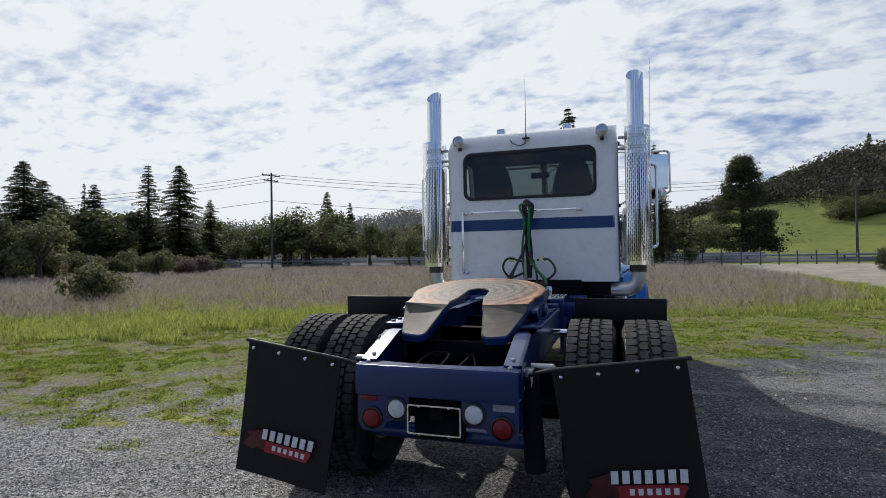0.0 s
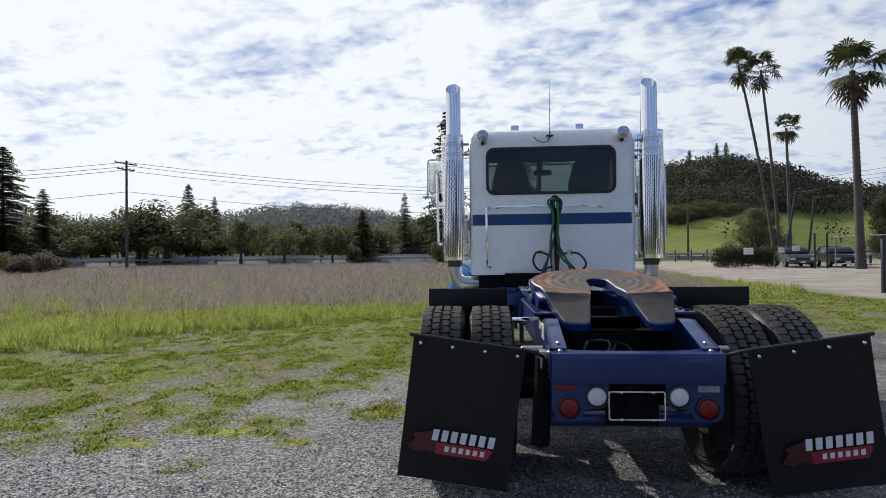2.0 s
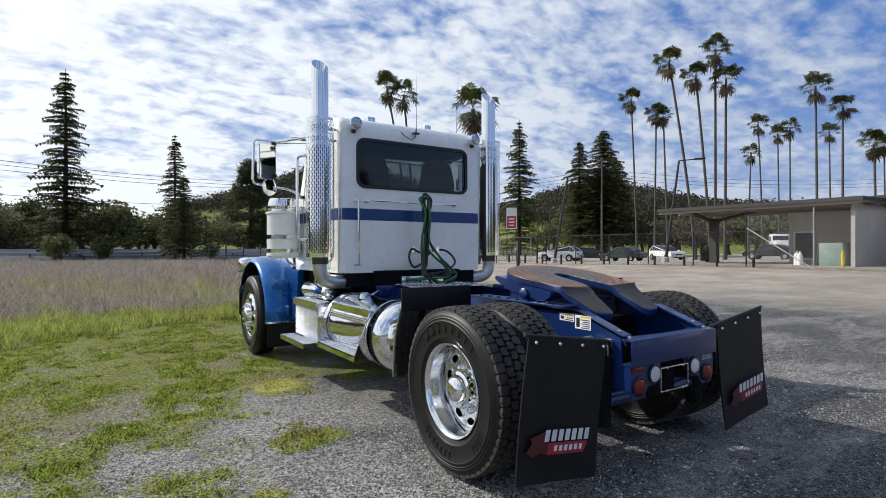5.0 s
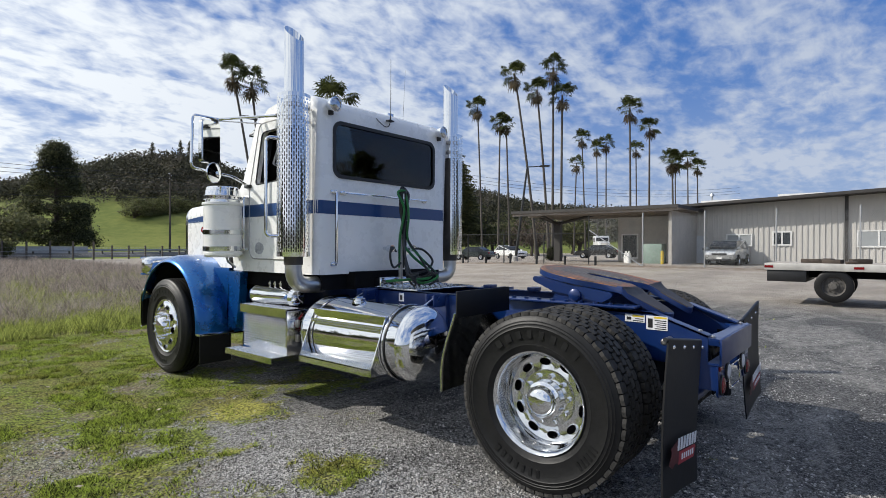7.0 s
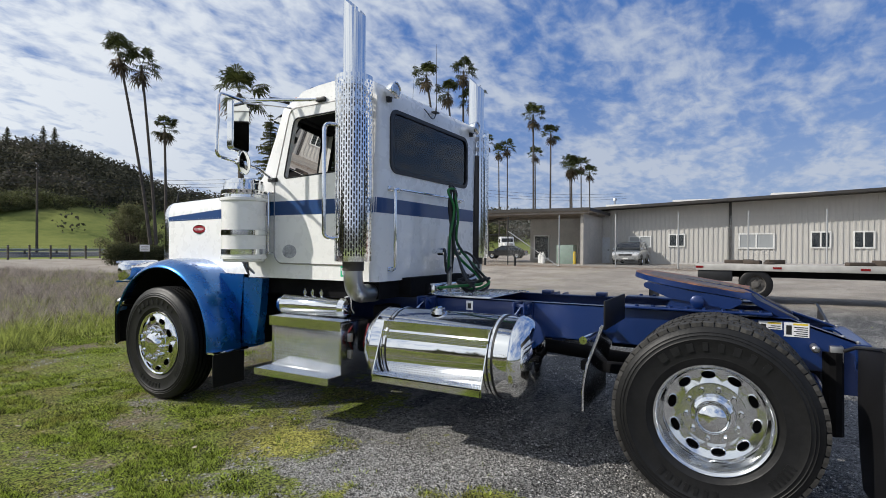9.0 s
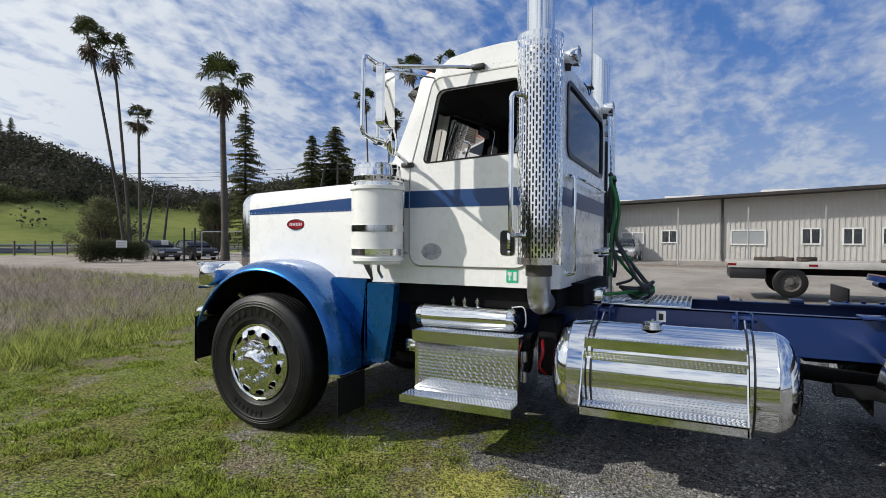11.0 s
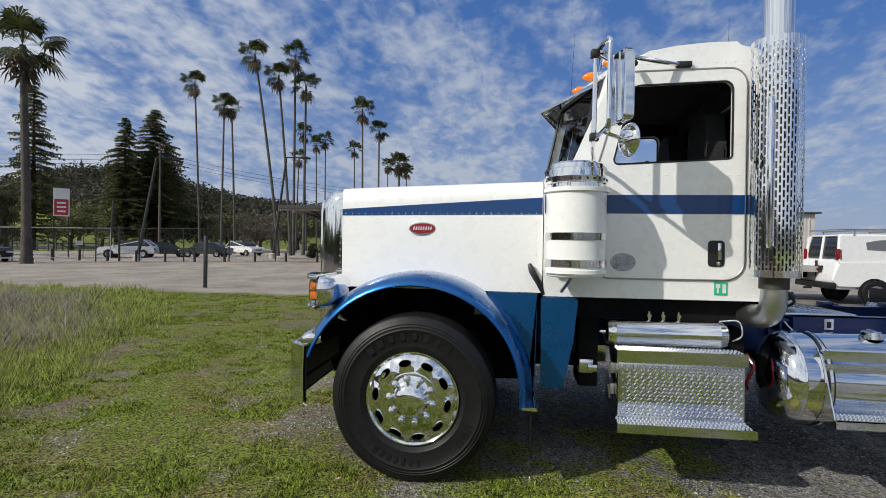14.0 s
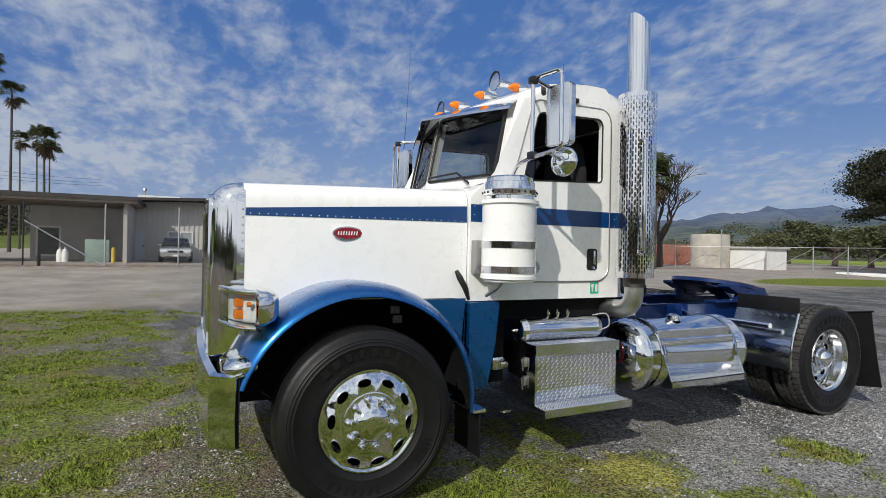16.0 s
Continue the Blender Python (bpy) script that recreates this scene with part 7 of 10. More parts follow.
def twig_tree(seed, label="leafless tree with a wide web of twigs"):
    rnd = random.Random(seed)
    bm = bmesh.new()

    def grow(p, d, L, r, depth):
        q = p + d * L
        mid = p + d * L * 0.5 + Vector((rnd.uniform(-1, 1), rnd.uniform(-1, 1), rnd.uniform(-0.4, 0.6))) * L * 0.10
        tube(bm, [p, mid, q], [r, r * 0.85, r * 0.68], 6 if depth < 2 else 3, False)
        if depth >= 6:
            return
        for _ in range(3 if depth in (0, 3, 4, 5) else 2):
            ax = Vector((rnd.uniform(-1, 1), rnd.uniform(-1, 1), rnd.uniform(-1, 1))).normalized()
            n = (Matrix.Rotation(rnd.uniform(0.3, 0.75), 3, ax) @ d + Vector((0, 0, 0.10))).normalized()
            grow(q, n, L * rnd.uniform(0.66, 0.86), r * 0.64, depth + 1)
        if depth > 1 and rnd.random() < 0.5:
            ax = Vector((rnd.uniform(-1, 1), rnd.uniform(-1, 1), 0.2)).normalized()
            grow(mid, (Matrix.Rotation(0.9, 3, ax) @ d).normalized(), L * 0.6, r * 0.4, depth + 2)

    grow(Vector((0, 0, -0.03)), Vector((0, 0, 1)), 0.24, 0.021, 0)
    return tree_of("bare_tree", label, "tree", bm, BARK, None)


def palm(seed, thick_crown=1.0):
    """The crown of a fan palm round the origin: live fan leaves over a skirt of dead ones."""
    rnd = random.Random(seed)
    vs, fs, ds, df = [], [], [], []

    def fan(a, el, L, size, V, F, n=11):
        d = Vector((math.cos(a) * math.cos(el), math.sin(a) * math.cos(el), math.sin(el)))
        c = d * L
        side = Vector((-math.sin(a), math.cos(a), 0))
        up = d.cross(side) * -1
        i = len(V)
        V += [Vector((0, 0, 0)), c + side * 0.03, c - side * 0.03]
        F.append((i, i + 1, i + 2))
        for k in range(n):
            t = radians(-105 + 210 * k / (n - 1))
            w = (d * math.cos(t) + side * math.sin(t)).normalized()
            tip = c + w * size * rnd.uniform(0.8, 1.1) - Vector((0, 0, size * (0.22 + 0.25 * rnd.random())))
            s = w.cross(up).normalized() * size * 0.085
            m = c + w * size * 0.55
            i = len(V)
            V += [c, m + s, tip, m - s]
            F.append((i, i + 1, i + 2, i + 3))

    for k in range(int(26 * thick_crown)):
        el = rnd.uniform(-0.55, 1.35)
        fan(rnd.uniform(0, 6.283), el, rnd.uniform(0.55, 1.0), rnd.uniform(0.5, 0.7), vs, fs)
    for k in range(int(13 * thick_crown)):
        fan(rnd.uniform(0, 6.283), rnd.uniform(-1.5, -0.9), rnd.uniform(0.5, 1.1), rnd.uniform(0.45, 0.65), ds, df, 7)
    return mesh_from("crown", vs, fs, FROND), mesh_from("skirt", ds, df, SKIRT)


PALM_CROWNS = [palm(21), palm(22), palm(23, 1.3)]


def plant_palm(bx, by, tx, ty, tz, size=1.0, kind=0, fat=0.165, rough=False):
    root = thing("palm_tree", "tall fan palm with a shaggy crown", "palm tree", (bx, by, land(bx, by)), "fan palms")
    z0 = land(bx, by)
    dx, dy, h = tx - bx, ty - by, tz - z0
    pts, rs = [], []
    steps = 90 if rough else 10
    for k in range(steps + 1):
        t = k / steps
        pts.append((dx * t ** 1.25, dy * t ** 1.25, -0.2 + (h + 0.2) * t))
        rs.append(fat * (1.35 - 0.35 * min(1, t * 6)) * (1 - 0.35 * t) * (1.0 + (0.22 * (k % 2) if rough else 0.0)))
    part("trunk", tube(bmesh.new(), pts, rs, 9), PALM_BARK, root, "slim ringed grey trunk", 60)
    for nm, me in zip(("crown", "skirt"), PALM_CROWNS[kind]):
        o = part_of(nm, me, root)
        o.location, o.scale = (dx, dy, h), (size, size, size)
        o.rotation_euler = (0, 0, bx * 3.1)
    return root


for row in [(28.5, 51.7, 26.0, 53.3, 20.5, 1.55), (28.9, 51.5, 27.7, 52.3, 19.6, 1.5), (29.6, 51.0, 29.4, 51.1, 13.4, 1.2), (65.9, 48.4, 65.4, 49.1, 24.0, 1.55),
            (63.9, 44.0, 64.0, 43.8, 20.6, 1.35), (64.6, 42.4, 64.3, 42.9, 20.0, 1.33), (49.7, 29.2, 48.5, 31.5, 21.4, 1.36), (51.7, 28.7, 51.0, 30.0, 19.9, 1.32),
            (52.9, 28.9, 52.9, 28.9, 22.8, 1.38), (51.9, 27.3, 51.9, 27.2, 19.0, 1.34), (96.9, 45.1, 96.5, 45.8, 23.7, 1.6), (105.1, 46.1, 105.0, 46.4, 23.0, 1.5),
            (105.7, 44.5, 105.7, 44.6, 23.9, 1.6), (91.5, 45.0, 91.7, 44.6, 17.8, 1.4), (68.5, 25.4, 68.5, 25.6, 20.6, 1.57)]:
    plant_palm(*row[:5], row[5], int(row[0] * 10) % 2)
for row in [(71.4, 23.9, 71.4, 23.9, 18.2, 1.34), (104.9, 37.7, 104.8, 37.9, 21.8, 1.5), (71.6, 20.7, 71.5, 20.9, 13.3, 1.57), (112.2, 32.2, 112.1, 32.4, 19.2, 1.5), (112.7, 29.9, 112.7, 30.1, 20.0, 1.6), (113.1, 28.1, 113.0, 28.3, 18.3, 1.5)]:
    plant_palm(*row[:5], row[5], int(row[0] * 10) % 2)
plant_palm(24.7, 34.1, 24.5, 34.3, 13.5, 1.72, 2, 0.25, True)
plant_palm(27.2, -28.0, 27.0, -28.2, 7.9, 1.5, 2, 0.31, True)
plant_palm(28.3, -28.9, 27.9, -29.2, 7.5, 1.4, 2, 0.31, True)

CONIFERS = [conifer(31, False, 0.20, 0.15, 1.35), conifer(32, False, 0.24, 0.22, 1.55), conifer(33, True, 0.15), conifer(34, True, 0.20), conifer(35, False, 0.27, 0.35, 1.7)]


def stand(model, x, y, h, wide=1.0, turn=0.0, label=""):
    o = copy_thing(model, Matrix.Translation((x, y, land(x, y) if abs(x) < 130 and abs(y) < 130 else 0)) @ Matrix.Rotation(turn, 4, "Z") @ Matrix.Diagonal((h * wide, h * wide, h, 1)))
    if label:
        tagged(o, label)
    return o


for i, (x, y, h, kind, wd) in enumerate([(-72.3, 45.3, 14.8, 1, 1.0), (-74.5, 49.2, 12.9, 1, 1.2), (-75.9, 52.4, 11.2, 1, 1.3), (-70.9, 54.0, 12.7, 0, 1.1), (-73.2, 54.3, 13.1, 2, 0.5), (-66.4, 59.2, 16.1, 2, 1.1),
                                         (-60.7, 59.4, 15.7, 1, 0.9), (-63.0, 68.2, 11.4, 0, 1.1), (-51.7, 86.3, 14.2, 1, 0.7), (-51.7, 95.4, 12.9, 0, 0.8), (6.0, 66.4, 10.3, 3, 1.2), (-5.7, 76.4, 23.3, 3, 1.0)]):
    stand(CONIFERS[kind], x, y, h, wd * (1.3 if x < -30 else 1.0), i * 1.7, "thin half-bare conifer at the edge of the woods" if kind > 1 else "")
for i, (x, y, h, kind, wd) in enumerate([(-14.2, 90.8, 12.5, 3, 0.9), (-17.9, 72.9, 7.9, 1, 1.5), (5.5, 70.1, 15.7, 3, 0.9), (66.0, 75.1, 26.3, 3, 1.0), (68.2, 61.9, 20.2, 1, 1.0), (72.4, 60.1, 22.4, 1, 1.25),
                                         (76.7, 61.3, 18.1, 1, 1.4), (70.0, 59.0, 15.0, 1, 1.6)]):
    stand(CONIFERS[kind], x, y, h, wd, i * 2.3)

OAKS = [broadleaf(41, OAK), broadleaf(42, OAK, 20), broadleaf(43, OLIVE, 15), broadleaf(44, BRUSH, 18, True), broadleaf(45, OAK, 22, False, 0.02, 160)]
rnd = random.Random(77)
for i in range(84):
    a = radians(-64 + 74 * (i + rnd.random()) / 84)
    d = rnd.uniform(82, 122)
    x, y = d * math.sin(a) - 1, d * math.cos(a) - 2
    stand(OAKS[(0, 1, 2, 0, 4, 1)[rnd.randrange(6)]], x, y, rnd.uniform(5.5, 10.8), rnd.uniform(0.95, 1.5), rnd.uniform(0, 6))
for i in range(16):
    a = radians(44 + 22 * (i + rnd.random()) / 16)
    d = rnd.uniform(88, 130)
    stand(OAKS[rnd.randrange(4)], d * math.sin(a) - 2, d * math.cos(a), rnd.uniform(6, 10), rnd.uniform(1.0, 1.6), rnd.uniform(0, 6))
for x, y, h, w, k in ((40, -62, 6, 1.3, 2), (30, -66, 6, 1.5, 0), (24, -62, 7, 1.6, 1), (50, -66, 7, 1.2, 2), (16, -66, 7, 1.6, 0), (10, -62, 6.5, 1.6, 3), (36, -70, 7, 1.4, 1), (45, -75, 8, 1.4, 0)):
    stand(OAKS[k], x, y, h, w, x, "dark rounded evergreen oak by the yard")
for x, y, h, w, k in ((-47.5, 25, 5.2, 1.0, 1), (-43, 24.8, 6.4, 0.95, 1), (-40.3, 25.2, 6.2, 0.9, 2), (-52, 27, 5.4, 1.0, 0), (-71, 57, 5.6, 0.9, 1), (-33, 66, 7.6, 0.8, 0), (-28, 69, 6.6, 0.9, 2), (-21, 68, 6.2, 0.8, 1)):
    stand(OAKS[k], x, y, h, w, x, "dense rounded evergreen tree at the field's edge")
DARK_OAK = leaf_material("dark_oak_leaves", (0.018, 0.022, 0.012), (0.075, 0.08, 0.042))


def yard_oak(seed):
    """Unit height; a high dense dome of fine leaves on a forked trunk."""
    rnd = random.Random(seed)
    bm = tube(bmesh.new(), curve([(0, 0, -0.03), (0.015, 0.01, 0.16), (-0.01, 0.015, 0.34), (0.01, 0, 0.62)], 4), [0.036 - 0.0020 * k for k in range(13)], 8)
    vs, fs = [], []
    for k in range(84):
        a, r, h = rnd.uniform(0, 6.283), math.sqrt(rnd.random()), rnd.uniform(-1, 1)
        r *= math.sqrt(1 - 0.75 * max(h, 0) ** 2)
        c = Vector((0.40 * r * math.cos(a), 0.40 * r * math.sin(a), 0.66 + 0.21 * h))
        tube(bm, curve([(0, 0, 0.26 + 0.15 * rnd.random()), tuple(c * 0.6 + Vector((0, 0, 0.14))), tuple(c)], 3), [0.013, 0.011, 0.009, 0.007, 0.005, 0.003, 0.002], 5, False)
        s = rnd.uniform(0.045, 0.10)
        leaf_quads(vs, fs, c, (s * 1.25, s * 1.25, s * 0.8), 520, 0.0085, rnd)
        leaf_quads(vs, fs, c, (s * 1.9, s * 1.9, s * 1.3), 130, 0.0075, rnd)
    return tree_of("yard_oak", "large dense dark evergreen oak by the yard", "tree", bm, BARK, mesh_from("crown", vs, fs, DARK_OAK))


def field_pine(seed):
    """Unit height; a broad uneven cone of dark clumps with a rounded top."""
    rnd = random.Random(seed)
    bm = tube(bmesh.new(), [(0, 0, -0.02), (0.004, 0, 0.3), (-0.003, 0, 0.7), (0, 0, 0.96)], [0.026, 0.020, 0.011, 0.002], 9)
    vs, fs = [], []
    for k in range(190):
        t = rnd.random() ** 1.35
        a, r = rnd.uniform(0, 6.283), math.sqrt(rnd.uniform(0.12, 1))
        reach = 0.33 * (1 - t) ** 0.62 * (0.95 + 0.22 * noise.noise(Vector((math.cos(a) * 1.6, math.sin(a) * 1.6, t * 5))))
        c = Vector((reach * r * math.cos(a), reach * r * math.sin(a), 0.16 + 0.78 * t - 0.05 * r * (1 - t)))
        tube(bm, [(0, 0, c.z - 0.01), tuple(c)], [0.005, 0.0015], 4, False)
        s = rnd.uniform(0.035, 0.065)
        leaf_quads(vs, fs, c, (s * 1.3, s * 1.3, s * 0.85), 170, 0.0085, rnd)
        leaf_quads(vs, fs, c, (s * 1.9, s * 1.9, s * 1.2), 45, 0.0075, rnd)
    return tree_of("field_pine", "broad dark pine with an uneven crown beside the road", "tree", bm, BARK, mesh_from("crown", vs, fs, PINE))


PINE = leaf_material("dark_pine_leaves", (0.030, 0.036, 0.018), (0.13, 0.135, 0.065))
field_pine(91).matrix_basis = Matrix.Translation((19.5, 90.7, 0)) @ Matrix.Diagonal((17.2, 17.2, 17.2, 1))
for x, y, z, h in ((58.0, 166.5, 8.0, 9.0), (63.5, 168.5, 8.6, 8.0), (69.0, 170.0, 8.8, 9.5), (75.0, 168.0, 8.4, 8.5), (80.5, 170.0, 9.0, 8.0)):
    o = copy_thing(OAKS[4], Matrix.Translation((x, y, z)) @ Matrix.Rotation(x, 4, "Z") @ Matrix.Diagonal((h * 1.35, h * 1.35, h, 1)))
    tagged(o, "dark evergreen oak in a grove on the green hillside")
big = yard_oak(88)
big.matrix_basis = Matrix.Translation((17.6, -47.8, 0)) @ Matrix.Diagonal((13.0, 13.0, 11.8, 1))
BUSHES = [bush(51, OLIVE), bush(52, OAK), bush(53, BRUSH, "twiggy leafless shrub in the dry field")]
stand(BUSHES[0], -16.6, 10.6, 1.75, 0.95, 0.3)
stand(BUSHES[2], -17.8, 11.4, 1.0, 1.2, 1.3)
DARK_SHRUB = leaf_material("dark_shrub_leaves", (0.026, 0.032, 0.014), (0.105, 0.11, 0.05))
round_shrub(54, DARK_SHRUB, "large dark round shrub behind the lot fence").matrix_basis = Matrix.Translation((41.4, 54.3, land(41.4, 54.3))) @ Matrix.Diagonal((5.6, 5.6, 7.4, 1))
round_shrub(55, OLIVE, "large round olive-green shrub beside the drive").matrix_basis = Matrix.Translation((29.1, 56.0, land(29.1, 56.0))) @ Matrix.Diagonal((7.2, 7.2, 6.3, 1))
for i in range(24):
    a = radians(-60 + 36 * (i + rnd.random()) / 46)
    d = rnd.uniform(50, 72)
    stand(BUSHES[(0, 1, 1, 2)[rnd.randrange(4)]], d * math.sin(a), d * math.cos(a) - 2, rnd.uniform(1.4, 3.4), rnd.uniform(0.7, 1.1), rnd.uniform(0, 6))
for x, y, h in ((-17.5, 66, 3.0), (-6.0, 66, 3.6), (-2.2, 69, 3.4), (9.2, 68, 2.5)):
    stand(BUSHES[1], x, y, h, 0.75, x)
stand(twig_tree(61), 29.8, -31.8, 10.8, 1.35, 1.0)
for o in CONIFERS + OAKS + BUSHES:
    # the first of each kind stands among the far trees as well
    i = (CONIFERS + OAKS + BUSHES).index(o)
    o.matrix_basis = Matrix.Translation((-96 + 7 * i, 92 + (i % 3) * 6, 0)) @ Matrix.Diagonal((8, 8, 9 if i < 9 else 4, 1))

round_shrub(56, OLIVE, "small yellow-green shrub beside the carport column").matrix_basis = Matrix.Translation((36.5, 20.2, land(36.5, 20.2))) @ Matrix.Diagonal((1.5, 1.5, 1.25, 1))
# a clipped hedge by the drive
bm = bmesh.new()
vs, fs = [], []
rnd = random.Random(9)
for i in range(30):
    t = i / 29
    leaf_quads(vs, fs, (17.9 + 4.1 * t, 40.3 - 0.7 * t, 0.85), (0.5, 0.6, 0.85 + 0.1 * math.sin(7 * t)), 420, 0.055, rnd)
hedge = new("hedge", mesh_from("hedge", vs, fs, DARK_SHRUB))
tagged(hedge, "low dark clipped hedge beside the drive", "hedge")

# ---------------------------------------------------------------- hills


def hill_material():
    k = Nodes("hillside_grass")
    pos = k.place()
    f = k.math("ADD", k.math("MULTIPLY", k.noise(0.03, 5, 0.6, pos), 0.7), k.math("MULTIPLY", k.noise(0.4, 5, 0.7, pos), 0.35))
    g = k.mix(k.step(f, 0.35, 0.7), (0.085, 0.115, 0.028), (0.19, 0.205, 0.055))
    h = k.xyz(pos)[2]
    up = k.step(k.math("ADD", h, k.math("MULTIPLY", k.noise(0.02, 4, 0.6, pos), 26.0)), 24.0, 40.0)
    k.set(Base_Color=k.mix(up, g, (0.095, 0.082, 0.058)), Roughness=1.0, Specular_IOR_Level=0.1)
    return k.m


HILL = hill_material()


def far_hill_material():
    """Haze painted into the colour: bluer with height, over wooded slopes with pale clearings."""
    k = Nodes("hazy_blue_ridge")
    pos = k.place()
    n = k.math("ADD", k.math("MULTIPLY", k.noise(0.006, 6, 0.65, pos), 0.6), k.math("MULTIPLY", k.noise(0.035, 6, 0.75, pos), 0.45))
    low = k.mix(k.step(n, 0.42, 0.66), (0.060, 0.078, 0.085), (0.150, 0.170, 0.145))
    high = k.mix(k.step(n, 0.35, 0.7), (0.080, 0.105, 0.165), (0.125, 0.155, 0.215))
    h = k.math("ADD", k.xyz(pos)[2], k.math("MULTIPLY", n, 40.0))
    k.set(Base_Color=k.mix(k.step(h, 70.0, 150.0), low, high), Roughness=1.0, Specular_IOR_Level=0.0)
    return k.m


FAR_HILL = far_hill_material()
# pale grey base has the haze of the far slopes mixed in
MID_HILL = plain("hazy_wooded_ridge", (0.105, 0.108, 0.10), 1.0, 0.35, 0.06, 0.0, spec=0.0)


def ridge(name, az0, az1, near_d, far_d, height, material, label, seed, lumps=1.0, step=1.2):
    """A hill seen between two bearings, rising from one distance to another."""
    n = max(12, int((az1 - az0) / step))
    bm = bmesh.new()
    rows = []
    m = 16
    for j in range(m + 1):
        v = j / m
        row = []
        for i in range(n + 1):
            u = i / n
            a = radians(az0 + (az1 - az0) * u)
            d = near_d + (far_d - near_d) * v
            x, y = d * math.sin(a), d * math.cos(a)
            prof = height(u) * smooth01(v / 0.8)
            z = prof * (1 + lumps * 0.12 * noise.noise(Vector((x * 0.02, y * 0.02, seed)))) - 0.6 * (1 - v)
            row.append((x, y, z))
        rows.append(row)
    strip(bm, rows)
    ob = part(name, bm, material, None, "", 60)
    tagged(ob, label, "hill", "", "structure")
    return rows


def woods(name, rows, keep, count, seed, mat, size, label, h0=0.0):
    """Trees too many to count on a hillside, each a small loose clump of leaves."""
    rnd = random.Random(seed)
    vs, fs = [], []
    m, n = len(rows), len(rows[0])
    made = 0
    for _ in range(count * 30):
        if made >= count:
            break
        j, i = rnd.uniform(0, m - 1.01), rnd.uniform(0, n - 1.01)
        a, b = int(j), int(i)
        p = Vector(rows[a][b]).lerp(Vector(rows[a + 1][b]), j - a).lerp(Vector(rows[a][b + 1]).lerp(Vector(rows[a + 1][b + 1]), j - a), i - b)
        if p.z < h0 or not keep(j / (m - 1), i / (n - 1), p, rnd):
            continue
        s = size * rnd.uniform(0.6, 1.3)
        leaf_quads(vs, fs, (p.x, p.y, p.z + s * 0.55), (s, s, s * 0.85), 46, s * 0.125, rnd)
        made += 1
    ob = new(name, mesh_from(name, vs, fs, mat))
    tagged(ob, label, "woods", "", "stuff")


CREST = ((6, 13, 18, 22, 25, 30, 32.5, 40, 46, 50, 55, 61, 75, 84), (17, 28, 37, 40, 40, 32, 25, 19, 29, 31, 26, 19, 14, 10))
main = ridge("hill_backdrop_main", 6, 84, 120, 330, lambda u: float(np.interp(6 + 78 * u, *CREST)), HILL, "green hillside pasture under a wooded top", 3.3)


def on_hill(v, u, p, r):
    """Woods cover the top, and come down to the foot behind the parking lot."""
    foot = 17.0 if u < 0.40 else max(3.0, 17.0 - 95.0 * (u - 0.40))
    return p.z > foot + 7 * noise.noise(Vector((p.x * 0.015, p.y * 0.015, 1))) or r.random() < 0.02


woods("hill_woods", main, on_hill, 4900, 5, WOODS, 4.0, "bare and evergreen woods over the hilltop", 3.0)
def crest_spot(az, v):
    """A place on the hill at a bearing, some way up."""
    d = 120 + 210 * v
    i, j = (az - 6) / 78 * (len(main[0]) - 1), v * 16
    return d * math.sin(radians(az)), d * math.cos(radians(az)), main[int(j)][int(i)][2]


for i, (az, v, h, kind, wd) in enumerate(((17.5, 0.76, 11, 3, 1.2), (19.4, 0.78, 8, 2, 1.3), (21.0, 0.76, 13, 3, 1.3), (22.2, 0.78, 9, 2, 1.2), (23.4, 0.76, 14.5, 2, 1.5), (24.2, 0.76, 15, 3, 1.2), (25.5, 0.78, 9, 3, 1.4), (27.0, 0.77, 9, 2, 1.5),
                                          (28.6, 0.77, 8, 2, 1.0), (44.5, 0.76, 10, 3, 1.2), (47.0, 0.76, 12, 2, 1.0), (49.0, 0.76, 11, 3, 1.2), (52.0, 0.77, 12, 2, 1.3), (54.5, 0.76, 10, 2, 1.1), (57.0, 0.77, 10, 3, 1.3))):
    x, y, z = crest_spot(az, v)
    o = copy_thing(CONIFERS[kind], Matrix.Translation((x, y, z)) @ Matrix.Rotation(i * 1.9, 4, "Z") @ Matrix.Diagonal((h * wd / 9, h * wd / 9, h / 11, 1)))
    tagged(o, "dark thin conifer standing out on the hill's crest")
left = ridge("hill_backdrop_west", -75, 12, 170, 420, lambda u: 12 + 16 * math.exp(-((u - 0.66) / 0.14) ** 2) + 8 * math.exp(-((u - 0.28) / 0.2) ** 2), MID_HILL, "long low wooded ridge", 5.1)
woods("ridge_woods", left, lambda v, u, p, r: v > 0.3, 2400, 6, RIDGE_WOODS, 5.0, "woods along a low ridge, greyed with painted haze", 2.0)
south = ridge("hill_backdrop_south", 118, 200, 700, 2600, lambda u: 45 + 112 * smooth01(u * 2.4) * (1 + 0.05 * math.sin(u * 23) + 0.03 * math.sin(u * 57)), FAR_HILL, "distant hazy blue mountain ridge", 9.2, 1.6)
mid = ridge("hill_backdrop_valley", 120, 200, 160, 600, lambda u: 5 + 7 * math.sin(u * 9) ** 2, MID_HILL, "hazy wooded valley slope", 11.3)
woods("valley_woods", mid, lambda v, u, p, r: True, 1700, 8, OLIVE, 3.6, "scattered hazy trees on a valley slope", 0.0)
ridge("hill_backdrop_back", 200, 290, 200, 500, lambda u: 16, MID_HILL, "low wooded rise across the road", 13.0)

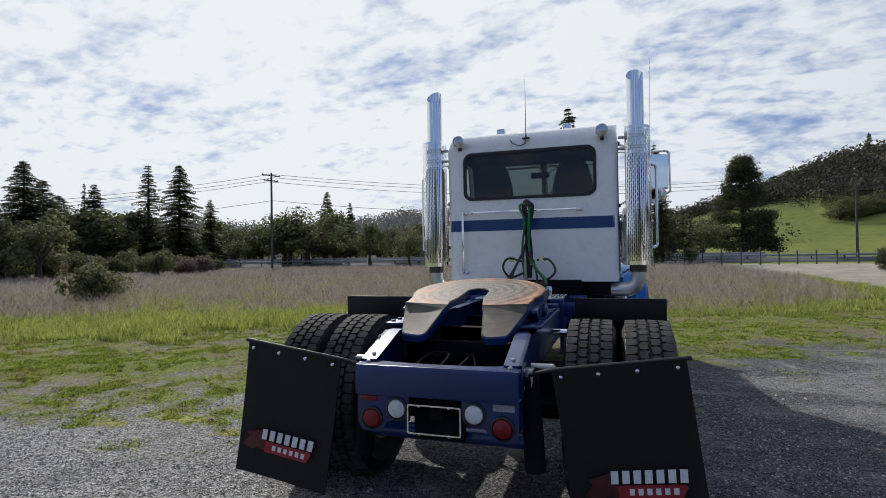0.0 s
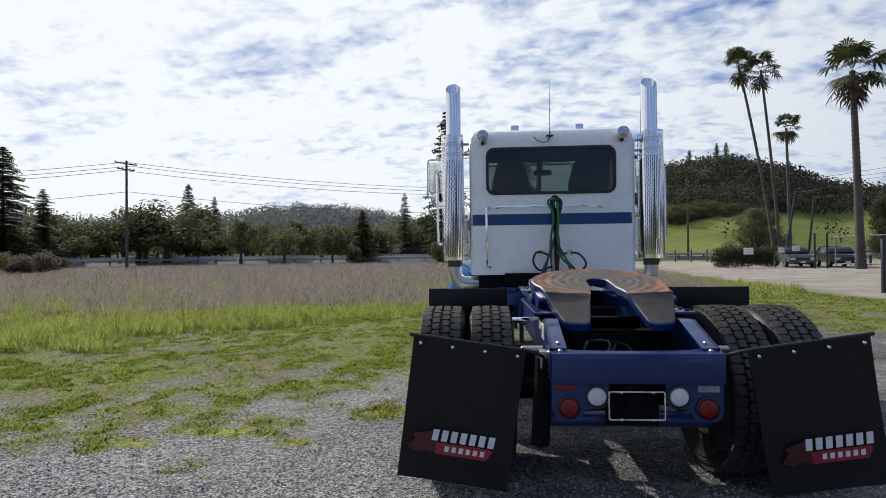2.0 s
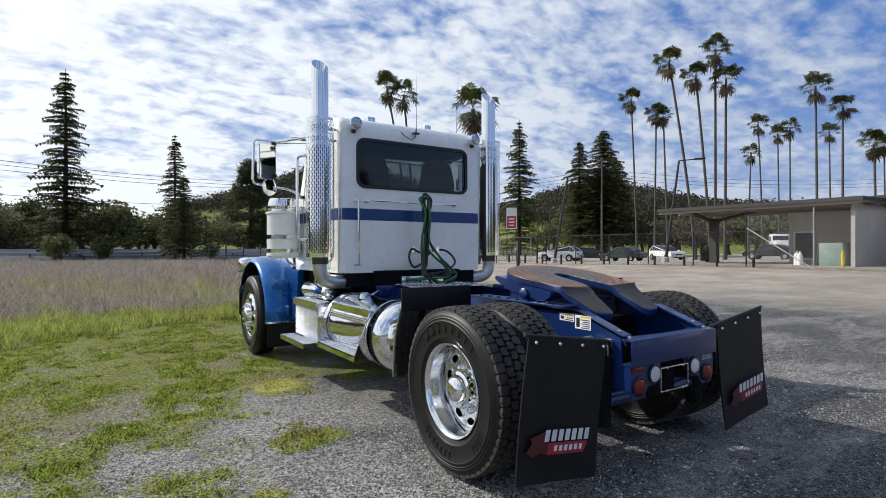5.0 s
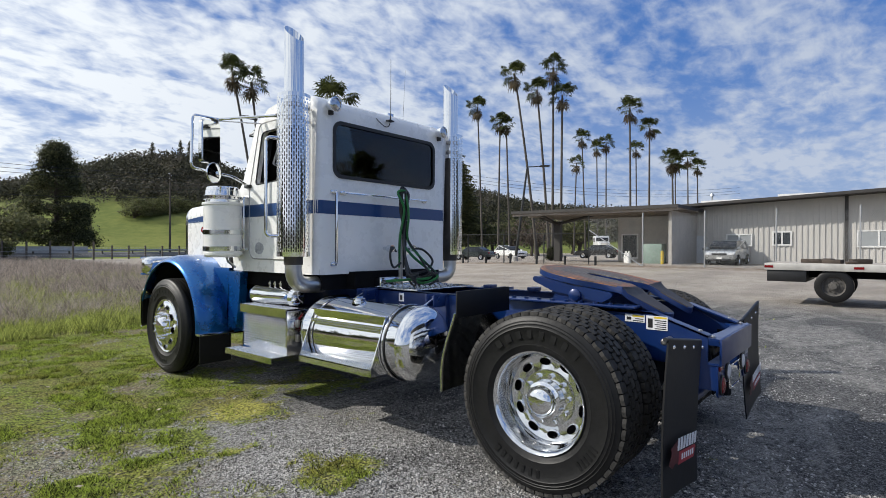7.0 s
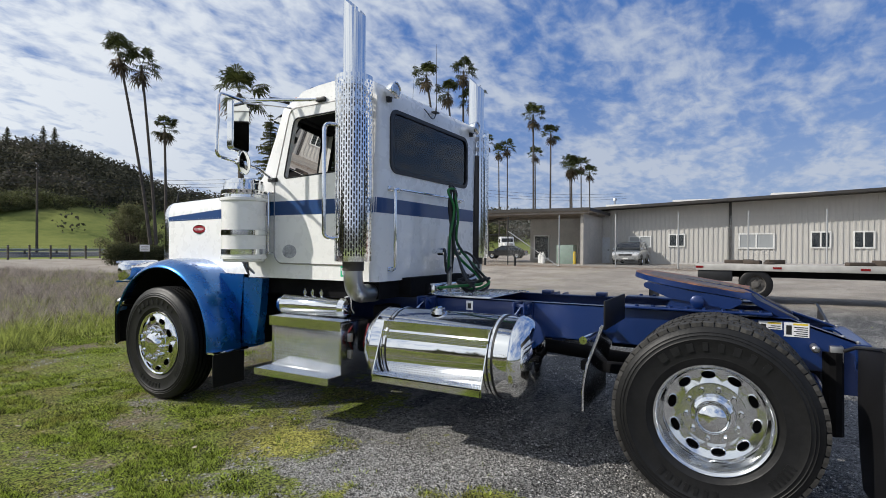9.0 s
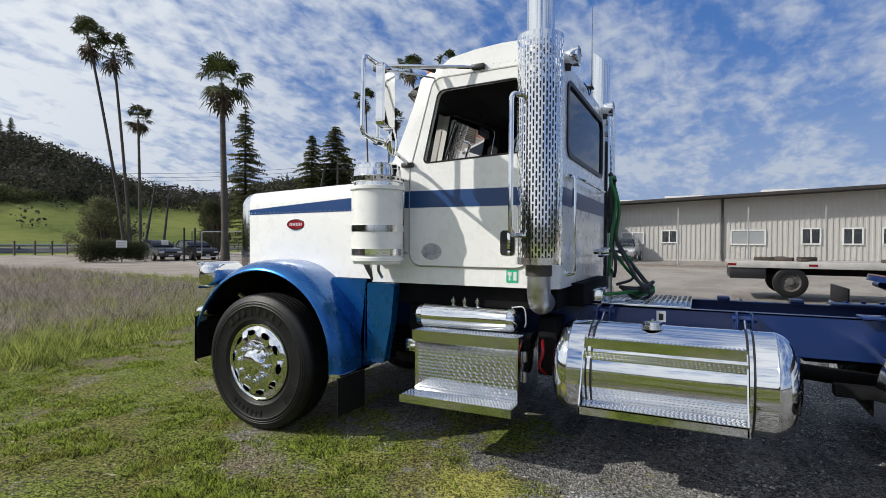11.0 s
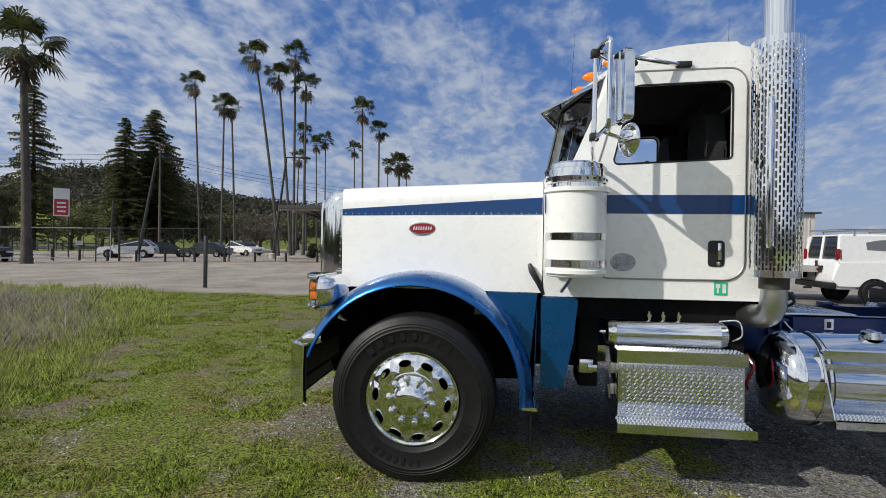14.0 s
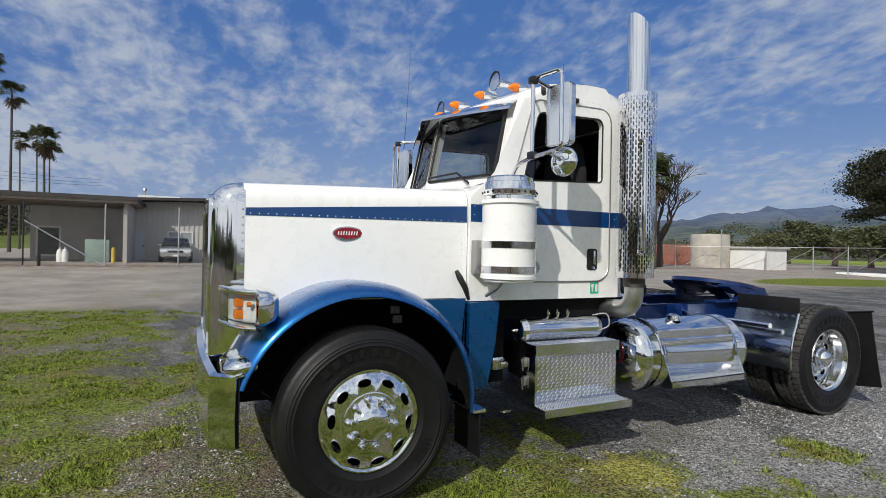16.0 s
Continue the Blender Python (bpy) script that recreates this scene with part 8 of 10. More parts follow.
# ---------------------------------------------------------------- the road and fence beyond the field
CONCRETE = plain("pale_concrete", (0.42, 0.41, 0.39), 0.85, 0.15, 3, 0.1)
ASPHALT = plain("grey_asphalt", (0.10, 0.10, 0.10), 0.9, 0.25, 4, 0.2)
WOOD_POST = plain("weathered_post", (0.10, 0.085, 0.07), 0.9, 0.4, 9, 0.4)
GALV = plain("galvanised_steel", (0.45, 0.46, 0.46), 0.45, 0.15, 20, 0.05, 0.7)
BLACK_POST = plain("black_fence_paint", (0.015, 0.016, 0.016), 0.5, 0.3, 12, 0.05)

bm = bmesh.new()
rows = []
for k in range(41):
    x = -95 + 5 * k
    y = 74 + 0.10 * x
    rows.append([(x, y - 1.5, -0.05), (x, y, 0.55), (x, y + 8.5, 0.6), (x, y + 10, -0.1)])
strip(bm, rows)
tagged(part("road", bm, ASPHALT, None, "", 20), "grey country road on a low bank past the field", "road", "", "structure")
rail = thing("guard_rail", "long pale steel guard rail along the road", "guard rail", (0, 0, 0))
bm = bmesh.new()
rows = []
for k in range(41):
    x = -95 + 5 * k
    y = 73.7 + 0.10 * x
    rows.append([(x, y, 0.80), (x, y - 0.06, 0.86), (x, y, 0.92), (x, y - 0.06, 0.98), (x, y, 1.06)])
strip(bm, rows)
part("beam", bm, GALV, rail)
for k in range(52):
    x = -94 + 3.7 * k
    y = 73.75 + 0.10 * x
    part("post", box(bmesh.new(), x - 0.08, x + 0.08, y, y + 0.16, 0.2, 1.0), WOOD_POST, rail)

barrier = thing("road_barrier", "long pale concrete barrier beside the country road", "barrier", (0, 0, 0))
for k in range(16):
    x = -70 + 5.6 * k
    y = 76.2 + 0.10 * x
    bm = prism(bmesh.new(), [(y - 0.3, 0.5), (y + 0.3, 0.5), (y + 0.16, 0.85), (y + 0.1, 1.36), (y - 0.1, 1.36), (y - 0.16, 0.85)], "x", x, x + 5.56)
    part("segment", bm, CONCRETE, barrier)

wire_fence = thing("field_fence", "row of dark wooden fence posts with wires", "fence", (0, 0, 0))
for k in range(34):
    x = 6 + 1.9 * k
    y = 60 + 0.16 * x + 0.4 * math.sin(k)
    part("post", box(bmesh.new(), x - 0.07, x + 0.07, y - 0.07, y + 0.07, -0.1, 1.5 if k > 5 else 1.9), WOOD_POST, wire_fence)
bm = bmesh.new()
for z in (0.5, 0.9, 1.3):
    tube(bm, [(6, 60.96, z), (70, 71.2, z)], 0.012, 4)
part("wire", bm, GALV, wire_fence)


def utility_pole(x, y, h, turn, label):
    root = thing("utility_pole", label, "utility pole", (x, y, land(x, y)))
    root.rotation_euler = (0, 0, radians(turn))
    part("pole", tube(bmesh.new(), [(0, 0, -0.3), (0.05, 0, h)], [0.17, 0.11], 10), WOOD_POST, root)
    for z, w in ((h - 0.35, 1.3), (h - 1.0, 1.0)):
        part("crossarm", box(bmesh.new(), -w, w, -0.07, 0.07, z - 0.06, z + 0.06), WOOD_POST, root)
        for u in (-0.9, -0.45, 0.45, 0.9):
            part("insulator", lathe(bmesh.new(), [(0.04, z + 0.06), (0.06, z + 0.12), (0.03, z + 0.2), (0, z + 0.22)], (u * w, 0, 0), "z", 8), GALV, root)
    return root


utility_pole(-40.2, 53.2, 12.2, 70, "weathered utility pole with two crossarms")
utility_pole(62.2, 52.0, 15.0, 10, "pale utility pole with crossarms by the lot")
utility_pole(30, 78, 12.0, 60, "weathered utility pole beside the road")
wires = thing("power_line", "sagging power lines strung across the valley", "power line", (0, 0, 0))
for dz, dx in ((0.0, 0.0), (-0.45, 0.5), (-0.9, -0.4), (-3.3, 0.2)):
    a, b, c = Vector((-40.2 + dx, 53.2, 12.0 + dz)), Vector((30 + dx, 78, 11.8 + dz)), Vector((130, 96, 13 + dz))
    z = Vector((-120, 34, 10 + dz))
    for p, q in ((z, a), (a, b), (b, c)):
        pts = [p.lerp(q, t / 12) - Vector((0, 0, 2.0 * (1 - (2 * t / 12 - 1) ** 2))) for t in range(13)]
        part("wire", tube(bmesh.new(), pts, 0.03, 4), BLACK, wires)
for dz in (0.0, -0.6, -1.1):
    p, q = Vector((62.2, 52.0, 13.5 + dz)), Vector((27, 96, 12 + dz))
    pts = [p.lerp(q, t / 12) - Vector((0, 0, 1.6 * (1 - (2 * t / 12 - 1) ** 2))) for t in range(13)]
    part("wire", tube(bmesh.new(), pts, 0.025, 4), BLACK, wires)
    p, q = Vector((62.2, 52.0, 13.5 + dz)), Vector((110, 20, 13 + dz))
    pts = [p.lerp(q, t / 12) - Vector((0, 0, 1.6 * (1 - (2 * t / 12 - 1) ** 2))) for t in range(13)]
    part("wire", tube(bmesh.new(), pts, 0.025, 4), BLACK, wires)

# ---------------------------------------------------------------- yard: sheds, fences, lamps
SIDING = plain("pale_grey_metal_siding", (0.50, 0.485, 0.455), 0.55, 0.08, 2, 0.05)
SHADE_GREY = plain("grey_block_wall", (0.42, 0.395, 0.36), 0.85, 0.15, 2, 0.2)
ROOF_DARK = plain("dark_roof_edge", (0.035, 0.032, 0.03), 0.6, 0.3, 3, 0.1)
SOFFIT = plain("grey_brown_soffit", (0.28, 0.25, 0.22), 0.8, 0.15, 3, 0.1)
WHITE_TRIM = plain("white_window_trim", (0.72, 0.72, 0.70), 0.5, 0.08, 10, 0.05)
DARK_GLASS = plain("dark_window_glass", (0.02, 0.025, 0.03), 0.08, 0.3, 2, 0.0)
PALE_GLASS = plain("pale_window_blind", (0.32, 0.34, 0.35), 0.2, 0.1, 3, 0.0)
DOOR_GREY = plain("pale_blue_grey_door", (0.52, 0.56, 0.60), 0.5, 0.08, 3, 0.03)

shed = thing("warehouse", "long pale grey metal-sided warehouse with a low dark-edged roof", "building", (37, 0, 0.40))


def eave(y):
    return 4.72 - 0.040 * y - 0.40


bm = bmesh.new()
prism(bm, [(10.5, 0), (10.5, eave(10.5)), (-10.4, eave(-10.4)), (-10.4, 0)], "x", 0.0, 14.0)
part("wall", bm, SIDING, shed, smooth=0)
rib = finish("siding_rib", box(bmesh.new(), -0.045, 0.0, -0.05, 0.05, 0.05, 1.0), SIDING, 0)
for k in range(68):
    y = 10.3 - 0.305 * k
    o = part_of("siding_rib", rib, shed)
    o.location, o.scale = (0, y, 0), (1, 1, eave(y) - 0.1)
bm = bmesh.new()
prism(bm, [(11.2, eave(11.2) + 0.02), (11.2, eave(11.2) + 0.20), (-10.9, eave(-10.9) + 0.20), (-10.9, eave(-10.9) + 0.02)], "x", -1.35, 15.0)
part("roof", bm, ROOF_DARK, shed, "dark low-pitched roof edge", 0)
for y in (7.6, 2.8, -3.4):
    bm = box(bmesh.new(), 1.0, 2.2, y - 1.3, y + 1.3, eave(y) + 0.2, eave(y) + 0.5)
    part("roof_light", bm, WHITE_TRIM, shed, "white rooftop skylight")
part("downpipe", box(bmesh.new(), -0.13, -0.03, 0.25, 0.42, 0.0, eave(0.3)), ROOF_DARK, shed)
part("downpipe", box(bmesh.new(), -0.13, -0.03, -10.1, -9.9, 0.0, eave(-10)), ROOF_DARK, shed)
dr = part("door", box(bmesh.new(), -0.07, -0.047, 8.36, 9.27, 0.0, 1.95), DOOR_GREY, shed, "pale blue-grey steel door")
part("handle", box(bmesh.new(), -0.1, -0.07, 8.42, 8.5, 0.95, 1.05), BLACK, dr)


def shed_window(y0, y1, z0, z1, glass):
    w = part("window", ring_plate(bmesh.new(), [(y0, z0), (y1, z0), (y1, z1), (y0, z1)], [[(y0 + 0.09, z0 + 0.09), ((y0 + y1) / 2 - 0.04, z0 + 0.09), ((y0 + y1) / 2 - 0.04, z1 - 0.09), (y0 + 0.09, z1 - 0.09)],
                                                                                   [((y0 + y1) / 2 + 0.04, z0 + 0.09), (y1 - 0.09, z0 + 0.09), (y1 - 0.09, z1 - 0.09), ((y0 + y1) / 2 + 0.04, z1 - 0.09)]], "x", -0.10, -0.05), WHITE_TRIM, shed, "white framed sliding window")
    part("pane", box(bmesh.new(), -0.068, -0.052, y0 + 0.05, (y0 + y1) / 2 - 0.01, z0 + 0.05, z1 - 0.05), glass, w)
    part("pane", box(bmesh.new(), -0.068, -0.052, (y0 + y1) / 2 + 0.01, y1 - 0.05, z0 + 0.05, z1 - 0.05), glass, w)


for y0, y1, z0, z1, g in ((5.4, 7.0, 1.2, 2.05, PALE_GLASS), (3.15, 4.25, 1.25, 2.2, DARK_GLASS), (-2.25, -0.15, 1.15, 2.2, PALE_GLASS), (-5.3, -4.2, 1.2, 2.3, DARK_GLASS), (-7.5, -6.4, 1.2, 2.3, DARK_GLASS), (-9.4, -8.4, 1.2, 2.3, DARK_GLASS)):
    shed_window(y0, y1, z0, z1, g)
bm = tube(bmesh.new(), [(3, 8.6, eave(8.6)), (3, 8.6, eave(8.6) + 1.1)], 0.05, 6)
lathe(bm, [(0, 0), (0.16, 0.02), (0.12, 0.2), (0, 0.26)], (3, 8.6, eave(8.6) + 1.0), "z", 10)
part("roof_vent", bm, GALV, shed)

annex = thing("annex_shed", "lower pale metal annex with a plain door", "building", (38.5, -10.5, 0.4))
bm = bmesh.new()
box(bm, 0, 10, -7.6, 0, 0, 3.85)
part("wall", bm, SIDING, annex, smooth=0)
for k in range(24):
    o = part_of("siding_rib", rib, annex)
    o.location, o.scale = (0, -0.2 - 0.305 * k, 0), (1, 1, 3.7)
part("roof", box(bmesh.new(), -0.3, 10.3, -7.9, 0.0, 3.88, 4.0), ROOF_DARK, annex, smooth=0)
part("door", box(bmesh.new(), -0.07, -0.047, -3.4, -2.3, 0, 2.1), WHITE_TRIM, annex)

carport = thing("carport", "flat-roofed open carport on a dark braced column", "carport", (30.6, 0, 0.35))
bm = bmesh.new()
prism(bm, [(8.4, 3.60), (8.4, 3.80), (20.4, 3.74), (20.4, 3.62), (13, 3.60)], "x", 0.0, 7.2)
part("roof", bm, SOFFIT, carport, "pale underside with a dark edge", 0)
bm = ring_plate(bmesh.new(), [(0 - 0.06, 8.34), (7.26, 8.34), (7.26, 20.46), (-0.06, 20.46)], [[(0.0, 8.4), (7.2, 8.4), (7.2, 20.4), (0.0, 20.4)]], "z", 3.64, 3.84)
part("fascia", bm, ROOF_DARK, carport, smooth=0)
part("column", prism(bmesh.new(), rounded([(18.1, -0.1), (18.6, -0.1), (18.6, 2.85), (18.9, 3.15), (17.8, 3.15), (18.1, 2.85)], 0.05), "x", 3.3, 3.75), ROOF_DARK, carport, "dark square column flaring at its head", 0)
for y1, x1 in ((20.2, 3.5), (15.2, 3.5), (18.3, 0.3), (18.3, 6.9)):
    part("strut", tube(bmesh.new(), [(3.5, 18.35, 2.95), (x1, y1, 3.62)], 0.10, 6), ROOF_DARK, carport, "dark slanting roof strut")
for x1 in (0.15, 2.4, 4.8, 7.05):
    part("beam", box(bmesh.new(), x1 - 0.06, x1 + 0.06, 8.4, 20.4, 3.46, 3.61), SOFFIT, carport)
bm = bmesh.new()
prism(bm, [(9.0, 0), (14.6, 0), (14.6, 3.5), (9.0, 3.5)], "x", 6.2, 6.5)
prism(bm, [(8.9, 0), (9.1, 0), (9.1, 3.5), (8.9, 3.5)], "x", 0.6, 6.4)
part("back_wall", bm, SHADE_GREY, carport, smooth=0)
w = part("window", ring_plate(bmesh.new(), [(13.0, 0.3), (14.3, 0.3), (14.3, 2.2), (13.0, 2.2)], [[(13.1, 0.4), (14.2, 0.4), (14.2, 2.1), (13.1, 2.1)]], "x", 6.12, 6.2), WHITE_TRIM, carport, smooth=0)
part("pane", box(bmesh.new(), 6.15, 6.18, 13.05, 14.25, 0.35, 2.15), DARK_GLASS, w)
tagged(part("utility_cabinet", box(bmesh.new(), 32.4, 33.4, 9.9, 11.1, 0.35, 1.75, 0.03), plain("pale_green_cabinet", (0.22, 0.30, 0.26), 0.6, 0.15, 6, 0.05)), "pale green metal utility cabinet on a pad", "cabinet")
for x, y in ((32.2, 12.0), (32.5, 12.3)):
    b = lathe(bmesh.new(), [(0, 0.36), (0.16, 0.36), (0.17, 0.9), (0.12, 1.1), (0.05, 1.15), (0.05, 1.25), (0, 1.25)], (x, y, 0), "z", 14)
    tagged(part("gas_bottle", b, WHITE_TRIM), "white gas bottle standing by the fence", "gas bottle", "gas bottles")
tagged(part("bollard", lathe(bmesh.new(), [(0.1, 0.3), (0.1, 1.2), (0.07, 1.28), (0, 1.3)], (31.6, 9.6, 0), "z", 12), plain("yellow_bollard_paint", (0.5, 0.36, 0.03), 0.6, 0.2, 9, 0.05)), "yellow steel bollard by the cabinet", "bollard")

# chain-link fence
link = thing("chain_link_fence", "tall chain-link fence on galvanised posts", "fence", (28, 0, 0.30))
for k in range(8):
    y = 13.0 - 3.4 * k
    part("post", tube(bmesh.new(), [(0, y, -0.2), (0, y, 3.25)], 0.038, 8), BLACK_POST if k == 0 else GALV, link)
part("brace", tube(bmesh.new(), [(0, 13.0, 2.3), (0, 9.6, 0.05)], 0.03, 8), GALV, link)
NET = plain("chain_link_wire", (0.30, 0.31, 0.31), 0.5, 0.2, 20, 0.0, 0.6)


def netting(y0, y1, h, parent, mat, pitch=0.075, w=0.0022):
    """Crossing wires of a chain-link mesh."""
    vs, fs = [], []
    L = y1 - y0
    n = int((L + h) / pitch)
    for s in (-1, 1):
        for k in range(n):
            a = k * pitch
            u0, u1 = a - h, a
            c0, c1 = max(u0, 0.0), min(u1, L)
            if c1 <= c0:
                continue
            z0, z1 = c0 - u0, c1 - u0
            ya, yb = (y0 + c0, y0 + c1) if s > 0 else (y1 - c0, y1 - c1)
            i = len(vs)
            vs += [(0, ya, z0 - w), (0, yb, z1 - w), (0, yb, z1 + w), (0, ya, z0 + w)]
            fs.append((i, i + 1, i + 2, i + 3))
    ob = part_of("netting", mesh_from("netting", vs, fs, mat), parent)
    tagged(ob, "crossing fence wires", "", "", "stuff")


netting(-10.8, 13.0, 3.0, link, NET)
black_fence = thing("lot_fence", "low black chain-link fence round the parking lot", "fence", (28, 0, 0.28))
for k in range(9):
    y = 13.0 + 3.2 * (k + 1)
    part("post", tube(bmesh.new(), [(0, y, -0.2), (0, y, 2.15)], 0.04, 8), BLACK_POST, black_fence)
part("rail", tube(bmesh.new(), [(0, 13.0, 2.12), (0, 41.8, 2.12)], 0.022, 6), BLACK_POST, black_fence)
netting(13.0, 41.8, 2.1, black_fence, BLACK_POST, 0.10)
gate = thing("lot_gate", "black pipe gate at the lot entrance", "gate", (24.6, 36.5, 0.1))
bm = bmesh.new()
part("gate_frame", tube(bmesh.new(), bent([(0, 0, 0.25), (0, 0, 2.2), (4.6, -4.4, 2.3), (4.6, -4.4, 0.25), (0, 0, 0.25)], 0.1), 0.04, 6), GALV, gate)
for t in (0.25, 0.5, 0.75):
    part("bar", tube(bmesh.new(), [(4.6 * t, -4.4 * t, 0.25), (4.6 * t, -4.4 * t, 2.2)], 0.025, 6), BLACK_POST, gate)
for dx in (-0.35, -0.9, 5.0):
    part("post", tube(bmesh.new(), [(dx, -dx * 0.95, -0.2), (dx, -dx * 0.95, 2.5)], 0.07, 8), BLACK_POST, gate)
for k in range(16):
    y = 12.2 + 2.05 * k
    tagged(part("bollard", lathe(bmesh.new(), [(0.075, 0.2), (0.075, 0.92), (0.05, 0.95), (0, 0.95)], (27.2, y, 0), "z", 10), BLACK_POST), "short black post edging the lot", "bollard", "bollards")
tagged(part("marker_post", box(bmesh.new(), 12.15, 12.25, 14.5, 14.6, -0.1, 1.75, 0.01), BLACK_POST), "thin dark post at the edge of the drive", "post")


def street_lamp(bx, by, tx, ty, tz, label="dark leaning lot lamp on a tall pole"):
    z0 = land(bx, by)
    root = thing("street_lamp", label, "street lamp", (bx, by, z0), "lot lamps")
    d = Vector((tx - bx, ty - by, tz - z0))
    part("pole", tube(bmesh.new(), [(0, 0, -0.1), d * 0.97, d], [0.13, 0.08, 0.07], 8), BLACK_POST, root)
    side = Vector((0.55, -0.83, 0.04))
    part("arm", tube(bmesh.new(), [d, d + side * 1.2], 0.045, 6), BLACK_POST, root)
    part("head", box(bmesh.new(), -0.17, 0.17, -0.4, 0.4, -0.07, 0.07, 0.03, 2, Matrix.Translation(d + side * 1.5) @ Matrix.Rotation(0.58, 4, "Z")), BLACK_POST, root)
    part("base", lathe(bmesh.new(), [(0.28, -0.1), (0.28, 0.35), (0.2, 0.42), (0, 0.42)], (0, 0, 0), "z", 14), CONCRETE, root)


for r in ((32.5, 32.6, 33.4, 31.7, 8.0), (35.4, 23.1, 36.0, 22.3, 8.4), (25.7, 45.1, 26.5, 44.6, 6.3), (28.2, 46.0, 28.7, 45.7, 5.9), (40.5, 41.5, 40.7, 41.3, 5.4)):
    street_lamp(*r)

SIGN_RED = plain("red_sign_face", (0.42, 0.03, 0.04), 0.5, 0.15, 9, 0.0)
sign = thing("pole_sign", "white and red upright sign on two poles", "sign", (34.8, 41.2, 0.1))
sign.rotation_euler = (0, 0, radians(-45))
part("panel", box(bmesh.new(), -0.55, 0.55, -0.06, 0.06, 3.4, 5.7), WHITE_TRIM, sign)
part("panel", box(bmesh.new(), -0.48, 0.48, -0.07, -0.061, 3.5, 4.8), SIGN_RED, sign)
for z, w in ((4.5, 0.3), (4.15, 0.32), (3.8, 0.28)):
    part("print", box(bmesh.new(), -w, w, -0.075, -0.071, z - 0.07, z + 0.07), WHITE_TRIM, sign)
for x in (-0.5, 0.5):
    part("pole", tube(bmesh.new(), [(x, 0.08, -0.1), (x, 0.08, 5.7)], 0.05, 8), BLACK_POST, sign)



def notice(x, y, z, w, h, label):
    """A small white board on a thin post, facing the field."""
    root = thing("notice_sign", label, "sign", (x, y, land(x, y)), "notices")
    root.rotation_euler = (0, 0, radians(-38))
    part("post", tube(bmesh.new(), [(0, 0.04, -0.1), (0, 0.04, z + h * 0.5)], 0.025, 6), BLACK_POST, root)
    part("board", box(bmesh.new(), -w / 2, w / 2, -0.012, 0.012, z - h / 2, z + h / 2, 0.004), WHITE_TRIM, root)
    for k in (-0.22, 0.02, 0.24):
        part("print", box(bmesh.new(), -w * 0.36, w * 0.36, -0.016, -0.0125, z + h * k - 0.02, z + h * k + 0.02), SHADE_GREY, root)


notice(19.6, 38.6, 1.32, 0.66, 0.50, "small white notice board beside the hedge")
notice(23.3, 39.0, 1.46, 0.48, 0.36, "small white notice board at the lot entrance")
notice(31.4, 36.5, 1.32, 0.42, 0.32, "small white notice board on the lot fence")

# ---------------------------------------------------------------- parked vehicles
CAR_PAINT = {"white": paint("white_car_paint", (0.75, 0.75, 0.74)), "silver": paint("silver_car_paint", (0.48, 0.50, 0.51), metal=0.5), "grey": paint("grey_car_paint", (0.10, 0.11, 0.115), metal=0.4),
             "black": paint("black_car_paint", (0.012, 0.013, 0.015)), "teal": paint("dark_green_grey_paint", (0.05, 0.065, 0.065), metal=0.4)}
CAR_TYRE = lathe(bmesh.new(), [(0.20, -0.10), (0.30, -0.11), (0.33, -0.09), (0.335, 0), (0.33, 0.09), (0.30, 0.11), (0.20, 0.10)], axis="y", seg=24)
CAR_TYRE = finish("tyre", CAR_TYRE, RUBBER, 40)
CAR_RIM = lathe(bmesh.new(), [(0.205, -0.10), (0.20, -0.07), (0.14, -0.05), (0.05, -0.06), (0, -0.06)], axis="y", seg=20)
for k in range(5):
    a = 2 * math.pi * k / 5
    box(CAR_RIM, -0.035, 0.035, -0.075, -0.05, 0.03, 0.2, 0, 1, Matrix.Rotation(a, 4, "Y"))
CAR_RIM = finish("rim", CAR_RIM, ALLOY, 30)


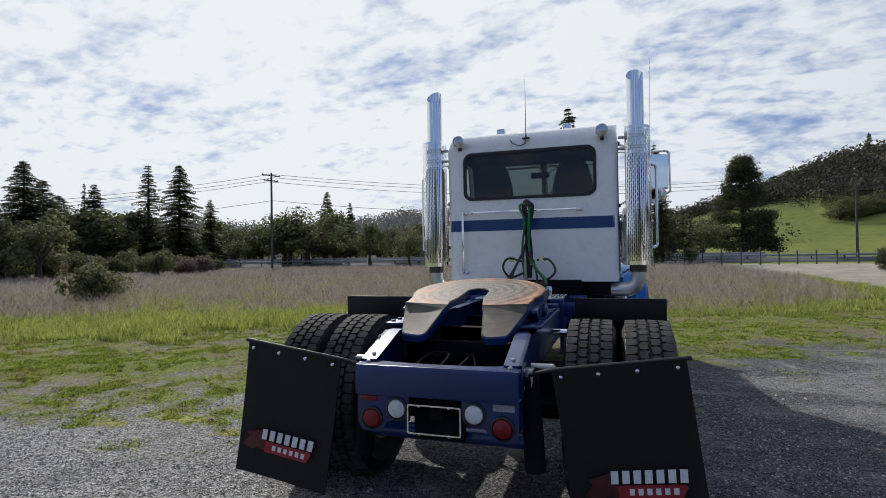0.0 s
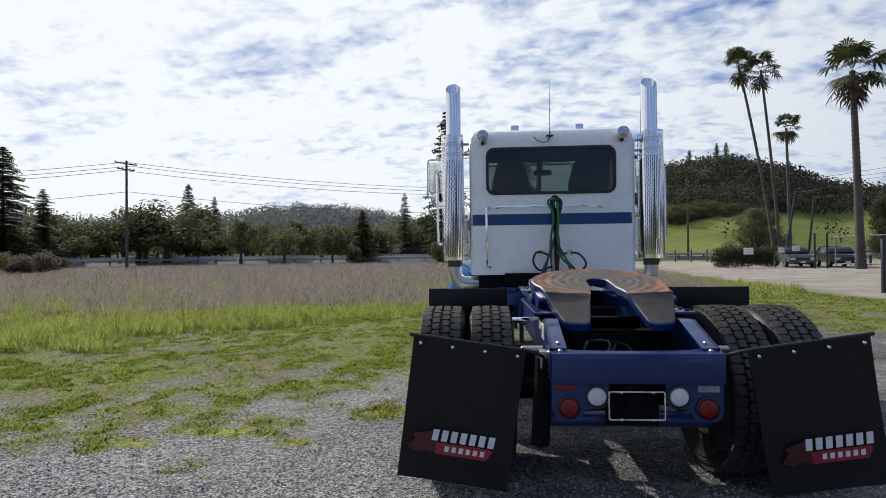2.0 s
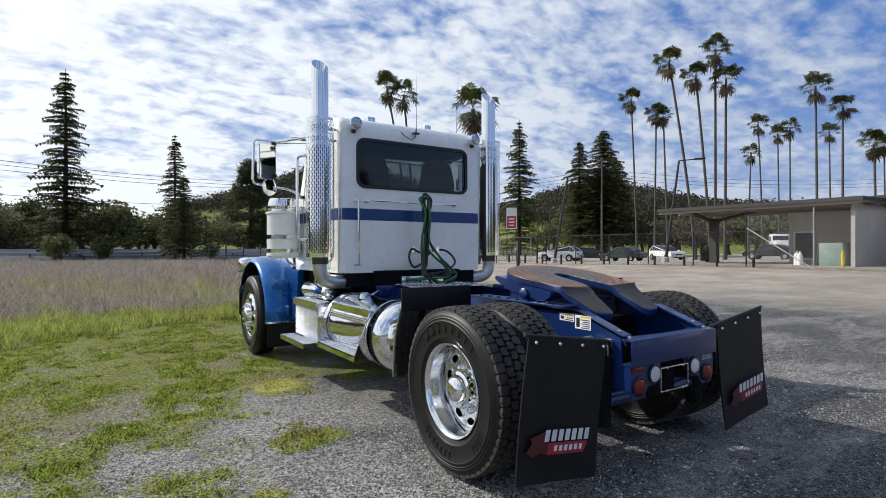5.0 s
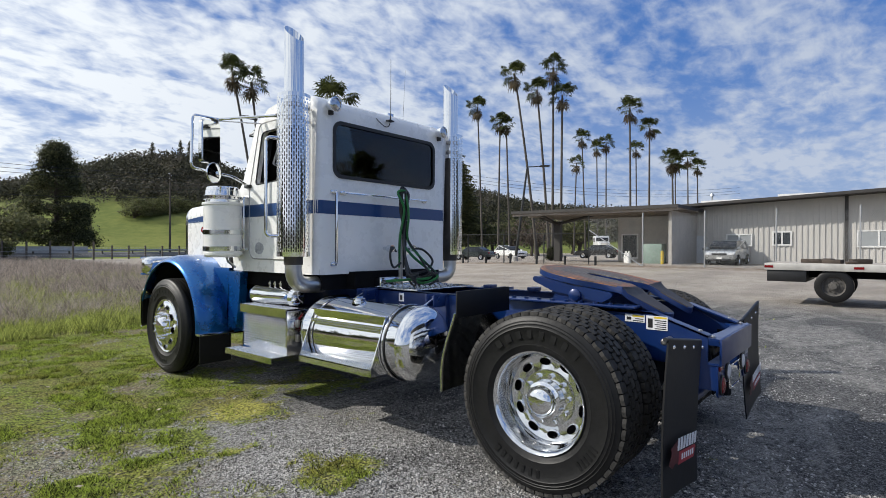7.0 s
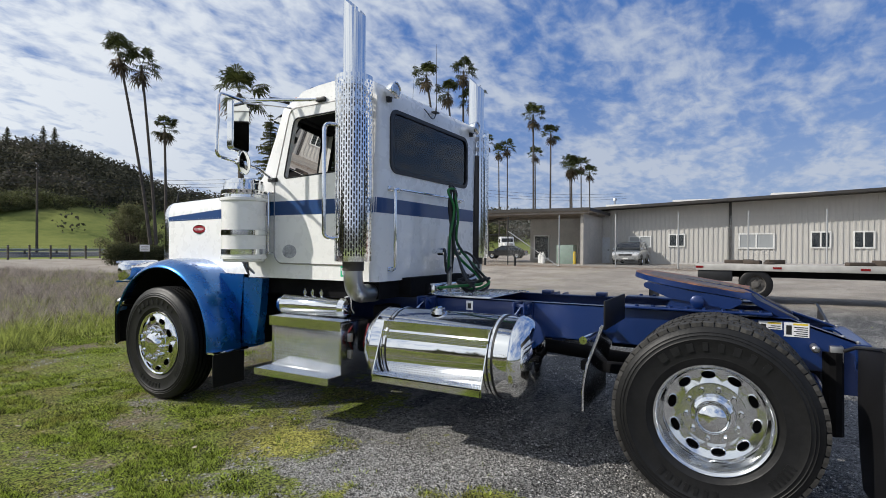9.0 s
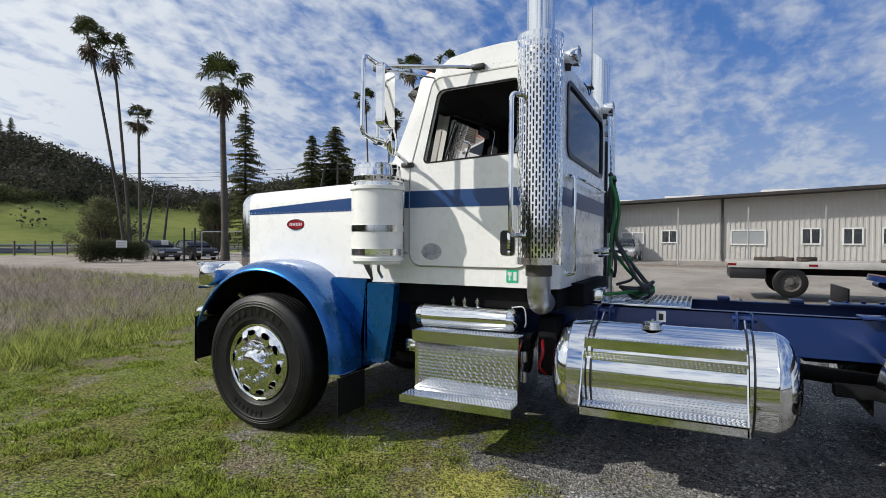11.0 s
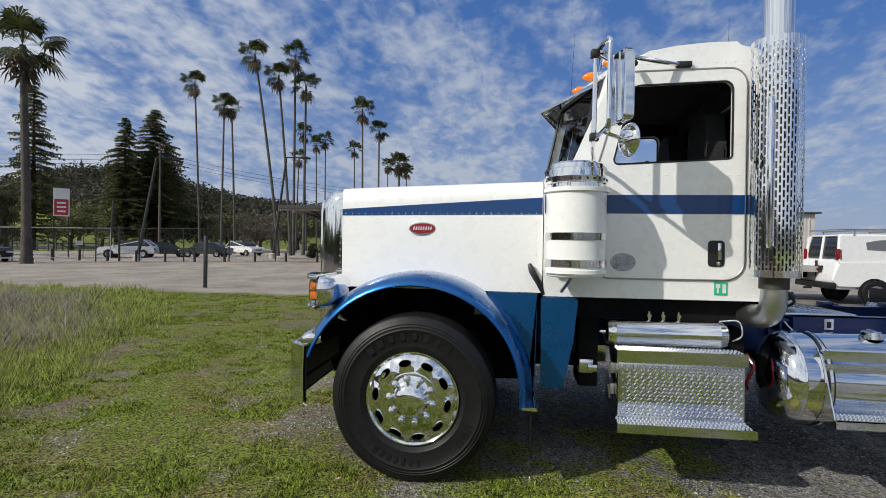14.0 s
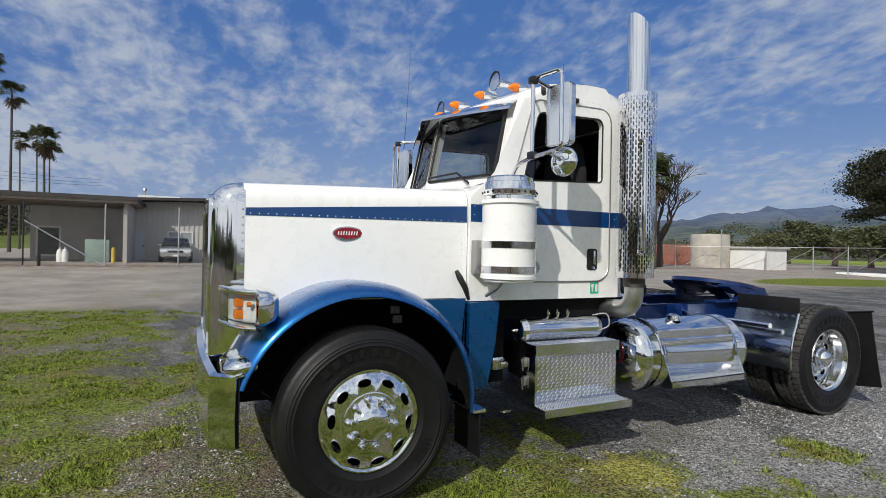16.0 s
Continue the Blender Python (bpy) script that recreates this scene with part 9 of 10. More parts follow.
def car(name, label, x, y, heading, colour, low, roof, w, wheels, tyre=1.0):
    """low: outline of the body along its length; roof: outline of the glasshouse; heading in degrees from +x."""
    root = thing(name, label, "car" if name != "van" else "van", (x, y, land(x, y)), "parked cars" if name != "van" else "")
    root.rotation_euler = (0, 0, radians(heading))
    mat = CAR_PAINT[colour]
    bm = prism(bmesh.new(), rounded(low, 0.10, 3), "y", -w / 2, w / 2)
    bmesh.ops.bevel(bm, geom=[e for e in bm.edges if abs(e.verts[0].co.y - e.verts[1].co.y) < 1e-5], offset=0.09, segments=3, affect="EDGES")
    part("body", bm, mat, root)
    # the glasshouse narrows towards the roof
    zlo, zhi = min(p[1] for p in roof), max(p[1] for p in roof)
    rows = []
    for s in (-1, 1):
        rows.append([(px, s * (w / 2 - 0.06 - 0.16 * (pz - zlo) / (zhi - zlo)), pz) for px, pz in rounded(roof, 0.12, 3)])
    bm = bmesh.new()
    g = strip(bm, rows, True)
    bm.faces.new(g[0])
    bm.faces.new(g[1][::-1])
    part("window", bm, DARK_GLASS, root)
    # roof skin and pillars
    xs = sorted(p[0] for p in roof if p[1] > zhi - 0.06)
    x0, x1 = xs[0], xs[-1]
    bm = box(bmesh.new(), x0 - 0.03, x1 + 0.03, -(w / 2 - 0.20), w / 2 - 0.20, zhi - 0.02, zhi + 0.03, 0.02)
    rs = sorted(roof)
    ends = (rs[0], rs[-1])
    for s in (-1, 1):
        for a, b in (((x0, zhi), ends[0]), ((x1, zhi), ends[1])):
            tube(bm, [(a[0], s * (w / 2 - 0.21), a[1]), (b[0], s * (w / 2 - 0.055), b[1])], 0.045, 6)
        for t in (0.33, 0.66):
            xm = x0 + (x1 - x0) * t
            tube(bm, [(xm, s * (w / 2 - 0.21), zhi), (xm, s * (w / 2 - 0.055), zlo)], 0.014 if name != "van" else 0.035, 6)
        tube(bm, [(x0, s * (w / 2 - 0.215), zhi), (x1, s * (w / 2 - 0.215), zhi)], 0.04, 6)
    part("roof", bm, mat, root)
    for wx in wheels:
        for s in (-1, 1):
            wh = new("wheel")
            wh.parent = root
            wh.matrix_local = Matrix.Translation((wx, s * (w / 2 - 0.03), 0.335 * tyre)) @ Matrix.Rotation(0 if s < 0 else math.pi, 4, "Z") @ Matrix.Scale(tyre, 4)
            part_of("tyre", CAR_TYRE, wh)
            part_of("rim", CAR_RIM, wh)
            arch = lathe(bmesh.new(), [(0.0, s * (w / 2 + 0.004)), (0.385 * tyre, s * (w / 2 + 0.004))], (wx, 0, 0.335 * tyre), "y", 24)
            part("wheel_arch", arch, BLACK, root)
    xf, xr = max(p[0] for p in low), min(p[0] for p in low)
    zl = 0.68 if zhi < 1.75 else 0.85
    for s in (-1, 1):
        part("headlamp", box(bmesh.new(), xf - 0.16, xf + 0.012, s * (w / 2 - 0.24) - 0.2, s * (w / 2 - 0.24) + 0.2, zl - 0.07, zl + 0.08, 0.03), LENS, root)
        if name == "van":
            part("tail_lamp", box(bmesh.new(), -2.70, -2.55, s * 0.905 - 0.06, s * 0.905 + 0.06, 1.26, 1.60, 0.03), RED, root)
        else:
            part("tail_lamp", box(bmesh.new(), xr - 0.012, xr + 0.12, s * (w / 2 - 0.16) - 0.12, s * (w / 2 - 0.16) + 0.12, zl + 0.02, zl + 0.22, 0.03), RED, root)
        part("door_mirror", box(bmesh.new(), ends[1][0] - 0.35, ends[1][0] - 0.18, s * (w / 2 + 0.06) - 0.09, s * (w / 2 + 0.06) + 0.09, zlo + 0.02, zlo + 0.17, 0.04), mat, root)
    part("grille", box(bmesh.new(), xf - 0.03, xf + 0.015, -0.42, 0.42, zl - 0.06, zl + 0.06, 0.02), BLACK, root)
    part("number_plate", box(bmesh.new(), xf - 0.02, xf + 0.022, -0.17, 0.17, zl - 0.3, zl - 0.2), WHITE_TRIM, root)
    part("bumper", box(bmesh.new(), xf - 0.1, xf + 0.01, -w / 2 + 0.25, w / 2 - 0.25, 0.28, 0.38, 0.03), BLACK, root)
    return root


SEDAN = [(-2.3, 0.35), (2.3, 0.30), (2.34, 0.62), (2.15, 0.78), (0.95, 0.92), (-1.6, 0.96), (-2.3, 0.92), (-2.36, 0.6)]
SEDAN_TOP = [(-1.95, 0.92), (1.25, 0.88), (0.35, 1.40), (-0.95, 1.43)]
SUVB = [(-2.3, 0.38), (2.3, 0.36), (2.36, 0.75), (2.15, 0.98), (1.0, 1.06), (-2.2, 1.10), (-2.36, 0.7)]
SUVT = [(-2.15, 1.06), (1.25, 1.02), (0.35, 1.56), (-1.45, 1.64)]
car("car", "grey sport utility parked by the lot entrance", 24.4, 41.3, -104, "grey", SUVB, SUVT, 1.85, (-1.4, 1.4))
car("car", "black sport utility parked behind the fence", 27.2, 40.4, -106, "black", SUVB, SUVT, 1.85, (-1.4, 1.4))
car("car", "white sport utility parked in the lot", 40.1, 39.2, 112, "white", SUVB, SUVT, 1.9, (-1.4, 1.4), 1.08)
car("car", "dark sedan parked in the lot", 43.8, 38.2, -50, "black", SEDAN, SEDAN_TOP, 1.8, (-1.4, 1.4))
car("car", "dark green-grey hatchback parked in the lot", 44.5, 34.3, 98, "teal", SEDAN, SEDAN_TOP, 1.8, (-1.4, 1.4))
car("car", "white crossover parked in the lot", 52.6, 34.6, -112, "white", SUVB, SUVT, 1.85, (-1.4, 1.4))
car("car", "silver minivan parked facing out beside the warehouse", 34.6, 6.4, 180, "silver", [(-2.3, 0.36), (2.25, 0.33), (2.34, 0.66), (2.2, 0.85), (1.45, 1.0), (-2.2, 1.05), (-2.34, 0.7)], [(-2.1, 1.0), (1.75, 0.96), (0.75, 1.52), (-1.7, 1.58)], 1.75, (-1.4, 1.4))
car("car", "dark car parked under the carport", 52.5, 23.1, 100, "black", SEDAN, SEDAN_TOP, 1.8, (-1.4, 1.4))
van = car("van", "old white cargo van with peeling paint and a roof rack", 12.6, -7.62, 268, "white", [(-2.75, 0.45), (2.75, 0.42), (2.82, 0.85), (2.65, 1.12), (1.75, 1.25), (1.2, 1.3), (-2.70, 1.3), (-2.80, 0.7)], [(-2.65, 1.26), (1.95, 1.22), (1.05, 1.93), (-2.55, 1.98)], 1.98, (-1.75, 1.75), 1.08)
# solid rear quarters, rear doors and bumper, rack and ladder
part("rear_bumper", box(bmesh.new(), -2.93, -2.70, -0.97, 0.97, 0.46, 0.64, 0.03), BLACK, van)
part("rear_pillar", tube(bmesh.new(), [(-2.655, 0, 1.26), (-2.565, 0, 1.97)], 0.045, 8), CAR_PAINT["white"], van)
part("door_gap", box(bmesh.new(), -2.808, -2.74, -0.008, 0.008, 0.66, 1.25), BLACK, van)
part("number_plate", box(bmesh.new(), -2.815, -2.72, -0.32, 0.02, 0.92, 1.10), BLACK, van)
part("tow_hitch", box(bmesh.new(), -3.12, -2.9, -0.04, 0.04, 0.40, 0.47, 0.01), BLACK, van)
for s in (-1, 1):
    y = s * 0.992
    part("door_gap", box(bmesh.new(), 0.245, 0.258, min(y - 0.002, y + 0.002), max(y - 0.002, y + 0.002), 0.52, 1.24), BLACK, van)
    part("door_gap", box(bmesh.new(), 1.48, 1.493, min(y - 0.002, y + 0.002), max(y - 0.002, y + 0.002), 0.78, 1.22), BLACK, van)
    part("door_handle", box(bmesh.new(), 0.30, 0.36, s * 1.0 - 0.015, s * 1.0 + 0.015, 0.98, 1.16, 0.008), BLACK, van)
    part("side_pillar", tube(bmesh.new(), [(0.25, s * 0.935, 1.24), (0.20, s * 0.785, 1.95)], 0.07, 8), CAR_PAINT["white"], van)
for s in (-1, 1):
    bm = prism(bmesh.new(), [(-2.66, 1.2), (-0.95, 1.2), (-0.95, 1.96), (-2.58, 1.97)], "y", min(s * 0.80, s * 0.965), max(s * 0.80, s * 0.965))
    part("side_panel", bm, CAR_PAINT["white"], van)
for xx in (-2.2, -0.9, 0.4):
    part("rack_bow", tube(bmesh.new(), [(xx, -0.82, 1.98), (xx, -0.82, 2.12), (xx, 0.82, 2.12), (xx, 0.82, 1.98)], 0.025, 6), STEEL, van)
for yy in (-0.8, -0.35, -0.15, 0.2, 0.5, 0.8):
    part("rack_rail", tube(bmesh.new(), [(-2.6, yy, 2.15), (0.9, yy, 2.15)], 0.022, 6), STEEL, van)
rnd = random.Random(3)
bm = bmesh.new()
for k in range(9):
    px, pz, s = rnd.uniform(-1.2, 2.0), rnd.uniform(0.62, 1.2), rnd.uniform(0.03, 0.13)
    pts = [(px + s * rnd.uniform(0.5, 1.2) * math.cos(a), pz + 0.8 * s * rnd.uniform(0.5, 1.2) * math.sin(a)) for a in (radians(45 * i) for i in range(8))]
    prism(bm, pts, "y", -0.995, -0.989)
part("peeling_patch", bm, STEEL, van, "bare grey patches in the paint", 0)
part("peeling_patch", prism(bmesh.new(), [(-1.95, 1.58), (-1.5, 1.55), (-1.32, 1.70), (-1.5, 1.86), (-1.72, 1.84), (-1.98, 1.78)], "y", -0.974, -0.968), STEEL, van, "large bare grey patch in the paint", 0)

# a white road tractor far off
far_truck = thing("road_tractor", "white road tractor parked far off under the palms", "truck", (69.0, 29.8, 0.42))
far_truck.rotation_euler = (0, 0, radians(215))
bm = box(bmesh.new(), 0.6, 2.2, -0.75, 0.75, 0.9, 1.9, 0.12)
box(bm, -0.9, 0.7, -1.0, 1.0, 0.9, 2.75, 0.12)
part("cab", bm, CAR_PAINT["white"], far_truck)
part("window", box(bmesh.new(), 0.2, 0.72, -0.85, 0.85, 1.95, 2.5, 0.03), DARK_GLASS, far_truck)
part("window", box(bmesh.new(), -0.4, 0.45, -1.01, 1.01, 1.85, 2.45, 0.03), DARK_GLASS, far_truck)
part("chassis", box(bmesh.new(), -4.6, -0.9, -0.45, 0.45, 0.7, 1.0), DARK, far_truck)
for px in (1.5, -3.3):
    for s in (-1, 1):
        o = part_of("tyre", CAR_TYRE, far_truck)
        o.location, o.scale = (px, s * 0.95, 0.5), (1.5, 1.5, 1.5)
part("grille", box(bmesh.new(), 2.2, 2.24, -0.45, 0.45, 0.95, 1.75), CHROME, far_truck)

# flatbed trailer
TRAILER_RIM = lathe(bmesh.new(), [(0.21, -0.10), (0.195, -0.085), (0.175, -0.03), (0.10, -0.035), (0.085, -0.055), (0.06, -0.06), (0.055, -0.10), (0, -0.105)], axis="y", seg=28)
for k in range(8):
    a = 2 * math.pi * k / 8
    box(TRAILER_RIM, -0.011, 0.011, -0.062, -0.03, 0.108, 0.130, 0, 1, Matrix.Rotation(a, 4, "Y"))
TRAILER_RIM = finish("rim", TRAILER_RIM, plain("dusty_painted_steel", (0.075, 0.07, 0.065), 0.7, 0.35, 18, 0.1), 30)
trailer = thing("flatbed_trailer", "low flatbed trailer with a tool box and scrap on deck", "trailer", (13.6, 0, 0.10))
bm = box(bmesh.new(), -1.05, 1.05, -8.2, 0.95, 0.88, 0.98, 0.01)
deck = part("deck", bm, plain("weathered_deck", (0.34, 0.31, 0.27), 0.8, 0.3, 5, 0.2), trailer, "weathered pale deck")
bm = bmesh.new()
for s in (-1, 1):
    box(bm, s * 1.05 - 0.05, s * 1.05 + 0.05, -8.2, 0.95, 0.80, 0.98, 0.01)
part("side_rail", bm, plain("dusty_alloy_rail", (0.40, 0.39, 0.37), 0.55, 0.2, 6, 0.05, 0.2), trailer, "pale alloy deck rail")
for k in range(5):
    part("reflector", box(bmesh.new(), -1.108, -1.102, 0.75 - 1.9 * k, 0.95 - 1.9 * k, 0.86, 0.92), RED, trailer)
part("tool_box", box(bmesh.new(), -1.06, 1.06, 0.02, 0.90, 0.50, 0.80, 0.02), BLACK, trailer)
part("chassis_beam", box(bmesh.new(), -0.4, 0.4, -8.0, 0.8, 0.6, 0.86), DARK, trailer)
for y in (-0.55,):
    for s in (-1, 1):
        wh = new("wheel")
        wh.parent = trailer
        wh.matrix_local = Matrix.Translation((s * 0.92, y, 0.42)) @ Matrix.Rotation(radians(-90 if s < 0 else 90), 4, "Z") @ Matrix.Scale(1.25, 4)
        part_of("tyre", CAR_TYRE, wh)
        part_of("rim", TRAILER_RIM, wh)
part("landing_leg", box(bmesh.new(), -0.9, -0.8, -7.3, -7.2, 0.0, 0.86), BLACK, trailer)
rnd = random.Random(8)
SCRAP = plain("rusty_scrap", (0.06, 0.045, 0.035), 0.8, 0.5, 9, 0.4)
for k in range(9):
    y = rnd.choice((rnd.uniform(-1.2, 0.2), rnd.uniform(-4.2, -2.4)))
    x = rnd.uniform(-0.8, 0.2)
    L, h = rnd.uniform(0.2, 0.7), rnd.uniform(0.05, 0.16)
    bm = box(bmesh.new(), -0.12, 0.12, -L / 2, L / 2, 0, h, 0.02, 2, pose(x, y, 1.081, 0, 0, rnd.uniform(-30, 30)))
    bmesh.ops.transform(bm, matrix=Matrix.Translation((13.6, 0, 0)), verts=bm.verts)
    tagged(part("scrap_beam", bm, SCRAP), "rusty scrap metal lying on the trailer deck", "scrap metal", "scrap on the trailer")

# ---------------------------------------------------------------- south yard
ORANGE = plain("faded_orange_container", (0.22, 0.085, 0.06), 0.7, 0.2, 3, 0.2)
TEAL_BOX = plain("blue_container", (0.03, 0.17, 0.33), 0.6, 0.2, 3, 0.2)
TANK = plain("stained_pale_tank", (0.42, 0.39, 0.34), 0.8, 0.3, 1.2, 0.1)


def container(x, y, L, turn, mat, label):
    root = thing("shipping_container", label, "container", (x, y, 0.05), "containers")
    root.rotation_euler = (0, 0, radians(turn))
    bm = box(bmesh.new(), -L / 2, L / 2, -1.2, 1.2, 0, 2.55, 0.02)
    part("body", bm, mat, root)
    r = finish("corrugation", box(bmesh.new(), -0.07, 0.07, -1.235, -1.2, 0.15, 2.4), mat, 0)
    for k in range(int(L / 0.28)):
        o = part_of("corrugation", r, root)
        o.location = (-L / 2 + 0.2 + k * 0.28, 0, 0)
    return root


container(38, -42, 12.2, 225, ORANGE, "faded orange shipping container behind the fence")
container(47, -33.5, 12.2, 225, ORANGE, "faded orange shipping container behind the fence")
container(38.5, -31.5, 3.4, 225, TEAL_BOX, "small bright blue container behind the fence")
tank = thing("storage_tank", "stained pale cylindrical storage tank", "tank", (29.9, -38.4, 0.2))
part("shell", lathe(bmesh.new(), [(1.68, 0), (1.68, 3.15), (1.64, 3.25), (0, 3.35)], (0, 0, 0), "z", 32), TANK, tank)
hut = thing("pump_house", "small white flat-roofed pump house inside a cage fence", "shed", (27.0, -41.0, 0))
part("wall", box(bmesh.new(), -1.7, 1.6, -1.5, 1.5, 0, 2.2), WHITE_TRIM, hut)
part("roof", box(bmesh.new(), -1.9, 1.8, -1.7, 1.7, 2.2, 2.35), CONCRETE, hut)
yard_fence = thing("yard_fence", "tall galvanised yard fence and gates", "fence", (0, 0, 0))
pts = [(46, -24), (40, -28), (34, -32), (30.5, -34.6), (27.5, -36.8), (24.5, -38.4), (21.3, -39.4), (19.0, -39.8), (16.2, -40.0), (13.0, -40.2), (9, -40.4)]
for i, (x, y) in enumerate(pts):
    part("post", tube(bmesh.new(), [(x, y, -0.2), (x, y, 2.4 + 1.4 * (i in (2, 3, 4)))], 0.045, 8), GALV, yard_fence)
for (a, b), (c, d) in zip(pts, pts[1:]):
    part("rail", tube(bmesh.new(), [(a, b, 2.3), (c, d, 2.3)], 0.025, 6), GALV, yard_fence)
    part("brace", tube(bmesh.new(), [(a, b, 0.2), (c, d, 2.2)], 0.018, 6), GALV, yard_fence)
for x, y, L in ((20.0, -44.0, 3.6), (15.6, -44, 1.8)):
    b = box(bmesh.new(), x - L / 2, x + L / 2, y - 0.6, y + 0.6, 0.0, 0.34, 0.08)
    tagged(part("boat_cover", b, WHITE_TRIM), "low white covered load behind the gates", "cover", "covered loads")

# ---------------------------------------------------------------- grass, weeds and stones


def blade_material(name, dark, lite, share=0.45, clump=16.0, brown=None):
    k = Nodes(name)
    f = k.math("ADD", k.math("MULTIPLY", k.island(), 0.40), k.math("MULTIPLY", k.noise(clump, 5, 0.75, k.place()), 0.95))
    c = k.mix(k.step(f, 0.46, 0.92), dark, lite)
    if brown:
        c = k.mix(k.math("MULTIPLY", k.step(k.noise(1.3, 6, 0.7, k.place()), 0.49, 0.64), 0.65), c, k.mix(k.step(f, 0.46, 0.92), (0.04, 0.034, 0.012), brown))
    return k.leafy(c, 0.6, share)


LAWN = blade_material("green_grass_blades", (0.014, 0.023, 0.004), (0.45, 0.56, 0.085), 0.45, 14.0, (0.46, 0.40, 0.12))
STRAW = blade_material("dry_weed_stems", (0.040, 0.031, 0.027), (0.66, 0.56, 0.48), 0.4, 6.0)
FRINGE = blade_material("long_green_grass", (0.045, 0.065, 0.014), (0.60, 0.65, 0.17), 0.5, 6.0)


def dry_depth(x, y):
    return y - np.interp(x, [p[0] for p in DRY_LINE], [p[1] for p in DRY_LINE])


def off_drive(x, y):
    return x < 10.0 + 0.02 * y + 1.2 * (lumps_at(x, y, 0.5, 3, 6) - 0.5)


def blades(name, xs, ys, hs, ws, lean, mat, label, seed):
    """Thin upright leaves, one triangle each."""
    rg = np.random.default_rng(seed)
    n = len(xs)
    a, b = rg.uniform(0, 2 * np.pi, n), rg.uniform(0, 2 * np.pi, n)
    z = ground_z(xs, ys)
    co = np.zeros((n, 3, 3))
    co[:, 0] = np.stack([xs - ws * np.cos(a), ys - ws * np.sin(a), z - 0.01], 1)
    co[:, 1] = np.stack([xs + ws * np.cos(a), ys + ws * np.sin(a), z - 0.01], 1)
    co[:, 2] = np.stack([xs + hs * lean * np.cos(b), ys + hs * lean * np.sin(b), z + hs], 1)
    me = bpy.data.meshes.new(name)
    me.vertices.add(n * 3)
    me.vertices.foreach_set("co", co.reshape(-1))
    me.loops.add(n * 3)
    me.loops.foreach_set("vertex_index", np.arange(n * 3, dtype=np.int32))
    me.polygons.add(n)
    me.polygons.foreach_set("loop_start", np.arange(n, dtype=np.int32) * 3)
    me.materials.append(mat)
    me.update(calc_edges=True)
    me.validate()
    return tagged(new(name, me), label, "grass", "", "stuff")


def field(seed, count, x0, x1, y0, y1, chance, power):
    """Random places in a stretch of the plan, by chance and thinner away from the truck."""
    rg = np.random.default_rng(seed)
    xs, ys, got = [], [], 0
    while got < count:
        x, y, t = rg.uniform(x0, x1, 60000), rg.uniform(y0, y1, 60000), rg.random(60000)
        d = np.hypot(x + 2.5, y - 3.5)
        ok = t < np.minimum(1.0, (5.0 / np.maximum(d, 1.0)) ** power) * chance(x, y)
        xs.append(x[ok])
        ys.append(y[ok])
        got += int(ok.sum())
    return np.concatenate(xs)[:count], np.concatenate(ys)[:count]


def lawn_chance(x, y):
    clear = ~((np.abs(x) < 1.1) & (y > -0.8) & (y < 5.8))
    g = growth(x, y)
    return g * g * ease(lumps_at(x, y, 7.0, 3, 3) * 5 - 2.0) * ease(lumps_at(x, y, 1.9, 4, 7) * 6 - 2.1) * off_drive(x, y) * clear * (dry_depth(x, y) < 0.0)


rg = np.random.default_rng(11)
xs, ys = field(1, 370000, -16, 10.5, -3, 17, lawn_chance, 1.5)
n = len(xs)
wide = np.clip(np.hypot(xs + 2.5, ys - 3.5) / 6, 0.8, 2.2)
tall = lumps_at(xs, ys, 1.6, 3, 4)
blades("grass", xs, ys, rg.uniform(0.008, 0.030, n) + 0.06 * np.clip(tall - 0.45, 0, 1) * rg.random(n), rg.uniform(0.0045, 0.0105, n) * wide, 1.0, LAWN, "short patchy green grass and moss", 12)


def wheel_tracks(x, y):
    """Two green ruts through the dead weeds."""
    u = x + 0.89 * y
    return (np.exp(-((u + 4.5) / 0.3) ** 2) + np.exp(-((u + 3.3) / 0.3) ** 2)) * (x > -14) * (y > 4)


def fringe_chance(x, y):
    d = dry_depth(x, y) + 3.0 * (lumps_at(x, y, 0.6, 3, 2) - 0.5)
    e = y - np.interp(x, [p[0] for p in TALL_LINE], [p[1] for p in TALL_LINE]) + 1.6 * (lumps_at(x, y, 1.1, 3, 4) - 0.5)
    clump = 0.25 + 0.75 * ease(lumps_at(x, y, 2.2, 3, 6) * 5 - 1.9)
    tall = ease((e + 0.3) / 0.8) * (1 - 0.93 * ease((d + 0.4) / 1.8)) * clump
    return off_drive(x, y) * np.clip(0.9 * wheel_tracks(x, y) + tall + 0.30 * ((d > 0) & (lumps_at(x, y, 0.3, 4, 7) > 0.54)), 0, 1)


xs, ys = field(2, 190000, -30, 11, -3, 32, fringe_chance, 1.2)
n = len(xs)
blades("long_grass", xs, ys, rg.uniform(0.05, 0.16, n) + 0.32 * np.clip(lumps_at(xs, ys, 1.4, 3, 1) * 2.6 - 1.0, 0, 1) * rg.random(n), rg.uniform(0.003, 0.006, n) * np.clip(np.hypot(xs + 2.5, ys - 3.5) / 8, 1, 2.5), 0.55, FRINGE, "lush green grass along the edge of the dry field", 13)


def dry_chance(x, y):
    d = dry_depth(x, y) + 2.6 * (lumps_at(x, y, 0.5, 3, 5) - 0.5)
    return off_drive(x, y) * ease((d + 1.0) / 2.2) * (0.35 + 0.65 * ease(lumps_at(x, y, 1.7, 3, 1) * 5 - 1.8)) * np.clip(1 - 1.1 * wheel_tracks(x, y), 0, 1)


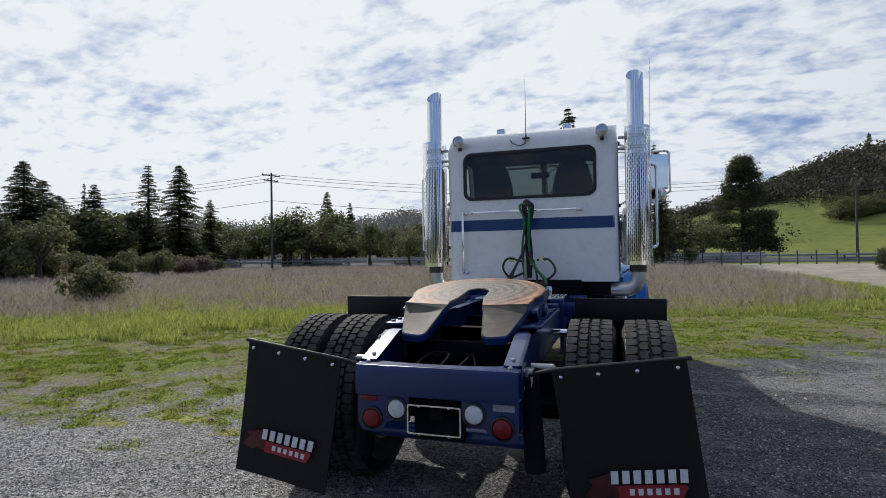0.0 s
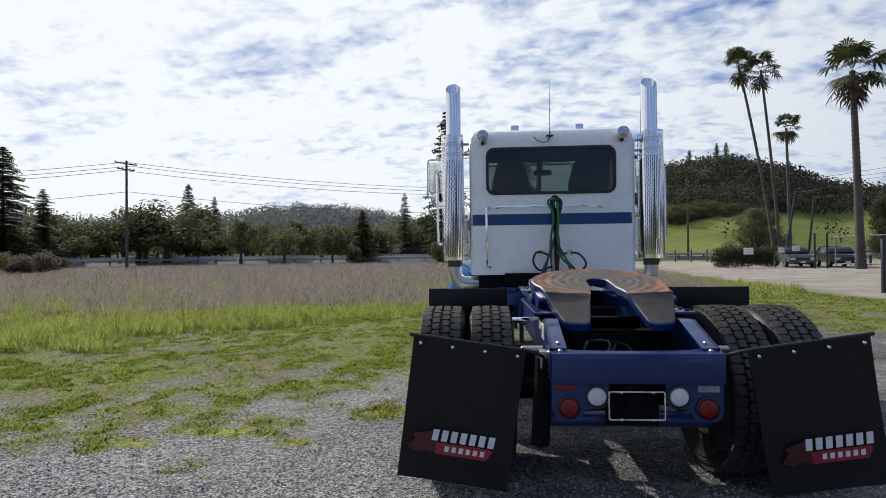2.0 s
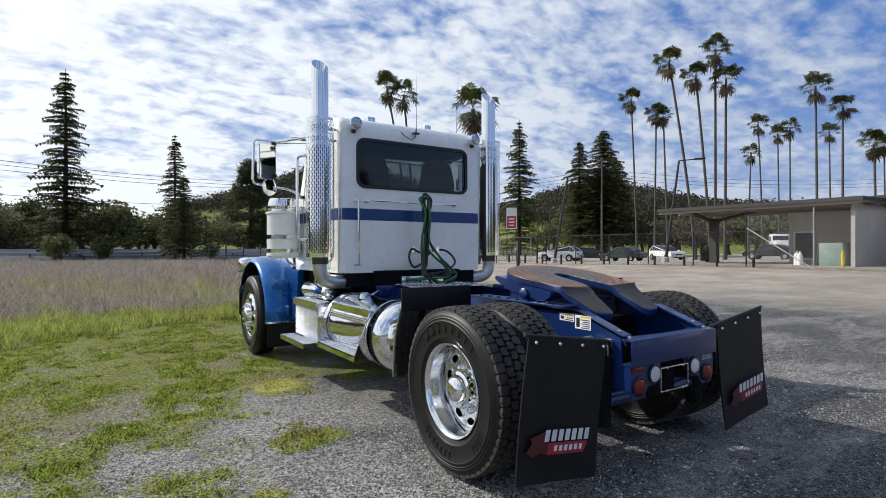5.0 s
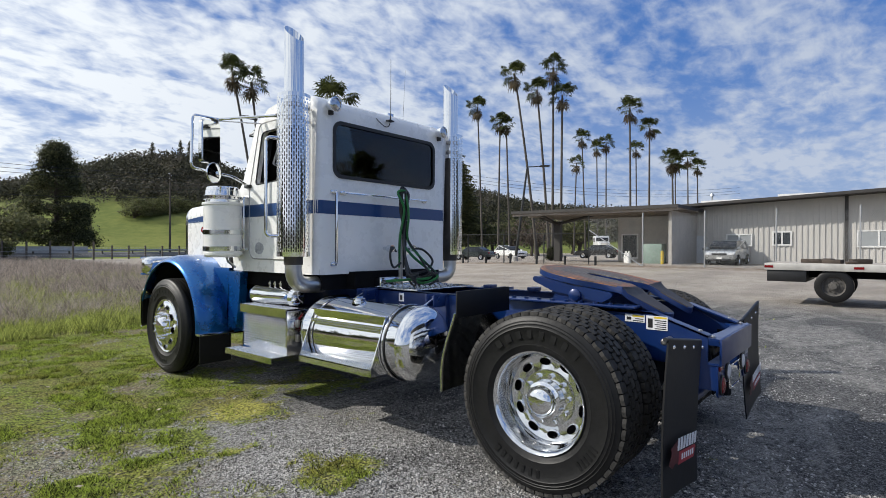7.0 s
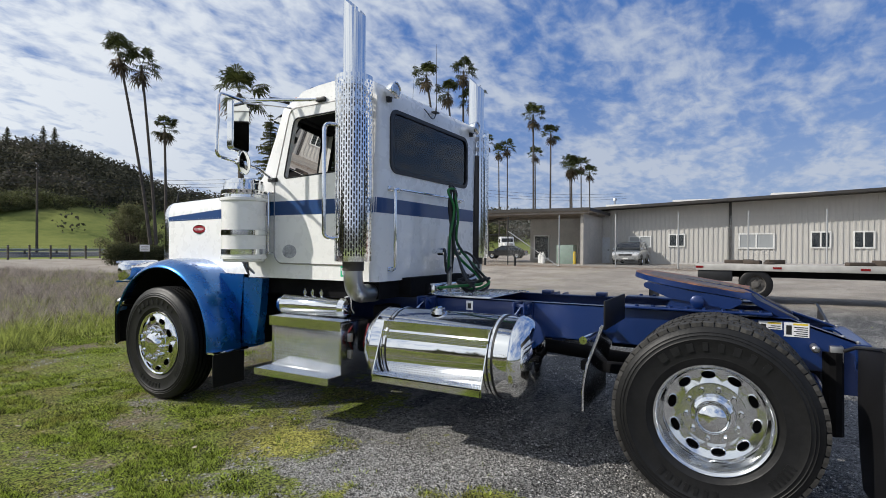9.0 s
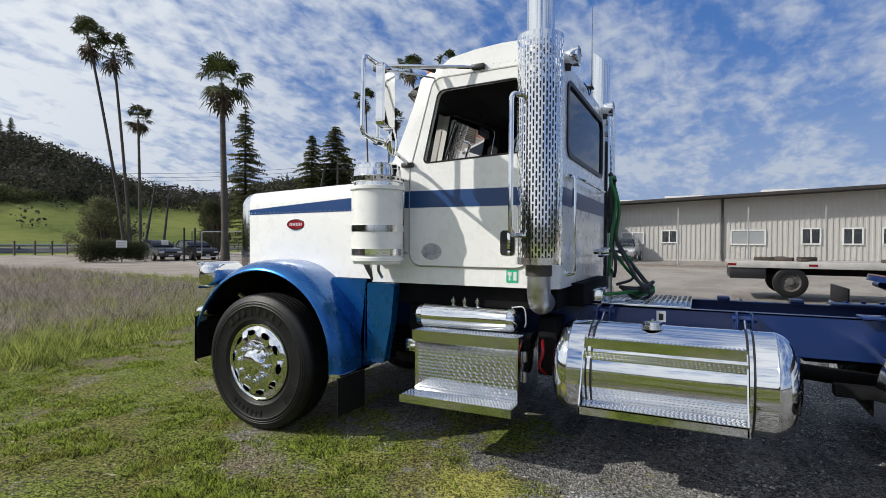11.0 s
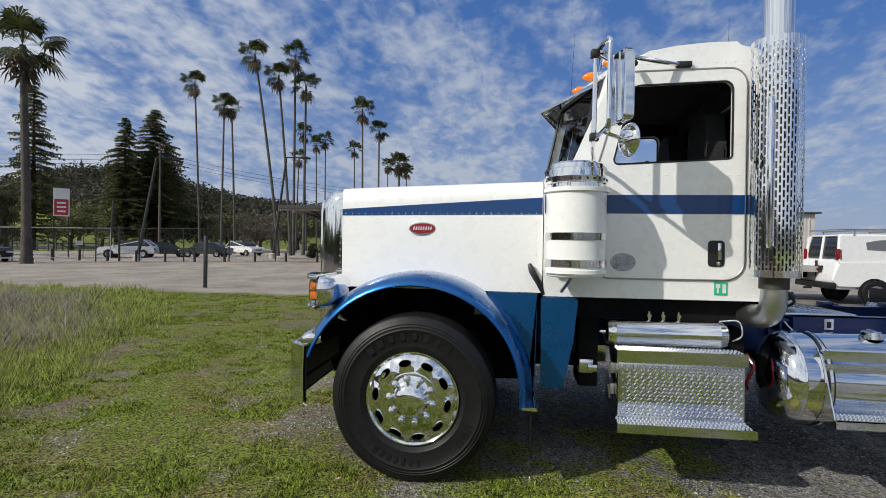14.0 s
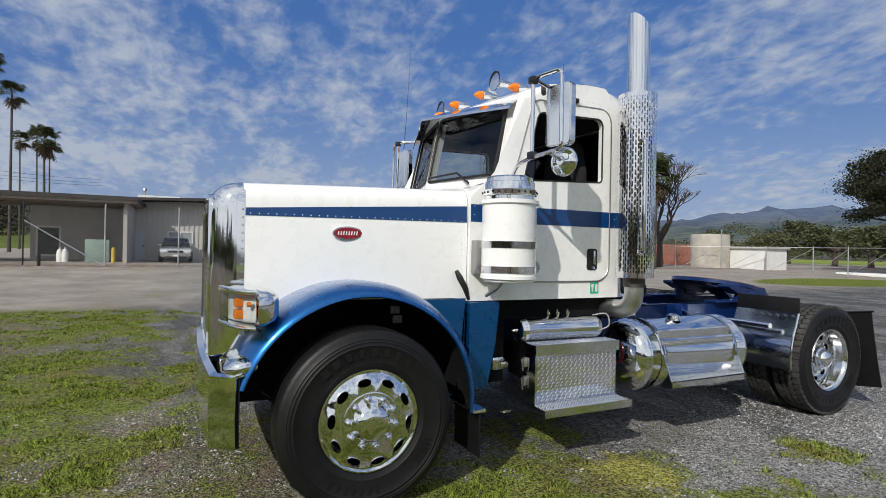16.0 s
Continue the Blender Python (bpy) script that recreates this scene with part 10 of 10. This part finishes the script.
xs, ys = field(3, 330000, -46, 12, -4, 66, dry_chance, 1.15)
n = len(xs)
far = np.clip(np.hypot(xs + 2.5, ys - 3) / 11, 1, 4)
blades("dry_weeds", xs, ys, rg.uniform(0.12, 0.50, n) * (0.45 + 1.1 * lumps_at(xs, ys, 0.8, 4, 3)), rg.uniform(0.0018, 0.0045, n) * far, 0.75, STRAW, "dense grey-brown dead weeds filling the field", 14)

# loose stones over the gravel
rg = np.random.default_rng(5)


def stone_chance(x, y):
    return (1 - growth(x, y)) * (dry_depth(x, y) < -2.0) * (0.25 + 0.75 * (lumps_at(x, y, 0.7, 3, 7) > 0.5))


xs, ys = field(8, 46000, -8, 7, -6, 8, stone_chance, 1.6)
n = len(xs)
size = rg.uniform(0.0035, 0.008, n) + 0.007 * rg.random(n) ** 4
shape = np.array([(1, 0, 0), (-0.9, 0.2, 0), (0.1, 1, 0), (0, -1, 0), (0.1, 0.1, 0.9)])
turn = rg.uniform(0, 6.283, n)
off = shape[None] * rg.uniform(0.7, 1.3, (n, 5, 3)) * size[:, None, None]
rx = off[..., 0] * np.cos(turn)[:, None] - off[..., 1] * np.sin(turn)[:, None]
ry = off[..., 0] * np.sin(turn)[:, None] + off[..., 1] * np.cos(turn)[:, None]
co = np.stack([rx + xs[:, None], ry + ys[:, None], off[..., 2] + ground_z(xs, ys)[:, None]], -1).reshape(-1, 3)
tri = np.array([(0, 2, 4), (2, 1, 4), (1, 3, 4), (3, 0, 4)])
fs = (np.arange(n)[:, None, None] * 5 + tri[None]).reshape(-1, 3)
k = Nodes("loose_stones")
k.set(Base_Color=k.mix(k.island(), (0.04, 0.039, 0.038), (0.52, 0.51, 0.49)), Roughness=0.9)
ob = new("loose_gravel", mesh_from("loose_gravel", co.tolist(), fs.tolist(), k.m))
tagged(ob, "small loose grey stones on the gravel", "gravel", "", "stuff")

# pale fallen leaves
rg = np.random.default_rng(6)
vs, fs = [], []
for _ in range(150):
    x, y = rg.uniform(-8, 3), rg.uniform(1, 10)
    if abs(x) < 1.3 and y < 5.7:
        continue
    s, a = rg.uniform(0.012, 0.03), rg.uniform(0, 6.28)
    u, v = Vector((math.cos(a), math.sin(a), rg.uniform(-0.2, 0.3))), Vector((-math.sin(a), math.cos(a), rg.uniform(0, 0.4)))
    c = Vector((x, y, land(x, y) + 0.03))
    i = len(vs)
    vs += [c - u * s, c - v * s * 0.5, c + u * s, c + v * s * 0.5]
    fs.append((i, i + 1, i + 2, i + 3))
ob = new("fallen_leaves", mesh_from("fallen_leaves", vs, fs, plain("dry_pale_leaf", (0.42, 0.36, 0.26), 0.8, 0.3, 20, 0.0)))
tagged(ob, "a few pale dry leaves lying in the grass", "leaves", "", "stuff")
